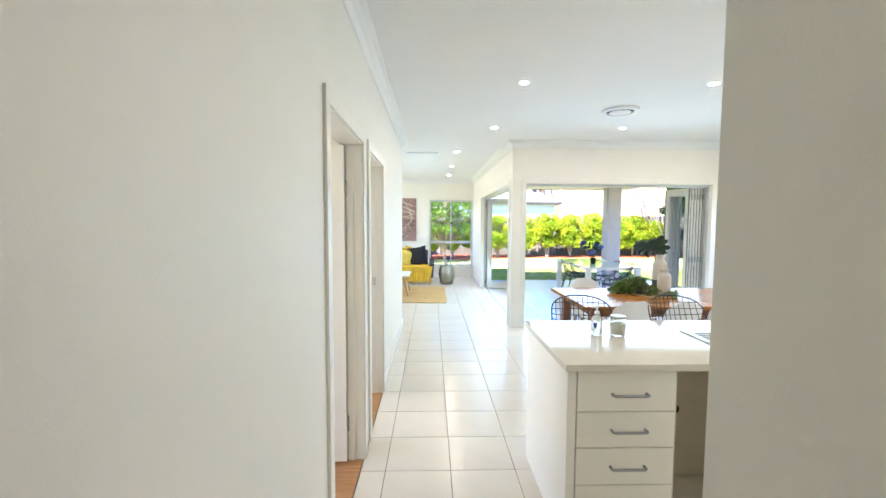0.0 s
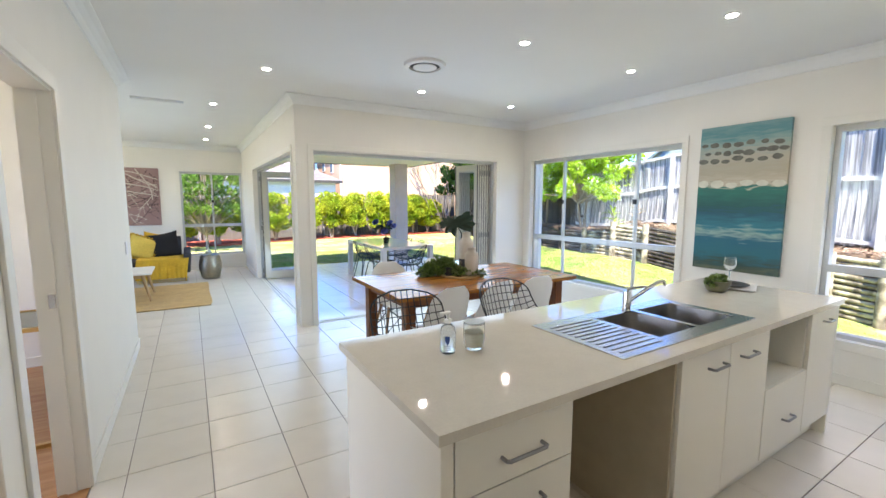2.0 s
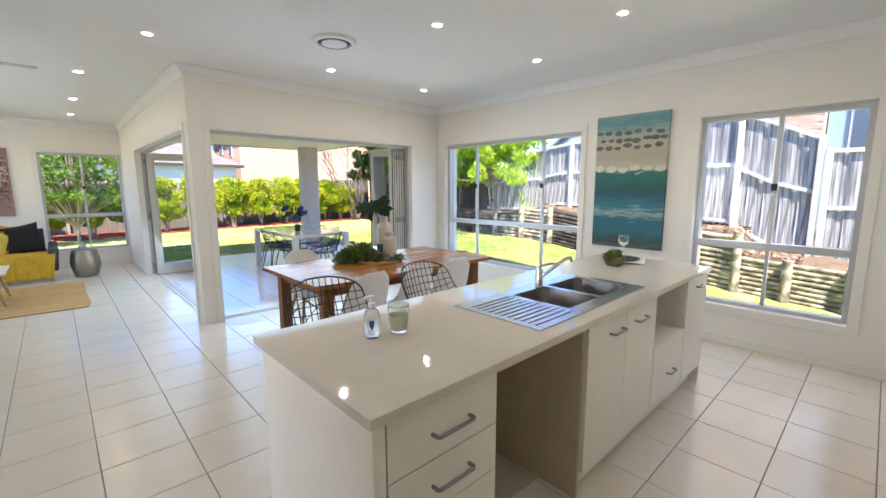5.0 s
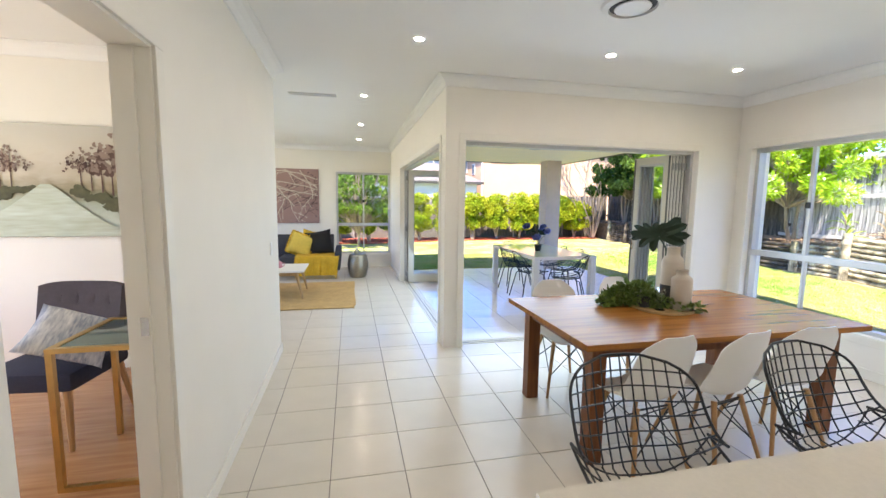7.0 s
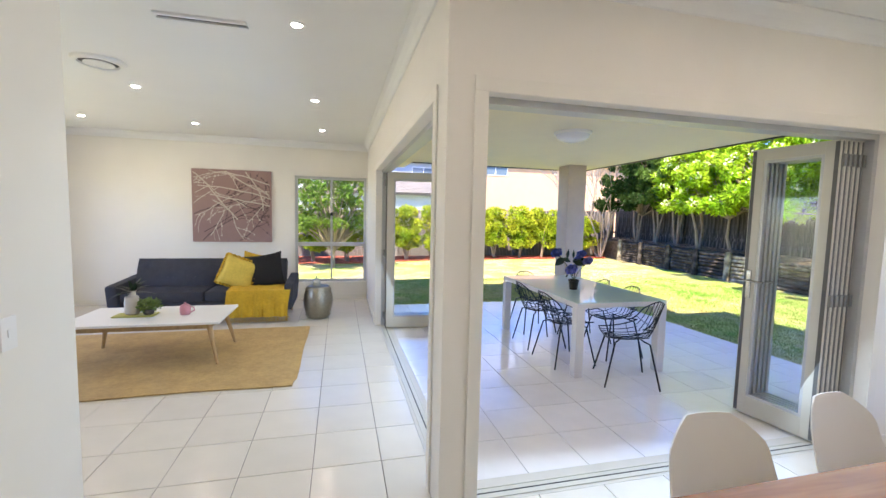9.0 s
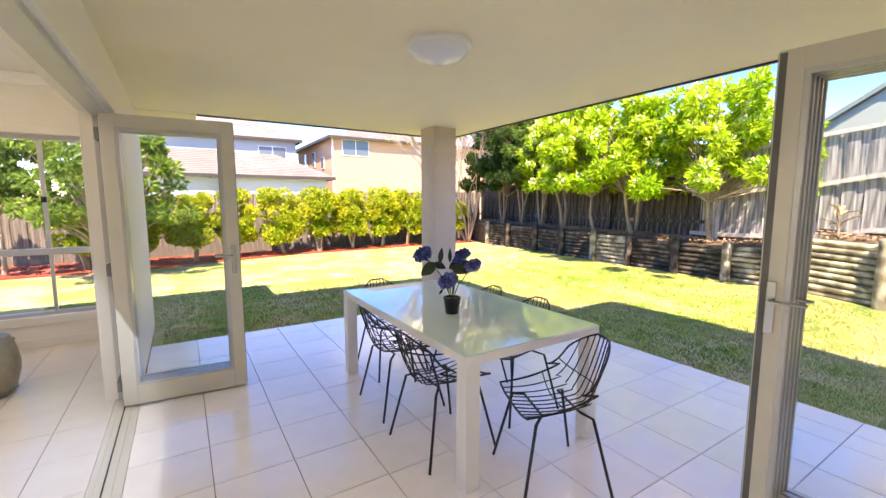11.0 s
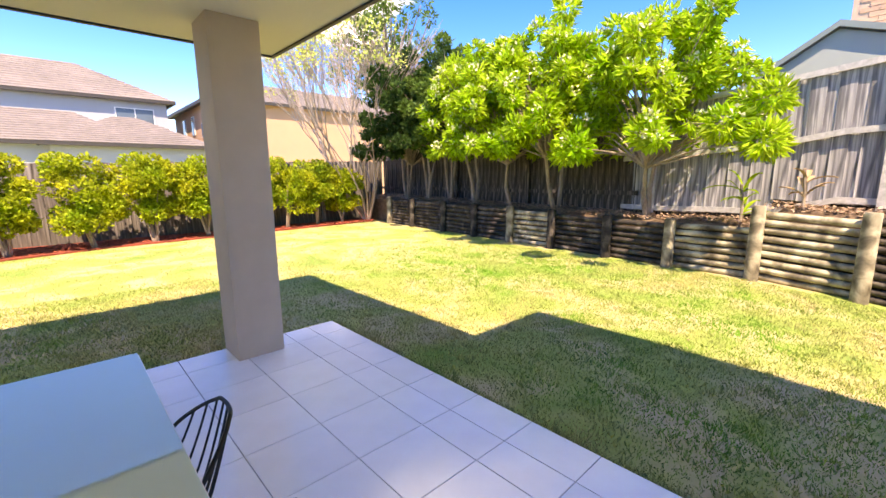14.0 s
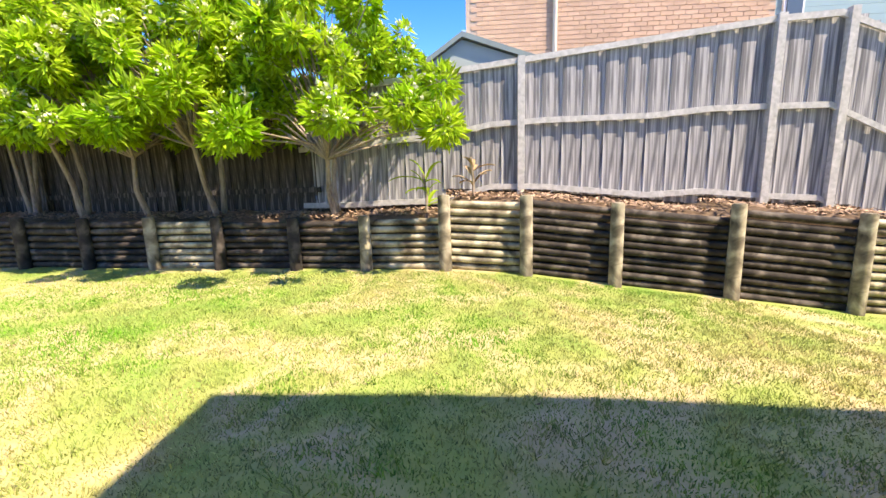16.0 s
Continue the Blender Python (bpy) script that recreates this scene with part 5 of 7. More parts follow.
# split fingers: tip (across, up) and half width
for k, (x, z, w0) in enumerate(((-0.215, 0.02, 0.022), (-0.19, 0.075, 0.017), (-0.12, 0.095, 0.018), (-0.035, 0.105, 0.022), (0.055, 0.10, 0.022), (0.12, 0.145, 0.030), (0.17, 0.10, 0.024), (0.19, 0.02, 0.026), (0.165, -0.04, 0.026), (-0.05, -0.12, 0.024), (-0.14, -0.09, 0.024), (-0.205, -0.035, 0.022))):
    tip = Vector((x, 0.05 if k % 2 else 0.03, z))
    d = tip.normalized()
    s_ = Vector((-d.z, 0, d.x))
    row = []
    for i in range(8):
        u = i / 7
        p_ = cen + tip * u + Vector((0, -0.05 * u * (1 - u), -0.02 * u * u)) + s_ * 0.012 * math.sin(3 * u) * (1 if k < 5 else -1)
        w = 0.034 if u < 0.2 else w0 * (0.75 + 0.5 * math.sin(math.pi * min(1, 0.1 + u * 0.8)))
        if i == 7:
            w = 0.002
        row.append((bm.verts.new(p_ - s_ * w), bm.verts.new(p_ + Vector((0, 0.004 + 0.0004 * k, 0))), bm.verts.new(p_ + s_ * w)))
    for q, w_ in zip(row, row[1:]):
        bm.faces.new((q[0], q[1], w_[1], w_[0]))
        bm.faces.new((q[1], q[2], w_[2], w_[1]))
part("blade", bm, DEEPG, t)
t = thing("greenery_garland", "trailing green leaf garland on the dining table", "plant", pose(3.08, 5.60, 0.755))
leaves("foliage", [(-0.10, 0.05, 0.05), (0.0, 0.03, 0.08), (0.06, -0.03, 0.09), (0.13, -0.09, 0.05), (0.22, -0.20, 0.03), (0.32, -0.26, 0.025), (-0.16, 0.03, 0.03)], [0.07, 0.085, 0.085, 0.06, 0.04, 0.035, 0.05], 1500, 0.045, FOLI, t, 15, aspect=0.30)
part("vine", tube(B(), [(-0.2, 0.05, 0.012), (0.0, 0.03, 0.02), (0.15, -0.1, 0.02), (0.34, -0.27, 0.012)], 0.006, 6), DEEPG, t)
t = thing("goblet", "small clear glass goblet on the cane tray", "glass", pose(3.19, 5.42, 0.762))
GOB = [(0.034, 0.0), (0.034, 0.003), (0.005, 0.008), (0.004, 0.05), (0.02, 0.065), (0.034, 0.09), (0.036, 0.12), (0.031, 0.15), (0.029, 0.15), (0.034, 0.12), (0.032, 0.092), (0.018, 0.069)]
part("bowl", lathe(B(), GOB, 20), CLEAR, t, smooth=True)
t = thing("candle_pot", "small dark pot tucked in the garland", "pot", pose(3.14, 5.52, 0.762))
part("pot", lathe(B(), [(0.035, 0), (0.045, 0.01), (0.045, 0.08), (0.038, 0.082)], 20), CERAD, t, smooth=True)

# ---- things on the island ----
t = thing("hand_sanitiser_bottle", "clear pump bottle with a blue shield label", "bottle", pose(1.79, 3.37, 0.90))
part("bottle", lathe(B(), [(0.028, 0.0), (0.032, 0.006), (0.032, 0.085), (0.027, 0.105), (0.013, 0.118), (0.013, 0.124)], 24), mat("translucent_plastic", (0.85, 0.90, 0.93), 0.12, trans=0.85, ior=1.35), t, smooth=True)
bm = B()
lathe(bm, [(0.015, 0.122), (0.015, 0.136), (0.006, 0.138), (0.006, 0.16)], 16)
box(bm, -0.035, 0.010, -0.007, 0.007, 0.158, 0.168, 0.002)
part("pump", bm, SHELLW, t, "white pump top")
bm = B()
for i, (a0, a1, z0, z1) in enumerate(((-2.5, -1.9, 0.055, 0.075),)):
    vs_ = [(math.cos(a0 + (a1 - a0) * k / 6) * 0.0326, math.sin(a0 + (a1 - a0) * k / 6) * 0.0326) for k in range(7)]
    for (xa, ya), (xb, yb) in zip(vs_, vs_[1:]):
        q = [bm.verts.new(v) for v in ((xa, ya, z0), (xb, yb, z0), (xb, yb, z1), (xa, ya, z1))]
        bm.faces.new(q)
    p0 = [bm.verts.new((x, y, z0)) for x, y in vs_]
    tip = bm.verts.new((*vs_[3], z0 - 0.018))
    for a_, b_ in zip(p0, p0[1:]):
        bm.faces.new((a_, b_, tip))
part("label", bm, mat("blue_print", (0.03, 0.07, 0.22), 0.4, var=0.1), t, "blue shield emblem")
bm = B()
for z0 in (0.018, 0.026, 0.034):
    vs_ = [(math.cos(a) * 0.0326, math.sin(a) * 0.0326) for a in [-2.7 + 0.9 * k / 6 for k in range(7)]]
    for (xa, ya), (xb, yb) in zip(vs_, vs_[1:]):
        q = [bm.verts.new(v) for v in ((xa, ya, z0), (xb, yb, z0), (xb, yb, z0 + 0.003), (xa, ya, z0 + 0.003))]
        bm.faces.new(q)
part("print_lines", bm, mat("grey_print", (0.3, 0.32, 0.35), 0.5, var=0.1), t, "small grey print")
t = thing("candle_glass", "squat glass candle holder with cream wax", "candle", pose(1.905, 3.35, 0.90))
part("glass", lathe(B(), [(0.032, 0), (0.038, 0.006), (0.046, 0.06), (0.044, 0.108), (0.041, 0.108), (0.043, 0.06), (0.035, 0.012), (0.02, 0.010)], 28), CLEAR, t, smooth=True)
part("wax", lathe(B(), [(0.034, 0.013), (0.0415, 0.055), (0.0415, 0.072)], 28), mat("cream_wax", (0.84, 0.78, 0.60), 0.5, var=0.1), t, smooth=True)
part("lid", lathe(B(), [(0.040, 0.109), (0.044, 0.111), (0.043, 0.116)], 28), mat("smoked_lid", (0.48, 0.50, 0.47), 0.25, var=0.1), t, "smoked flat lid")
t = thing("succulent_bowl", "olive ceramic bowl of small succulents", "bowl", pose(3.97, 3.40, 0.90))
part("bowl", lathe(B(), [(0.045, 0), (0.06, 0.01), (0.08, 0.05), (0.082, 0.075), (0.072, 0.075), (0.07, 0.06)], 28), mat("olive_glaze", (0.16, 0.15, 0.08), 0.35, var=0.25, scale=40), t, smooth=True)
leaves("succulents", [(0, 0, 0.075), (0.04, 0.01, 0.075), (-0.04, 0.0, 0.075), (-0.07, 0.0, 0.07)], [0.035, 0.03, 0.035, 0.02], 260, 0.028, FOLI, t, 4, aspect=0.5)
t = thing("dinner_plate", "dark round dinner plate stacked on a folded cloth", "plate", pose(4.20, 3.44, 0.912))
part("plate", lathe(B(), [(0.08, 0.0), (0.12, 0.006), (0.135, 0.014), (0.13, 0.016), (0.075, 0.008)], 36), mat("brown_black_glaze", (0.045, 0.035, 0.03), 0.3, var=0.2), t, smooth=True)
t = thing("napkin", "folded white napkin under the plate", "napkin", pose(4.24, 3.38, 0.901, 0, 0, 20))


def nap(u, v):
    return -0.16 + 0.32 * u, -0.10 + 0.20 * v, 0.006 + 0.004 * math.sin(u * 9 + v * 2)


part("cloth", grid(B(), nap, 14, 8, 0.005), mat("white_linen", (0.75, 0.74, 0.70), 0.9, var=0.06, bump=0.3, bscale=300), t, smooth=True)
t = thing("wine_glass", "empty clear wine glass on the worktop", "glass", pose(4.36, 3.50, 0.90))
part("glass", lathe(B(), [(0.036, 0.0), (0.036, 0.003), (0.006, 0.008), (0.0042, 0.02), (0.0042, 0.085), (0.012, 0.095), (0.034, 0.115), (0.041, 0.14), (0.036, 0.195), (0.0345, 0.195), (0.039, 0.14), (0.032, 0.118), (0.010, 0.099)], 28), CLEAR, t, smooth=True)

# ---- hydrangea on the outdoor table ----
t = thing("hydrangea_pot", "black pot of purple-blue hydrangeas on the glass table", "potted flowers", pose(4.065, 9.20, 0.722))
part("pot", lathe(B(), [(0.040, 0), (0.044, 0.004), (0.056, 0.095), (0.060, 0.097), (0.060, 0.112), (0.052, 0.112), (0.050, 0.10)], 28), BLACK, t, smooth=True)
STEMG = mat("green_stem", (0.05, 0.09, 0.03), 0.6, var=0.2)
PETAL = mat("purple_blue_petal", (0.13, 0.17, 0.55), 0.7, color2=(0.03, 0.06, 0.28), scale=25, island=0.4)
PETAL2 = mat("lilac_petal", (0.30, 0.32, 0.70), 0.7, color2=(0.06, 0.09, 0.40), scale=25, island=0.35)
heads = (((-0.16, 0.11, 0.40), 0.052, PETAL), ((0.056, -0.04, 0.40), 0.040, PETAL), ((0.118, -0.08, 0.325), 0.044, PETAL2), ((-0.025, 0.01, 0.225), 0.060, PETAL2), ((0.035, -0.01, 0.345), 0.026, PETAL))
for k, (c_, rr, mm) in enumerate(heads):
    part("stem", tube(B(), [(0, 0, 0.08), (c_[0] * 0.3, c_[1] * 0.3, c_[2] * 0.6), c_], 0.0035, 6), STEMG, t)
    leaves("flower_head", [c_, (c_[0] + rr * 0.4, c_[1], c_[2] + rr * 0.3), (c_[0] - rr * 0.4, c_[1] + 0.01, c_[2] - rr * 0.2)], [rr * 0.78, rr * 0.6, rr * 0.6], 360, 0.021, mm, t, 200 + k, "", 0.62)
ACROSS = Vector((0.825, -0.565, 0))
for r0, z0, r1, z1, hw in ((-0.12, 0.345, -0.225, 0.255, 0.040), (-0.12, 0.345, -0.045, 0.305, 0.026), (-0.075, 0.345, -0.072, 0.450, 0.018), (-0.016, 0.35, -0.006, 0.445, 0.013), (0.01, 0.34, 0.13, 0.265, 0.036), (-0.01, 0.335, 0.085, 0.270, 0.036),
                           (0.05, 0.33, 0.12, 0.355, 0.022), (0.02, 0.34, -0.02, 0.30, 0.024), (-0.06, 0.16, -0.095, 0.125, 0.009)):
    p0 = ACROSS * r0 + Vector((0, 0.012 * math.sin(60 * r1), z0))
    ax = ACROSS * (r1 - r0) + Vector((0, 0.02 * math.cos(40 * r1), z1 - z0))
    s_ = Vector((0.565, 0.825, 0)).cross(ax).normalized()

    def lf(u, v, p0=p0, ax=ax, s_=s_, hw=hw):
        w = hw * math.sin(math.pi * (0.04 + 0.96 * u) ** 0.8)
        return p0 + ax * u + s_ * (v - 0.5) * 2 * w - Vector((0.565, 0.825, 0)) * (abs(v - 0.5) * 0.5 * hw - 0.02 * u * u)

    part("leaf", grid(B(), lf, 9, 4), DEEPG, t)

# ---- study ----
t = thing("armchair", "grey tufted fabric chair on timber legs", "chair", pose(-0.75, 6.00, 0, 0, 0, -6))
GREYF = mat("taupe_fabric", (0.085, 0.072, 0.082), 0.9, var=0.2, scale=50, bump=0.3, bscale=250)


def cb(u, v):
    x = -0.27 + 0.54 * u
    y = 0.24 + 0.10 * v - 0.03 * (2 * u - 1) ** 2
    z = 0.42 + 0.49 * v - 0.03 * (2 * u - 1) ** 4 * v
    for k in range(4):
        for q in (0.45, 0.75):
            y += 0.016 * math.exp(-(((u - (0.2 + 0.2 * k + (0.1 if q > 0.5 else 0) - 0.05)) / 0.035) ** 2 + ((v - q) / 0.05) ** 2))
    return x, y, z


part("backrest", grid(B(), cb, 44, 30, 0.07), GREYF, t, smooth=True)
part("seat", box(B(), -0.27, 0.27, -0.28, 0.26, 0.36, 0.48, 0.035), mat("navy_seat_fabric", (0.03, 0.032, 0.055), 0.9, var=0.2, scale=50), t, smooth=True)
for x, y, a, b in ((-0.22, -0.24, -0.24, -0.27), (0.22, -0.24, 0.24, -0.27), (-0.22, 0.22, -0.25, 0.30), (0.22, 0.22, 0.25, 0.30)):
    part("leg", rod(B(), (x, y, 0.37), (a, b, 0), 0.024, 0.014, 8), DOWEL, t)
c = cushion("cushion", "white cushion with a blue-grey leaf print on the chair", pose(-0.58, 5.86, 0.66, -62, 24, 20), 0.42, 0.42, 0.12, mat("leaf_print_cotton", (0.70, 0.71, 0.72), 0.9, color2=(0.18, 0.22, 0.32), scale=26, stretch=(3, 1, 0.6)))
t = thing("writing_desk", "desk with a gold metal frame and a dark glass top", "desk", pose(-0.38, 5.30, 0))
GOLD = mat("brushed_gold", (0.62, 0.40, 0.15), 0.3, 0.85, var=0.15, scale=20)
for x in (0.0, 0.57):
    bm = B()
    box(bm, x, x + 0.03, 0, 0.03, 0.0, 0.73, 0.003)
    part("leg", bm, GOLD, t)
    bm = B()
    box(bm, x, x + 0.03, 0.55, 0.58, 0.0, 0.73, 0.003)
    part("leg", bm, GOLD, t)
bm = B()
box(bm, 0.0, 0.60, 0.0, 0.03, 0.73, 0.755)
box(bm, 0.0, 0.60, 0.55, 0.58, 0.73, 0.755)
box(bm, 0.0, 0.03, 0.03, 0.55, 0.73, 0.755)
box(bm, 0.57, 0.60, 0.03, 0.55, 0.73, 0.755)
part("frame", bm, GOLD, t)
part("foot_rail", box(B(), 0.03, 0.57, 0.0, 0.03, 0.0, 0.025), GOLD, t)
part("tabletop", box(B(), 0.03, 0.57, 0.03, 0.55, 0.742, 0.750), mat("dark_tinted_glass", (0.05, 0.08, 0.075), 0.05, var=0.1, spec=0.7), t, "dark green tinted glass")

# light switches
for x, y, z in ((XH, 6.82, 1.07),):
    t = thing("light_switch", "white rectangular wall light switch", "switch", pose(x, y, z))
    part("plate", box(B(), 0.0, 0.009, -0.036, 0.036, -0.058, 0.058, 0.003), FIT, t)
    part("rocker", box(B(), 0.009, 0.013, -0.010, 0.010, -0.014, 0.014, 0.001), FIT, t)
# ---- outside: roof, pier, lawn ----
bm = B()
prism(bm, [(2.2, 7.24), (6.12, 7.24), (6.12, 12.42), (2.2, 12.42)], 2.45, 2.60)
setting("ceiling_patio", bm, SOFFIT, "cream painted patio ceiling", "ceiling")
bm = B()
box(bm, 6.12, 6.15, 7.3, 12.45, 2.435, 2.62)
box(bm, 2.76, 6.12, 12.42, 12.45, 2.435, 2.62)
setting("trim_fascia", bm, FASCIA, "dark metal roof edge", "fascia")
bm = B()
box(bm, -3.4, 2.76, 12.82, 13.35, 2.45, 2.62)
box(bm, 2.2, 2.76, 12.45, 12.82, 2.45, 2.62)
box(bm, 5.72, 6.12, -1.4, 7.24, 2.45, 2.60)
setting("ceiling_eaves", bm, SOFFIT, "cream painted eaves", "eaves")
setting("roof", prism(B(), [(-3.4, -1.6), (6.15, -1.6), (6.15, 12.45), (2.8, 12.45), (2.8, 13.38), (-3.4, 13.38)], 2.86, 2.95), FASCIA, "dark roof over the ground floor", "roof")
# storey out of view, added above; it casts the house's shadow on the lawn
setting("upper_floor", box(B(), -3.2, 6.22, -1.5, 7.6, 2.96, 5.75), OUTWALL, "unseen upper floor added over the house, shading the lawn", "house")
p = thing("patio_pier", "square rendered patio pier", "pier", pose(5.39, 11.64, -0.012))
part("shaft", box(B(), 0, 0.345, 0, 0.345, 0, 2.462, 0.006), OUTWALL, p)


def lawn_z(x, y):
    return -0.06 - 0.07 * max(0.0, min(1.0, (9.6 - y) / 1.2)) * max(0, min(1, (x - 7.5) / 2.5)) - (0.12 * max(0.0, min(8.4 - y, 3.7)) + 0.06 * max(0.0, 4.7 - y)) * max(0, min(1, (x - 6.4) / 4)) + 0.006 * math.sin(x * 2.1) * math.cos(y * 1.7)


def wall_x_at(y):
    return 11.17 + (y - 8.6) * 0.081


bm = B()
N = 70
vs = {}
for i in range(N + 1):
    for j in range(N + 1):
        x = -12 + (i / N) * 26
        y = -6 + (j / N) * 28
        vs[i, j] = bm.verts.new((x, y, lawn_z(x, y)))
for i in range(N):
    for j in range(N):
        bm.faces.new((vs[i, j], vs[i + 1, j], vs[i + 1, j + 1], vs[i, j + 1]))
# out to the horizon
for x0, x1, y0, y1 in ((-900, 900, 21.8, 900), (-900, 900, -900, -5.8), (-900, -11.8, -5.8, 21.8), (13.8, 900, -5.8, 21.8)):
    q = [bm.verts.new(v) for v in ((x0, y0, -0.3), (x1, y0, -0.3), (x1, y1, -0.3), (x0, y1, -0.3))]
    bm.faces.new(q)
setting("ground", bm, LAWN, "sunlit mown lawn with worn dry patches", "lawn")

rng = np.random.default_rng(4)


def tufts(name, n, xr, yr, hmin, hmax, w, material, label, ok):
    """Short leaning blades, one triangle each."""
    x = rng.uniform(*xr, n)
    y = rng.uniform(*yr, n)
    keep = ok(x, y)
    x, y = x[keep], y[keep]
    n = len(x)
    z = np.array([lawn_z(a, b) for a, b in zip(x, y)])
    # clumps about a hand wide stand taller than the rest
    cell = rng.uniform(0, 1, (256, 256)) ** 2
    h = rng.uniform(hmin, hmax, n) * (0.55 + 1.0 * cell[(x * 9 + 40).astype(int) % 256, (y * 9 + 40 + 0.6 * np.sin(x * 20)).astype(int) % 256])
    a = rng.uniform(0, 2 * np.pi, n)
    lx, ly = rng.normal(0, 0.6, n) * h, rng.normal(0, 0.6, n) * h
    dx, dy = np.cos(a) * w / 2, np.sin(a) * w / 2
    v = np.stack([np.stack([x - dx, y - dy, z - 0.004], 1), np.stack([x + dx, y + dy, z - 0.004], 1), np.stack([x + lx, y + ly, z + h], 1)], 1).reshape(-1, 3)
    me = bpy.data.meshes.new(name)
    me.from_pydata(v.tolist(), [], np.arange(3 * n).reshape(-1, 3).tolist())
    me.materials.append(material)
    return tagged(new(name, me), label, "grass", "", "stuff")


def on_lawn(x, y):
    return ~((x < 6.36) & (y < 12.0)) & ~((x < 5.75) & (y < 7.3)) & (x < 11.1 + (y - 8.6) * 0.081) & ~((y < 12.9) & (x < 2.3)) & (y < 19.2 + 0.06 * x)


GRASS = mat("grass_blades", (0.12, 0.31, 0.022), 0.7, color2=(0.47, 0.39, 0.18), scale=1.5, island=0.42, spec=0.2, detail=5)
tufts("grass", 330000, (4.5, 11.3), (6.0, 15.5), 0.012, 0.036, 0.009, GRASS, "short mown grass blades", lambda x, y: on_lawn(x, y) & (rng.random(len(x)) < np.clip((15.5 - y) / 3.5, 0, 1)) & ((y < 12) | (rng.random(len(x)) < np.clip((x - 4.5) / 2.5, 0, 1))))
tufts("grass", 70000, (1.0, 12.4), (12.0, 19.8), 0.008, 0.022, 0.011, GRASS, "short mown grass blades", on_lawn)
tufts("grass", 80000, (5.7, 11.4), (0.0, 6.2), 0.010, 0.028, 0.010, GRASS, "short mown grass blades", on_lawn)
tufts("grass", 60000, (0.8, 6.0), (12.0, 15.0), 0.012, 0.036, 0.010, GRASS, "short mown grass blades", on_lawn)
tufts("grass", 9000, (6.33, 6.42), (7.3, 12.0), 0.02, 0.05, 0.006, GRASS, "longer grass along the paving edge", lambda x, y: x > 0)
DRY = mat("dry_leaf", (0.30, 0.20, 0.12), 0.8, island=0.4)
tufts("fallen_leaves", 260, (6.6, 11.0), (6.0, 14.0), 0.006, 0.012, 0.05, DRY, "scattered dry fallen leaves", on_lawn)

# ---- retaining wall ----
POSTY = [2.30, 3.17, 3.98, 4.72, 6.08, 7.44, 8.54, 9.59, 10.68, 11.71, 12.87, 13.95, 15.08, 16.24, 17.65, 18.9]
POSTH = [0.80, 0.80, 1.22, 1.20, 1.17, 1.05, 1.04, 1.00, 0.76, 0.74, 0.76, 0.78, 0.78, 0.80, 0.80, 0.82]


def post_at(k):
    y = POSTY[k]
    x = wall_x_at(y)
    return x, y, lawn_z(x - 0.2, y)


LOGD = mixed("dark_log", (5, (1, 1, 1), [(0.3, (0.016, 0.014, 0.013)), (0.5, (0.05, 0.042, 0.036)), (0.72, (0.19, 0.165, 0.14))]), 0.9, 0.4)
for k in range(-3, len(POSTY)):
    if k < 0:
        y = 2.30 + 1.1 * k
        x, z, h = wall_x_at(y), lawn_z(11, y), 0.80
    else:
        (x, y, z), h = post_at(k), POSTH[k]
    dark = k in (9, 10, 12, 13, 14)
    t = thing("retaining_wall_post", ("dark" if dark else "pale grey") + " weathered round timber post of the retaining wall", "post", pose(x, y, z - 0.1), "retaining wall posts")
    bm = rod(B(), (0, 0, 0), (0.015, 0, h + 0.1), 0.085, 0.08, 12)
    bmesh.ops.bevel(bm, geom=[e for e in bm.edges if all(v.co.z > h for v in e.verts)], offset=0.012, segments=2, affect="EDGES")
    part("post", bm, LOGD if dark else LOG, t, smooth=True)
wallt = thing("retaining_wall", "retaining wall of stacked weathered round logs", "retaining wall", pose(0, 0, 0))
rnd = random.Random(7)
YY = [2.30 - 3.3, 2.30 - 2.2, 2.30 - 1.1] + POSTY
HH = [0.8] * 3 + POSTH
for k in range(len(YY) - 1):
    ya, yb = YY[k], YY[k + 1]
    za, zb = lawn_z(11, ya), lawn_z(11, yb)
    h = min(HH[k], HH[k + 1]) - 0.05
    n = round(h / 0.10)
    # these panels take the darker log colour
    dark = k in (6, 7, 8, 11, 12, 14, 15, 16, 17)
    for i in range(n):
        r = h / n / 2
        z = r * (2 * i + 1) - 0.01
        j = rnd.uniform(-0.012, 0.012)
        xo = 0.11 + j
        bm = B()
        a, b = Vector((wall_x_at(ya) + xo, ya - 0.02, za + z + rnd.uniform(-0.006, 0.006))), Vector((wall_x_at(yb) + xo, yb + 0.02, zb + z + rnd.uniform(-0.006, 0.006)))
        m_ = (a + b) / 2 + Vector((rnd.uniform(-0.006, 0.006), 0, rnd.uniform(-0.006, 0.006)))
        tube(bm, [a, m_, b], r * 0.9, 10, rads=[r * rnd.uniform(0.82, 0.93) for _ in range(3)])
        part("log", bm, LOGD if dark else LOG, wallt, "log in the darker colour" if dark else "", smooth=True)
# raised bed behind
def bed_top(y):
    """The soil's height: level with the logs, stepping down where the wall does."""
    k = max(0, sum(q <= y for q in POSTY) - 1)
    return lawn_z(11, y) + min(POSTH[k], POSTH[min(k + 1, len(POSTH) - 1)]) - 0.06


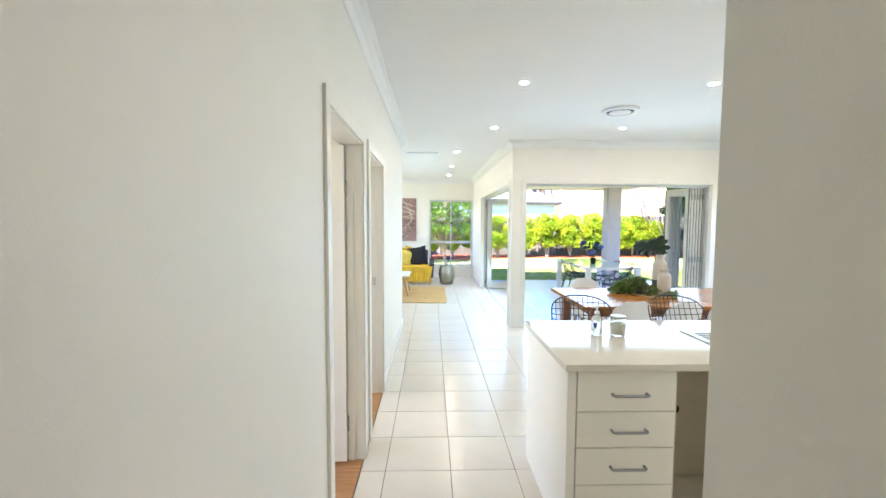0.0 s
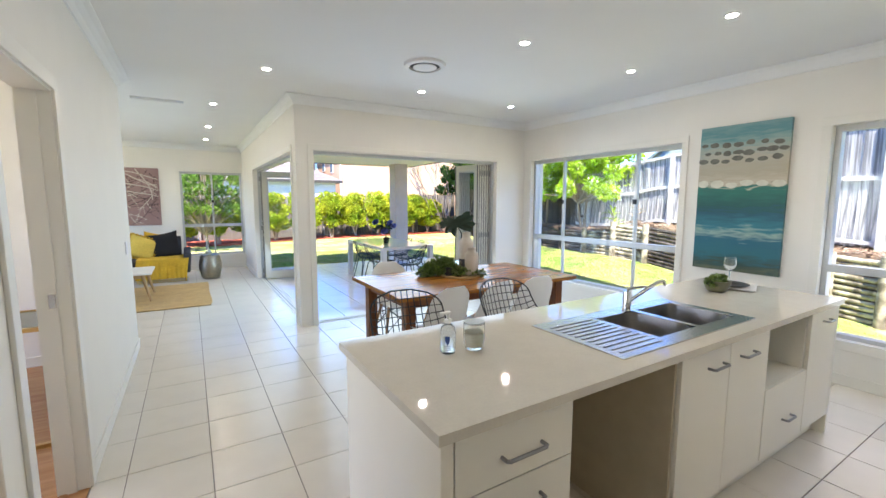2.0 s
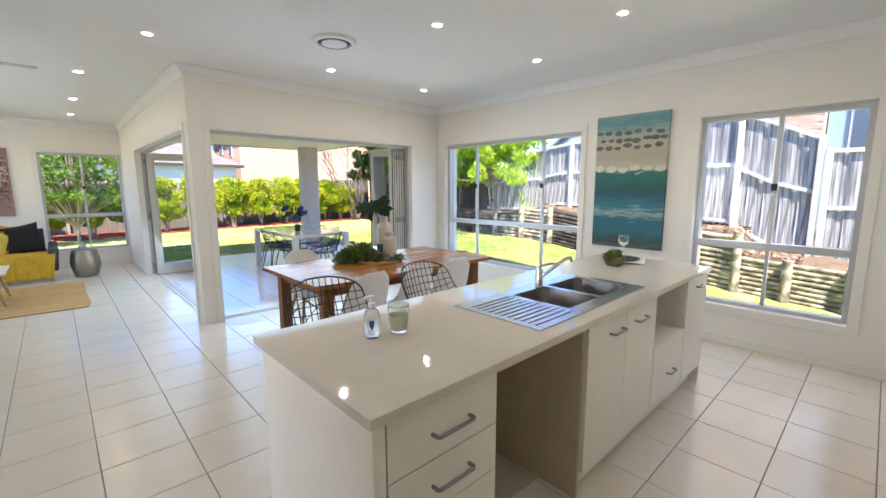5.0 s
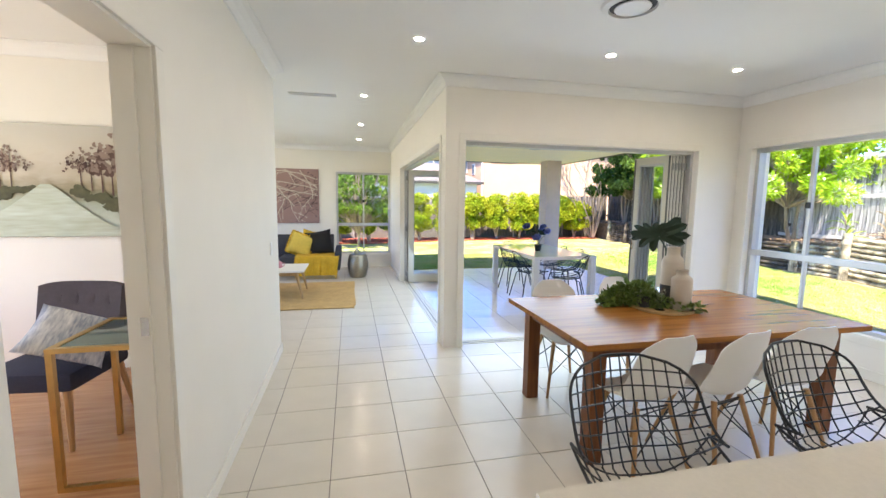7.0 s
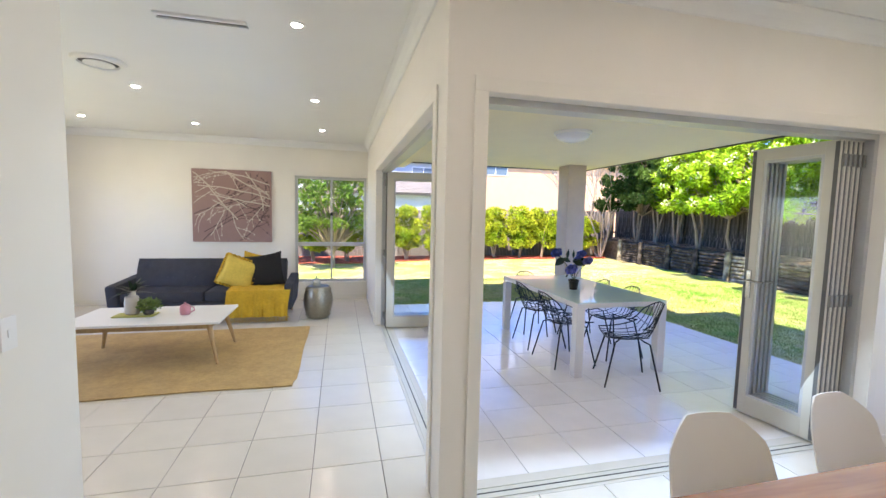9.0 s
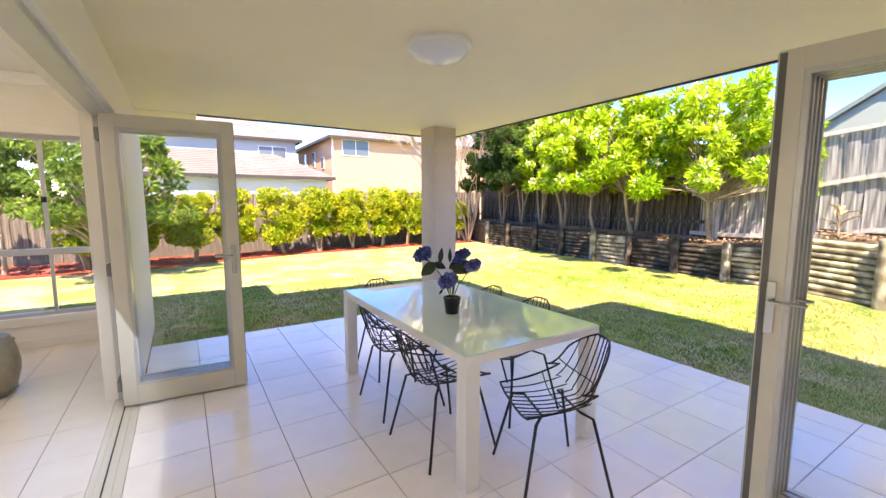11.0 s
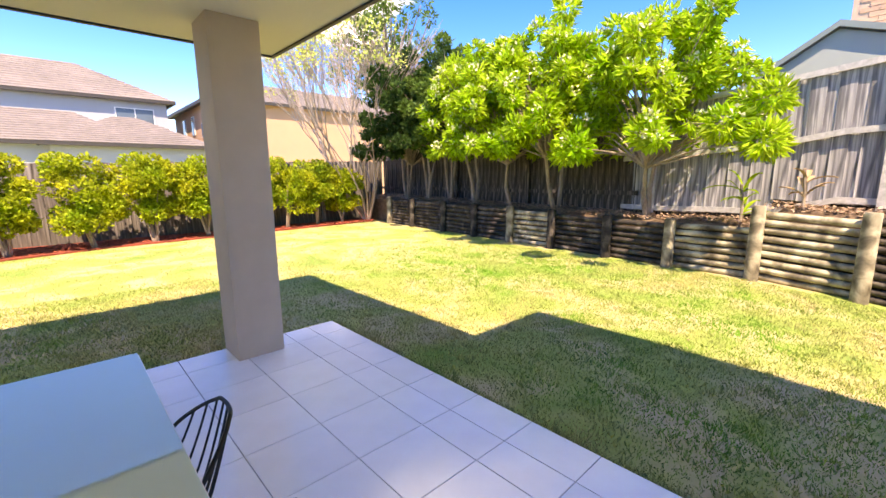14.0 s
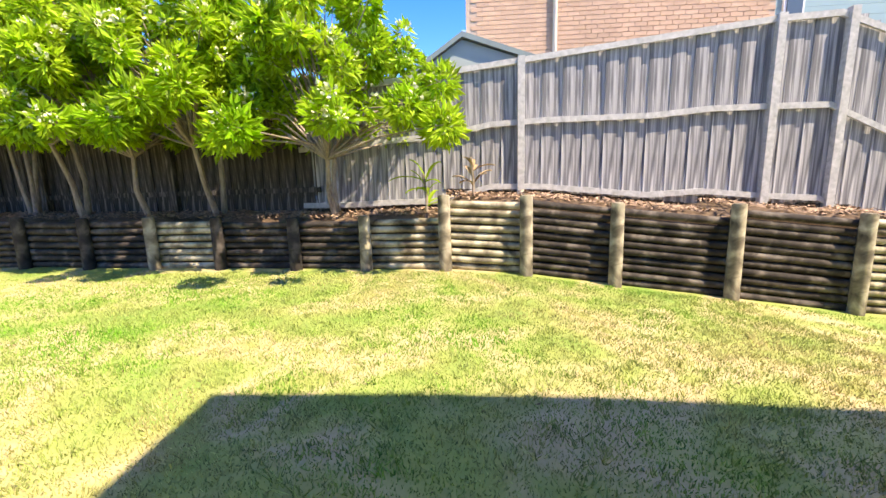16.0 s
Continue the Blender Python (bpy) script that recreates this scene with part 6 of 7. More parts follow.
bm = B()
NY = 60
cols = []
for j in range(NY + 1):
    y = 0.0 + 20.9 * j / NY
    h = bed_top(y) + 0.02 * math.sin(y * 5)
    x = wall_x_at(y)
    cols.append([bm.verts.new((x + 0.20, y, -0.3)), bm.verts.new((x + 0.20, y, h - 0.05)), bm.verts.new((x + 0.5, y, h + 0.03 * math.sin(y * 3.1))), bm.verts.new((x + 1.4, y, h + 0.06)), bm.verts.new((x + 4, y, h + 0.06))])
for a, b in zip(cols, cols[1:]):
    for i in range(4):
        bm.faces.new((a[i], a[i + 1], b[i + 1], b[i]))
setting("garden_bed", bm, LITTER, "raised bed of dry leaf litter and bark", "garden bed")
bm = B()
prism(bm, [(-6, 18.4), (1.8, 18.4), (5.2, 19.35), (8.9, 19.55), (11.9, 19.7), (12.3, 20.6), (-6, 20.6)], -0.2, -0.028)
setting("mulch_bed", bm, MULCH, "strip of red bark mulch along the fence", "mulch")
def chips(name, n, fn, size, material, label):
    pts = []
    fcs = []
    for i in range(n):
        x, y, z = fn()
        a, b = rnd.uniform(0, 6.28), rnd.uniform(-0.5, 0.5)
        s, w = size * rnd.uniform(0.5, 1.3), size * 0.35
        u = Vector((math.cos(a), math.sin(a), b)) * s
        v = Vector((-math.sin(a), math.cos(a), rnd.uniform(-0.4, 0.4))) * w
        c = Vector((x, y, z))
        k = len(pts)
        pts += [c - u, c + v, c + u, c - v]
        fcs.append((k, k + 1, k + 2, k + 3))
    me = bpy.data.meshes.new(name)
    me.from_pydata([tuple(p_) for p_ in pts], [], fcs)
    me.materials.append(material)
    return tagged(new(name, me), label, "litter", "", "stuff")


def bedpoint():
    y = rnd.uniform(3, 20)
    return wall_x_at(y) + rnd.uniform(0.22, 1.3), y, bed_top(y) + rnd.uniform(0.02, 0.08)


chips("leaf_litter", 9000, bedpoint, 0.045, mat("litter_leaf", (0.32, 0.22, 0.15), 0.9, island=0.6), "dry fallen leaves on the raised bed")
def mulchpoint():
    x = rnd.uniform(-2, 12)
    return x, rnd.uniform(18.5 + min(1.1, max(0, x - 1.8) * 0.3) , 20.4), -0.015
chips("mulch_chips", 7000, mulchpoint, 0.05, mat("red_bark_chip", (0.36, 0.08, 0.045), 0.9, island=0.5), "loose red bark chips")

# ---- fences ----
def fence(name, label, a, b, z0, z1, posts, rails, side, step=0.145, pale=PALING, railmat=None, cap=True):
    """Overlapping upright palings from a to b with posts and rails on the near side."""
    railmat = railmat or PALING
    a, b = Vector((*a, 0)), Vector((*b, 0))
    d = (b - a)
    ln = d.length
    d.normalize()
    nrm = Vector((-d.y, d.x, 0)) * side
    t = thing(name, label, "fence", None)
    ang = math.atan2(d.y, d.x)
    n = int(ln / step)
    meshes = []
    for q in range(5):
        bm = B()
        w = step * 1.18
        box(bm, -w / 2, w / 2, -0.008, 0.008, 0, 1)
        me = bpy.data.meshes.new("paling")
        bm.to_mesh(me)
        bm.free()
        me.materials.append(pale)
        meshes.append(me)
    for i in range(n):
        c = a + d * (i + 0.5) * step - nrm * (0.012 if i % 2 else 0.030)
        lo = z0(c) if callable(z0) else z0
        hi = z1(c) if callable(z1) else z1
        o = new("paling", meshes[i % 5])
        o.matrix_basis = Matrix.Translation((c.x, c.y, lo)) @ Euler((rnd.uniform(-0.006, 0.006), 0, ang + rnd.uniform(-0.03, 0.03))).to_matrix().to_4x4() @ Matrix.Diagonal((1, 1, hi - lo + rnd.uniform(-0.02, 0.02), 1))
        o.parent = t
    for s in posts:
        c = a + d * s + nrm * 0.05
        lo = z0(c) if callable(z0) else z0
        hi = z1(c) if callable(z1) else z1
        bm = box(B(), -0.05, 0.05, -0.05, 0.05, lo - 0.1, hi + 0.02, 0.004)
        bmesh.ops.transform(bm, verts=bm.verts[:], matrix=Matrix.Translation(c) @ Matrix.Rotation(ang, 4, "Z"))
        part("post", bm, railmat, t, "squared fence post")
    for f_ in rails:
        bm = B()
        k, rings = 12, []
        for i in range(k + 1):
            p_ = a + d * ln * i / k + nrm * 0.03
            lo = z0(p_) if callable(z0) else z0
            hi = z1(p_) if callable(z1) else z1
            zz = lo + (hi - lo) * f_
            rings.append([bm.verts.new((p_.x + nrm.x * o_, p_.y + nrm.y * o_, zz + h_)) for o_, h_ in ((0.02, -0.04), (0.02, 0.04), (-0.02, 0.04), (-0.02, -0.04))])
        for r0, r1 in zip(rings, rings[1:]):
            for j in range(4):
                bm.faces.new((r0[j], r0[(j + 1) % 4], r1[(j + 1) % 4], r1[j]))
        bm.faces.new(rings[0])
        bm.faces.new(rings[-1])
        part("rail", bm, railmat, t, "horizontal fence rail")
    return t


PALE_R = mixed("silver_grey_rail", (5, (3, 3, 3), [(0.25, (0.34, 0.35, 0.34)), (0.75, (0.60, 0.60, 0.59))]), 0.85, 0.2)
BLUEGREY = mixed("blue_grey_paling", (3.5, (6, 6, 0.6), [(0.3, (0.085, 0.088, 0.095)), (0.45, (0.23, 0.235, 0.25)), (0.62, (0.52, 0.52, 0.525))]), 0.9, 0.3)
# darkened paling: the shade under the garden trees is put into this colour
SHADEPAL = mixed("shade_darkened_paling", (4, (6, 6, 0.7), [(0.25, (0.02, 0.017, 0.015)), (0.5, (0.075, 0.062, 0.052)), (0.74, (0.27, 0.24, 0.21))]), 0.95, 0.4)
def fence_top(c):
    """Highest near the kitchen, then raking down to a lower run."""
    if c.y > 5.17:
        return 2.78 + (8.49 - c.y) * 0.096
    if c.y > 4.33:
        return 3.12 - (c.y - 4.33) * 0.03
    return 2.42 + (c.y - 2.97) * 0.51 if c.y > 2.97 else 2.22


fence("fence_east", "tall blue-grey weathered paling fence above the raised bed", (11.90, 2.97), (12.40, 11.9), lambda c: bed_top(c.y) + 0.10, fence_top, [0.03, 1.37, 2.21, 5.53, 8.4], (0.03, 0.53, 0.985), 1, pale=BLUEGREY, railmat=PALE_R)
fe = bpy.data.objects["fence_east"]
# dark boards added to stand for the dark gap below the palings
for k in range(9):
    ya, yb = 2.97 + k * 0.992, 2.97 + (k + 1) * 0.992
    xa = 11.90 + (ya - 2.97) * 0.056
    z = bed_top((ya + yb) / 2)
    bm = prism(B(), [(xa + 0.045, ya), (xa + 0.055 + 0.056, yb), (xa + 0.085 + 0.056, yb), (xa + 0.075, ya)], z - 0.25, z + 0.16)
    part("plinth_board", bm, SHADEPAL, fe, "added dark board filling the dark gap under the palings")
fence("fence_kitchen", "lower silver-grey weathered paling fence below the step", (11.75, -1.5), (11.90, 2.93), -0.5, 2.20, [0.9, 2.7, 4.37], (0.2, 0.585, 0.985), 1, pale=BLUEGREY, railmat=PALE_R)
fence("fence_garden", "weathered paling fence behind the trees, their shade put into its colour", (12.38, 11.6), (13.3, 21.0), 0.70, lambda c: 2.3 - (c.y - 11.9) * 0.03, [2.6, 5.2, 7.8], (0.2, 0.92), 1, pale=SHADEPAL, railmat=SHADEPAL)
# weathered grey-brown, darkened for the shadows that fall on this fence
FENCEN = mixed("brown_grey_shadowed_paling", (3, (5, 5, 0.5), [(0.3, (0.05, 0.043, 0.037)), (0.5, (0.15, 0.13, 0.115)), (0.72, (0.36, 0.33, 0.30))]), 0.9, 0.4)
fence("fence_north", "grey weathered paling fence behind the hedge, shadows mixed into its colour", (-9, 20.2), (13.3, 20.9), -0.1, lambda c: 1.62 + (c.x) * 0.02, [3, 5.4, 7.8, 10.2, 12.6, 15, 17.4, 19.8], (), -1, pale=FENCEN)

# ---- plants ----
def leaf_mat(name, c1, c2, rough=0.55):
    m = mat(name, c1, rough, color2=c2, scale=1.6, island=0.45, spec=0.25)
    n, l = m.node_tree.nodes, m.node_tree.links
    b = n["Principled BSDF"]
    src = b.inputs["Base Color"].links[0].from_socket
    tr = n.new("ShaderNodeBsdfTranslucent")
    l.new(src, tr.inputs[0])
    mx = n.new("ShaderNodeMixShader")
    mx.inputs[0].default_value = 0.5
    l.new(b.outputs[0], mx.inputs[1])
    l.new(tr.outputs[0], mx.inputs[2])
    l.new(mx.outputs[0], n["Material Output"].inputs[0])
    return m


LIME = leaf_mat("lime_leaf", (0.22, 0.44, 0.015), (0.56, 0.70, 0.06))
HEDGE = leaf_mat("hedge_leaf", (0.16, 0.33, 0.02), (0.66, 0.60, 0.05))
DARKG = leaf_mat("dark_leaf", (0.03, 0.07, 0.02), (0.07, 0.14, 0.03))
MIDG = leaf_mat("mid_leaf", (0.07, 0.15, 0.03), (0.16, 0.26, 0.05))


def tree(name, label, x, y, z, h, spread, material, seed, stems=1, n=7000, size=0.13, clump=14, trunk=0.05, low=0.35, bark=None, flowers=False, lean=(0, 0), top=1.0, aspect=0.32, puff=(0.10, 0.24), hang=0.0):
    r = random.Random(seed)
    t = thing(name, label, "tree", pose(x, y, z))
    tb = B()
    lb = B()
    cs, rs = [], []
    ends = []
    for s in range(stems):
        a = 6.28 * s / stems + r.uniform(-0.5, 0.5)
        fork = Vector((math.cos(a) * spread * 0.16 * (stems > 1) + lean[0] * 0.4, math.sin(a) * spread * 0.16 * (stems > 1) + lean[1] * 0.4, h * low * r.uniform(0.9, 1.2)))
        base = Vector((math.cos(a) * 0.05 * (stems > 1), math.sin(a) * 0.05 * (stems > 1), -0.1))
        mid = (base + fork) / 2 + Vector((r.uniform(-0.06, 0.06), r.uniform(-0.06, 0.06), 0))
        tube(tb, [base, mid, fork], trunk, 8, rads=[trunk * 1.15, trunk * 0.9, trunk * 0.7])
        for q in range(max(3, round(clump / stems))):
            b_ = r.uniform(0, 6.28)
            rr = spread * math.sqrt(r.uniform(0.03, 1.0)) * r.uniform(0.75, 1.15)
            zz = h * (low + 0.12 + (1 - low - 0.2) * r.uniform(0, 1) * (1 - 0.35 * rr / spread) * top)
            zz -= hang * spread * (rr / spread) ** 2 * r.uniform(0, 1)
            zz = max(zz, h * 0.30)
            e = Vector((math.cos(b_) * rr + lean[0], math.sin(b_) * rr + lean[1], zz))
            m_ = fork.lerp(e, 0.5) + Vector((0, 0, 0.10 * h * r.uniform(0, 1)))
            tube(lb, [fork, m_, e], trunk * 0.4, 5, rads=[trunk * 0.5, trunk * 0.28, trunk * 0.1])
            cs.append(tuple(e))
            rs.append(spread * r.uniform(*puff))
    part("trunk", tb, bark or BARK, t, smooth=True)
    tagged(part("branch", lb, bark or BARK, t, smooth=True), kind="stuff")
    leaves("crown", cs, rs, n, size, material, t, seed, aspect=aspect)
    if flowers:
        top_ = [Vector(c) + Vector((r.uniform(-1, 1), r.uniform(-1, 1), r.uniform(0.2, 1))).normalized() * q * 1.05 for c, q in zip(cs, rs) for _ in range(2)]
        leaves("blossom", [tuple(c) for c in top_], [0.075] * len(top_), len(top_) * 20, 0.045, FLOW, t, seed + 9, "cream blossom", 0.6)
    return t


FLOW = mat("pale_blossom", (0.74, 0.74, 0.46), 0.8, island=0.2)


def bed_z(y):
    return bed_top(y) + 0.02


for i, (y, dx, h, sp, n, lean) in enumerate(((11.25, 0.62, 3.75, 1.55, 18000, (-0.3, -0.25)), (13.15, 0.60, 4.3, 1.35, 17000, (-0.4, 0.0)), (14.35, 0.55, 4.1, 1.15, 13000, (-0.3, 0.1)), (15.6, 0.6, 4.3, 1.2, 13000, (-0.2, 0.1)))):
    tree("tree", "leafy lime-green garden tree with pale blossom on the raised bed", wall_x_at(y) + dx, y, bed_z(y), h, sp, LIME, 20 + i, stems=2 if i != 2 else 1, n=int(n * 0.95), size=0.15, clump=92, trunk=0.045, low=0.24, hang=0.9, flowers=True, aspect=0.17, lean=lean, puff=(0.06, 0.17))
for i, (y, dx, h, sp) in enumerate(((16.7, 0.7, 4.7, 1.35), (17.7, 0.7, 5.1, 1.5), (18.7, 0.6, 4.5, 1.3))):
    tree("tree", "dark green multi-stemmed garden tree", wall_x_at(y) + dx, y, bed_z(y), h, sp, DARKG if i else MIDG, 40 + i, stems=3, n=15000, size=0.11, clump=100, puff=(0.06, 0.15), hang=0.9, trunk=0.035, low=0.24)
tree("tree", "large dark green tree rising over the fence", 15.6, 23.5, -0.1, 9.6, 3.0, MIDG, 51, n=9000, size=0.16, clump=60, trunk=0.16, low=0.4, aspect=0.2, puff=(0.06, 0.16))
# shrubs of the hedge
for i, (x, y, w, h) in enumerate(((0.7, 18.7, 0.75, 1.7), (1.75, 18.85, 0.75, 1.7), (2.75, 19.1, 0.75, 1.75), (3.75, 19.3, 0.75, 1.85), (5.0, 19.5, 0.9, 1.95), (6.05, 19.6, 0.9, 1.95), (7.15, 19.7, 0.9, 1.95), (8.2, 19.8, 0.9, 2.0), (9.2, 19.9, 0.95, 2.0), (10.15, 20.0, 0.95, 1.95), (11.0, 20.05, 0.9, 1.85))):
    t = thing("hedge_shrub", "yellow-green clipped hedge shrub on red mulch", "shrub", pose(x, y, -0.04), "hedge shrubs")
    r = random.Random(60 + i)
    tb = B()
    for q in range(3):
        a = r.uniform(0, 6.28)
        tube(tb, [(0.03 * q, 0, -0.05), (math.cos(a) * w * 0.15, math.sin(a) * w * 0.15, h * 0.3), (math.cos(a) * w * 0.3, math.sin(a) * w * 0.3, h * 0.6)], 0.018, 5, rads=[0.032, 0.024, 0.012])
    tagged(part("stem", tb, BARK, t, smooth=True), kind="stuff")
    cs = []
    for q in range(34):
        u = r.uniform(0.28, 0.92)
        k = 0.22 + 0.38 * math.sin(math.pi * min(1.0, (u - 0.15) / 0.85))
        cs.append((r.uniform(-1, 1) * k * w, r.uniform(-0.8, 0.8) * k * w, h * u))
    leaves("crown", cs, [w * r.uniform(0.14, 0.30) for _ in cs], 8500, 0.075, HEDGE, t, 70 + i)
tree("tree", "young dark green tree beside the house corner", 1.35, 17.4, -0.05, 4.3, 1.35, leaf_mat("soft_green_leaf", (0.09, 0.20, 0.03), (0.28, 0.40, 0.07)), 81, n=9500, size=0.13, clump=100, trunk=0.05, low=0.10, aspect=0.22, puff=(0.05, 0.14), hang=0.5)
tree("tree", "young green tree against the fence", -0.6, 18.8, -0.05, 3.4, 1.1, MIDG, 82, n=5000, size=0.13, clump=14, trunk=0.045, low=0.35)
# bare branching shrub in the far corner
t = thing("bare_tree", "bare pale-barked spreading tree with sparse new leaves", "tree", pose(11.9, 20.0, -0.05))
tb = B()
r = random.Random(90)
ends = []


def twig(p, d, ln, rad, depth):
    q = p + d * ln
    m_ = (p + q) / 2 + Vector((r.uniform(-1, 1), r.uniform(-1, 1), 0)) * ln * 0.06
    tube(tb, [p, m_, q], rad, 5, rads=[rad, rad * 0.85, rad * 0.65])
    if depth == 0:
        ends.append(tuple(q))
        return
    for _ in range(3 if depth > 1 else 3):
        nd = (d + Vector((r.uniform(-1, 1), r.uniform(-1, 1), r.uniform(-0.1, 0.5))) * 0.42).normalized()
        twig(q, nd, ln * r.uniform(0.62, 0.85), rad * 0.62, depth - 1)


for k in range(11):
    a = 6.28 * k / 11
    twig(Vector((math.cos(a) * 0.08, math.sin(a) * 0.08, 0)), Vector((math.cos(a) * 0.42 - 0.28, math.sin(a) * 0.35 - 0.1, 1)).normalized(), 1.9, 0.034, 4)
tagged(part("branch", tb, mat("pinkish_bark", (0.50, 0.42, 0.37), 0.9, color2=(0.28, 0.22, 0.20), scale=15, bump=0.3), t), kind="stuff")
leaves("crown", [e for e in ends if e[0] < -0.3], [0.12] * len([e for e in ends if e[0] < -0.3]), 2600, 0.08, leaf_mat("new_leaf", (0.50, 0.62, 0.12), (0.72, 0.75, 0.25)), t, 91)


def strap_plant(x, y, z, n, ln, material, label, seed):
    t = thing("strap_leaf_plant", label, "plant", pose(x, y, z))
    r = random.Random(seed)
    tube(st := B(), [(0, 0, -0.05), (0.02, 0, 0.25), (-0.02, 0.03, 0.55)], 0.02, 6)
    part("stem", st, BARK, t)
    for i in range(n):
        a, el = r.uniform(0, 6.28), r.uniform(0.3, 1.2)
        s = ln * r.uniform(0.6, 1.1)
        base = Vector((0, 0, r.uniform(0.05, 0.5)))
        d = Vector((math.cos(a) * math.cos(el), math.sin(a) * math.cos(el), math.sin(el)))
        sd_ = Vector((-math.sin(a), math.cos(a), 0)) * 0.035
        def f(u, v, base=base, d=d, s=s, sd_=sd_):
            p_ = base + d * s * u - Vector((0, 0, 0.45 * s * u * u))
            return p_ + sd_ * (v - 0.5) * 2 * math.sin(math.pi * min(1, u * 0.9 + 0.1)) + Vector((0, 0, abs(v - 0.5) * 0.03))
        part("leaf", grid(B(), f, 6, 2), material, t)


strap_plant(wall_x_at(9.75) + 0.35, 9.85, 0.66, 13, 0.6, LIME, "yellow-green strap-leaved plant on the raised bed", 5)
strap_plant(wall_x_at(9.1) + 0.45, 9.2, 0.87, 9, 0.45, mat("dried_leaf_straw", (0.50, 0.36, 0.20), 0.8, var=0.3), "half-dried straw-coloured plant on the raised bed", 6)

# ---- neighbours ----
ROOFT = mat("terracotta_grey_roof_tiles", (0.205, 0.178, 0.165), 0.85, var=0.3, scale=4, bump=0.3, bscale=3, island=0.12)
WALLA = mat("pale_grey_render", (0.38, 0.41, 0.44), 0.85, var=0.08, scale=1)
WALLB = mat("peach_render", (0.50, 0.31, 0.20), 0.85, var=0.08, scale=1)
WALLC = mat("buff_render", (0.55, 0.42, 0.28), 0.85, var=0.08, scale=1)
WIN = mat("dark_window_glass", (0.10, 0.14, 0.18), 0.08, var=0.2, scale=0.5)


def hip_roof(bm, x0, x1, y0, y1, z, rise, rows=14):
    """A hipped roof in overlapping courses of tiles."""
    w, d = x1 - x0, y1 - y0
    half = min(w, d) / 2
    dv = None
    for i in range(rows):
        a, b = i / rows, (i + 1) / rows
        p0, p1 = half * a, min(half * b, half * 0.9999)
        za, zb = z + rise * a + 0.05, z + rise * b
        lo = [(x0 + p0, y0 + p0), (x1 - p0, y0 + p0), (x1 - p0, y1 - p0), (x0 + p0, y1 - p0)]
        hi = [(x0 + p1, y0 + p1), (x1 - p1, y0 + p1), (x1 - p1, y1 - p1), (x0 + p1, y1 - p1)]
        lv = [bm.verts.new((*q, za)) for q in lo]
        hv = [bm.verts.new((*q, zb)) for q in hi]
        dv = dv or [bm.verts.new((*q, za - 0.05)) for q in lo]
        for j in range(4):
            bm.faces.new((lv[j], lv[(j + 1) % 4], hv[(j + 1) % 4], hv[j]))
            bm.faces.new((dv[j], dv[(j + 1) % 4], lv[(j + 1) % 4], lv[j]))
        dv = hv
    return bm


def house(label, blocks, wins, wallmat, seed):
    t = thing("house", label, "house", None)
    for x0, x1, y0, y1, z0, z1, rise in blocks:
        part("wall", box(B(), x0 + 0.5, x1 - 0.5, y0 + 0.5, y1 - 0.5, z0, z1), wallmat, t)
        part("roof", hip_roof(B(), x0, x1, y0, y1, z1, rise), ROOFT, t, "hipped roof of brown-grey tiles")
        e = B()
        box(e, x0, x1, y0, y0 + 0.12, z1 - 0.18, z1 + 0.02)
        box(e, x0, x1, y1 - 0.12, y1, z1 - 0.18, z1 + 0.02)
        box(e, x0, x0 + 0.12, y0 + 0.12, y1 - 0.12, z1 - 0.18, z1 + 0.02)
        box(e, x1 - 0.12, x1, y0 + 0.12, y1 - 0.12, z1 - 0.18, z1 + 0.02)
        box(e, x0 + 0.12, x1 - 0.12, y0 + 0.12, y1 - 0.12, z1 - 0.06, z1 - 0.02)
        part("gutter", e, FASCIA, t, "dark gutter and eaves")
    for x0, x1, z0, z1, y in wins:
        w = part("window", box(B(), x0, x1, y - 0.06, y + 0.05, z0, z1), WHITEMETAL, t, "white window frame")
        k = max(1, round((x1 - x0) / 1.0))
        for i in range(k):
            a = x0 + 0.06 + i * (x1 - x0 - 0.06) / k
            b = x0 + (i + 1) * (x1 - x0 - 0.06) / k
            part("pane", box(B(), a, b, y - 0.075, y - 0.058, z0 + 0.06, z1 - 0.06), WIN, w, "dark reflective pane")
    return t


house("two-storey pale grey house with hipped brown-grey tiled roofs", [(-4.5, 11.7, 44, 54, -0.3, 6.7, 2.75), (-1.5, 9.0, 38.0, 44.3, -0.3, 3.3, 1.9), (4.2, 12.3, 37.2, 44.3, -0.3, 3.25, 1.8)],
      [(8.2, 10.4, 4.6, 6.1, 44.5), (-3.6, 1.6, 4.5, 6.3, 44.5)], WALLA, 1)
house("two-storey peach rendered house with a tiled roof", [(12.6, 34.0, 39.6, 52.4, -0.3, 6.65, 2.4)],
      [(13.8, 16.1, 5.2, 6.5, 40.1)], WALLB, 2)
peach = bpy.data.objects["house.001"]
for y, z0, z1 in ((42.6, 4.3, 5.3), (45.4, 4.6, 6.0), (48.2, 4.6, 6.0)):
    w = part("window", box(B(), 13.04, 13.12, y, y + 0.8, z0, z1), WHITEMETAL, peach, "white window frame")
    part("pane", box(B(), 13.02, 13.036, y + 0.06, y + 0.74, z0 + 0.06, z1 - 0.06), WIN, w, "dark reflective pane")
part("downpipe", rod(B(), (13.0, 40.0, 0), (13.0, 40.0, 6.5), 0.06), WHITEMETAL, peach, "white downpipe")
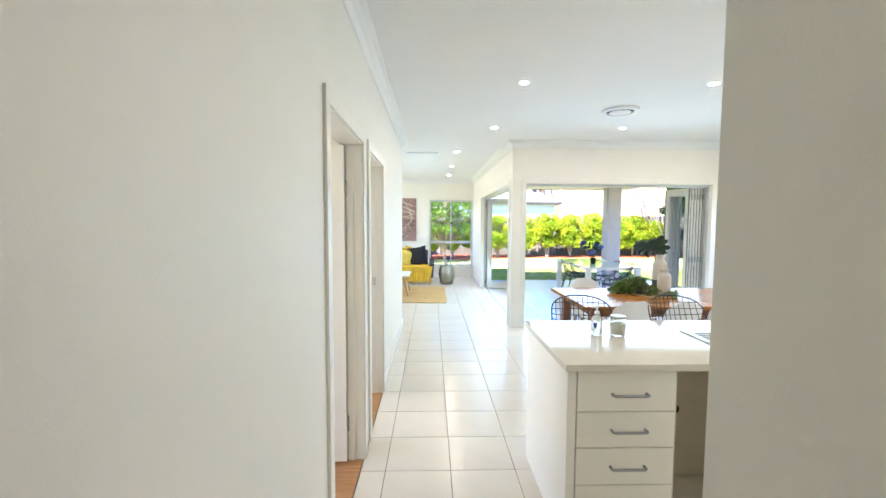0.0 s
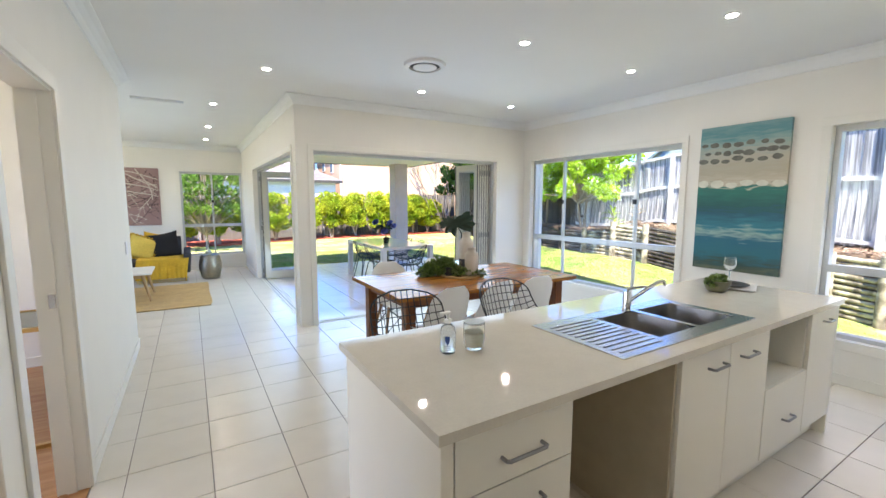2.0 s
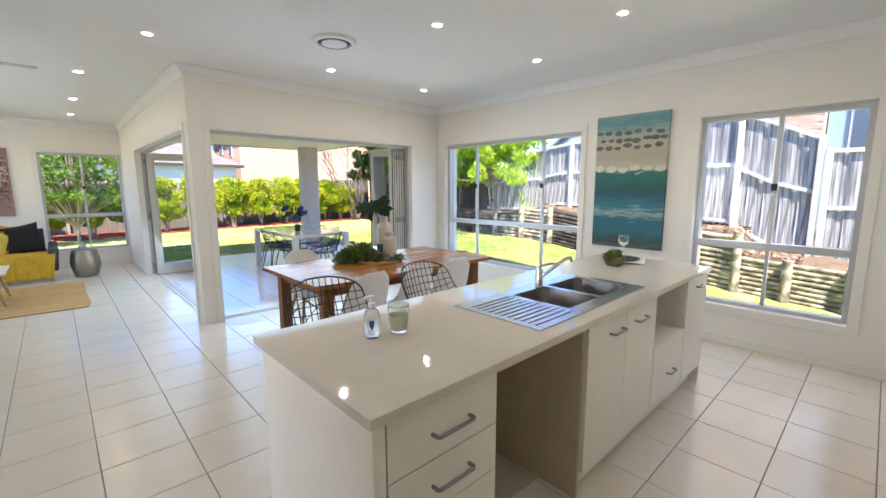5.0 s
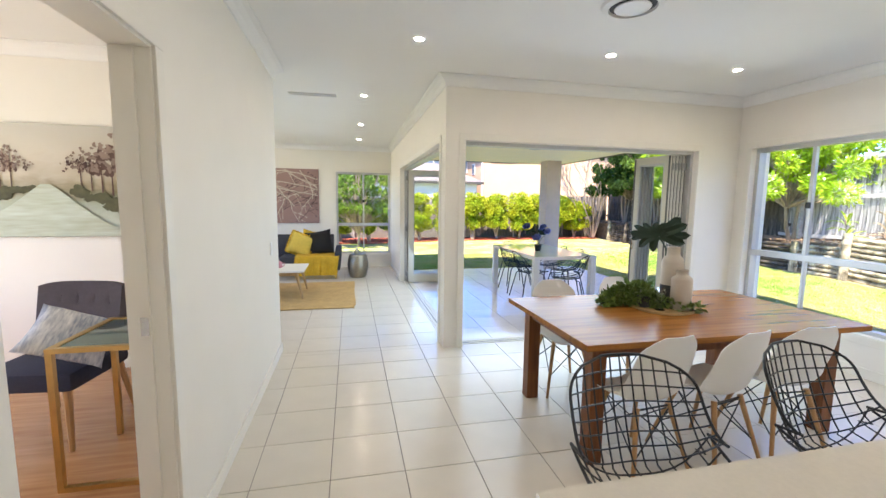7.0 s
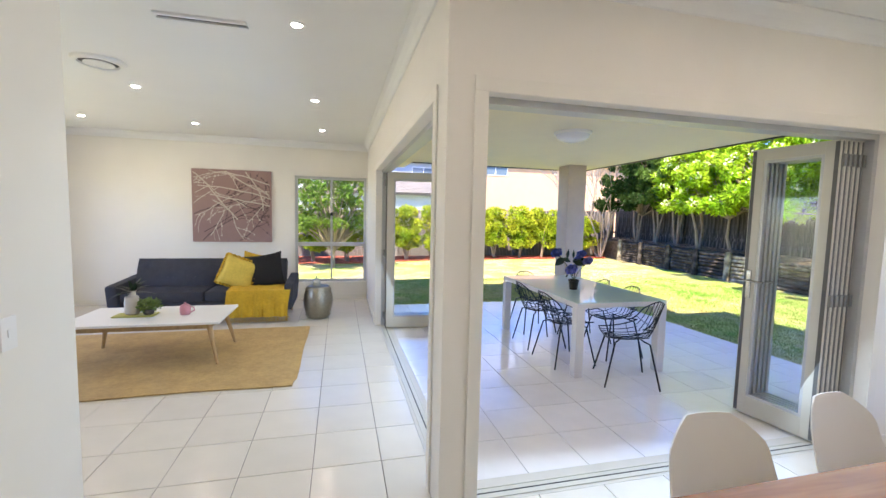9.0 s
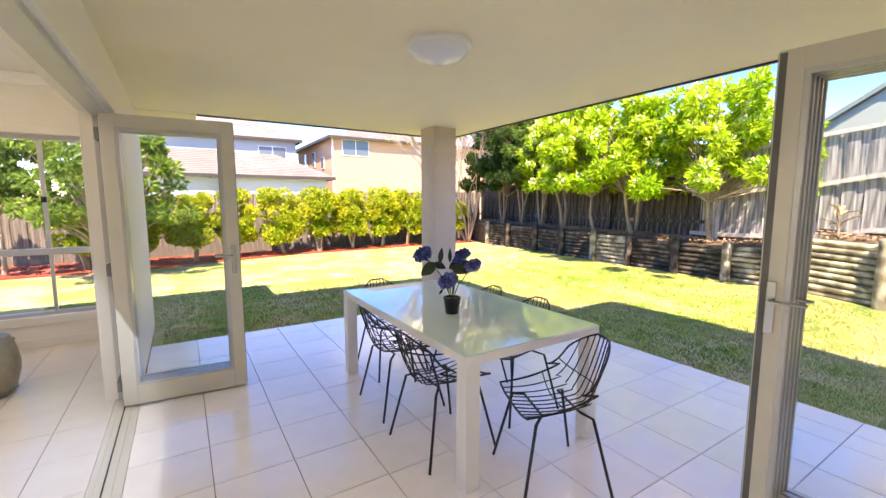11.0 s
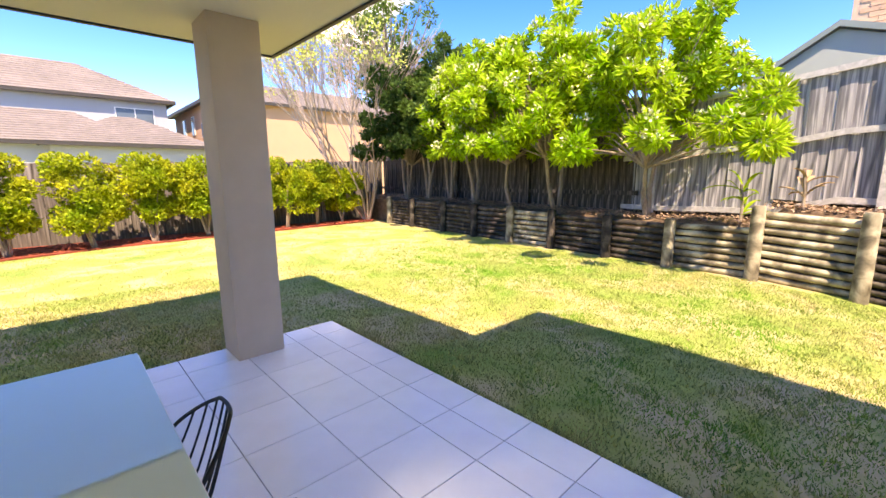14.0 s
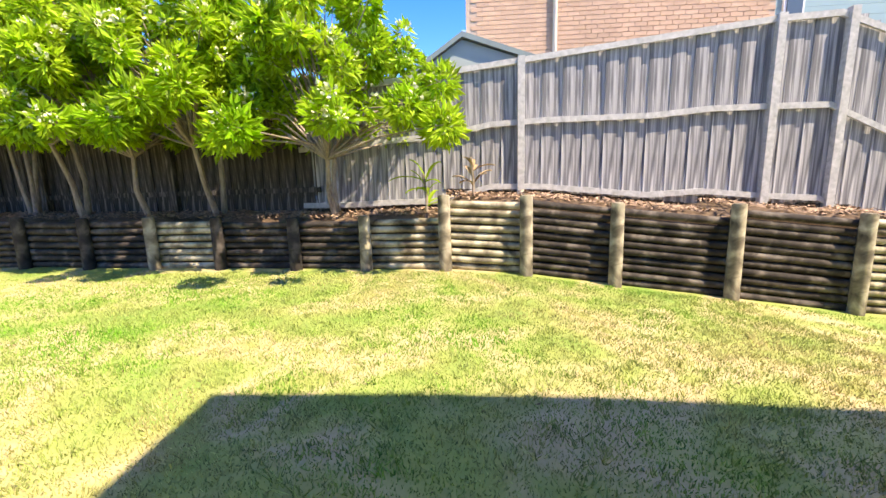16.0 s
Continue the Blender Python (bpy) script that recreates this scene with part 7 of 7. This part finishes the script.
# shed and brick house over the east fence
METALR = mat("grey_green_metal_roof", (0.22, 0.28, 0.27), 0.45, var=0.1, scale=2)
t = thing("garden_shed", "grey-green metal-clad gabled outbuilding over the fence", "shed", None)
y0, y1, ap, za, ze, zn = 6.6, 10.9, 9.35, 3.76, 2.80, 2.75
bm = B()
for ya, yb, zl in ((y0, ap, ze), (y1, ap, zn)):
    q = [(14.4, ya, zl), (14.4, yb, za), (14.98, yb, za), (14.98, ya, zl)]
    lo = [bm.verts.new(v) for v in q]
    hi = [bm.verts.new((x, y, z + 0.10)) for x, y, z in q]
    bm.faces.new(lo)
    bm.faces.new(hi)
    for i in range(4):
        bm.faces.new((lo[i], lo[(i + 1) % 4], hi[(i + 1) % 4], hi[i]))
part("roof", bm, METALR, t)
bm = B()
fr = [bm.verts.new((14.5, y, z)) for y, z in ((y0 + 0.2, -0.2), (y1 - 0.2, -0.2), (y1 - 0.2, zn + 0.10), (ap, za - 0.02), (y0 + 0.2, ze + 0.04))]
bk = [bm.verts.new((14.9, v.co.y, v.co.z)) for v in fr]
bm.faces.new(fr)
bm.faces.new(bk)
for i in range(5):
    bm.faces.new((fr[i], fr[(i + 1) % 5], bk[(i + 1) % 5], bk[i]))
part("gable_wall", bm, mat("pale_grey_green_cladding", (0.36, 0.42, 0.39), 0.6, var=0.08, scale=2), t, "pale grey-green gable cladding")

MORT = mat("pale_mortar", (0.56, 0.42, 0.32), 0.95, var=0.1)
t = thing("brick_house", "salmon brick two-storey house beyond the east fence", "house", None)
part("wall", box(B(), 15.0, 22, 3.3, 9.27, -0.3, 9.0), MORT, t, "pale mortar wall body")
bb = {}
bm = B()
for row in range(60):
    z = 2.4 + row * 0.086
    for c in range(25):
        y = 3.3 + c * 0.24 + (0.12 if row % 2 else 0)
        if y + 0.228 < 9.27:
            box(bm, 14.988, 15.0, y, y + 0.228, z, z + 0.074)
tagged(part("brickwork", bm, mat("salmon_brick_face", (0.60, 0.40, 0.28), 0.9, var=0.15, scale=3, island=0.10, bump=0.2), t, "salmon face brickwork"), kind="stuff")
part("downpipe", rod(B(), (14.94, 7.5, 0), (14.94, 7.5, 9), 0.045), mat("cream_pipe", (0.6, 0.55, 0.45), 0.5, var=0.05), t, "cream painted downpipe")

t = thing("clad_house", "pale teal clad house with a dark window beyond the kitchen fence", "house", None)
CLAD = mat("pale_teal_cladding", (0.27, 0.40, 0.43), 0.7, var=0.08, scale=2)
for k in range(26):
    part("board", box(B(), 15.5, 15.56 + 0.004 * (k % 2), -6.0, 3.27, 0.3 + 0.2 * k, 0.496 + 0.2 * k), CLAD, t)
part("wall", box(B(), 15.57, 21, -6.0, 3.25, -0.3, 5.6), CLAD, t)
w = part("window", box(B(), 15.44, 15.50, 2.45, 2.85, 1.2, 5.0), WHITEMETAL, t, "pale window frame")
part("pane", box(B(), 15.42, 15.438, 2.50, 2.80, 1.3, 4.9), WIN, w, "dark reflective pane")

# ---- floor tiles last ----
tiles("tile", XH + 0.004, XE - 0.01, -1.2, YB + 0.05, 0.405, 0.402, 0.96, 2.72, 0.0, TILE, lambda x, y: 0.4 < x < 3.2 and 2.9 < y < 7.1 or x > 3 and 2 < y < 3, bpy.data.objects["floor"])
tiles("tile", -2.6, XC + 0.05, YB + 0.05, 12.56, 0.405, 0.402, 0.96, 2.72, 0.0, TILE, lambda x, y: x > 0.2 and y < 10.4, bpy.data.objects["floor"])
tiles("paving_tile", 2.21, 6.08, 7.24, 11.97, 0.407, 0.407, 2.61, 10.07, -0.002, PTILE, lambda x, y: True, bpy.data.objects["patio"])
tiles("edge_tile", 6.084, 6.33, 7.24, 11.97, 5, 0.407, 6.08, 10.07, -0.002, PTILE, lambda x, y: True, bpy.data.objects["patio"])
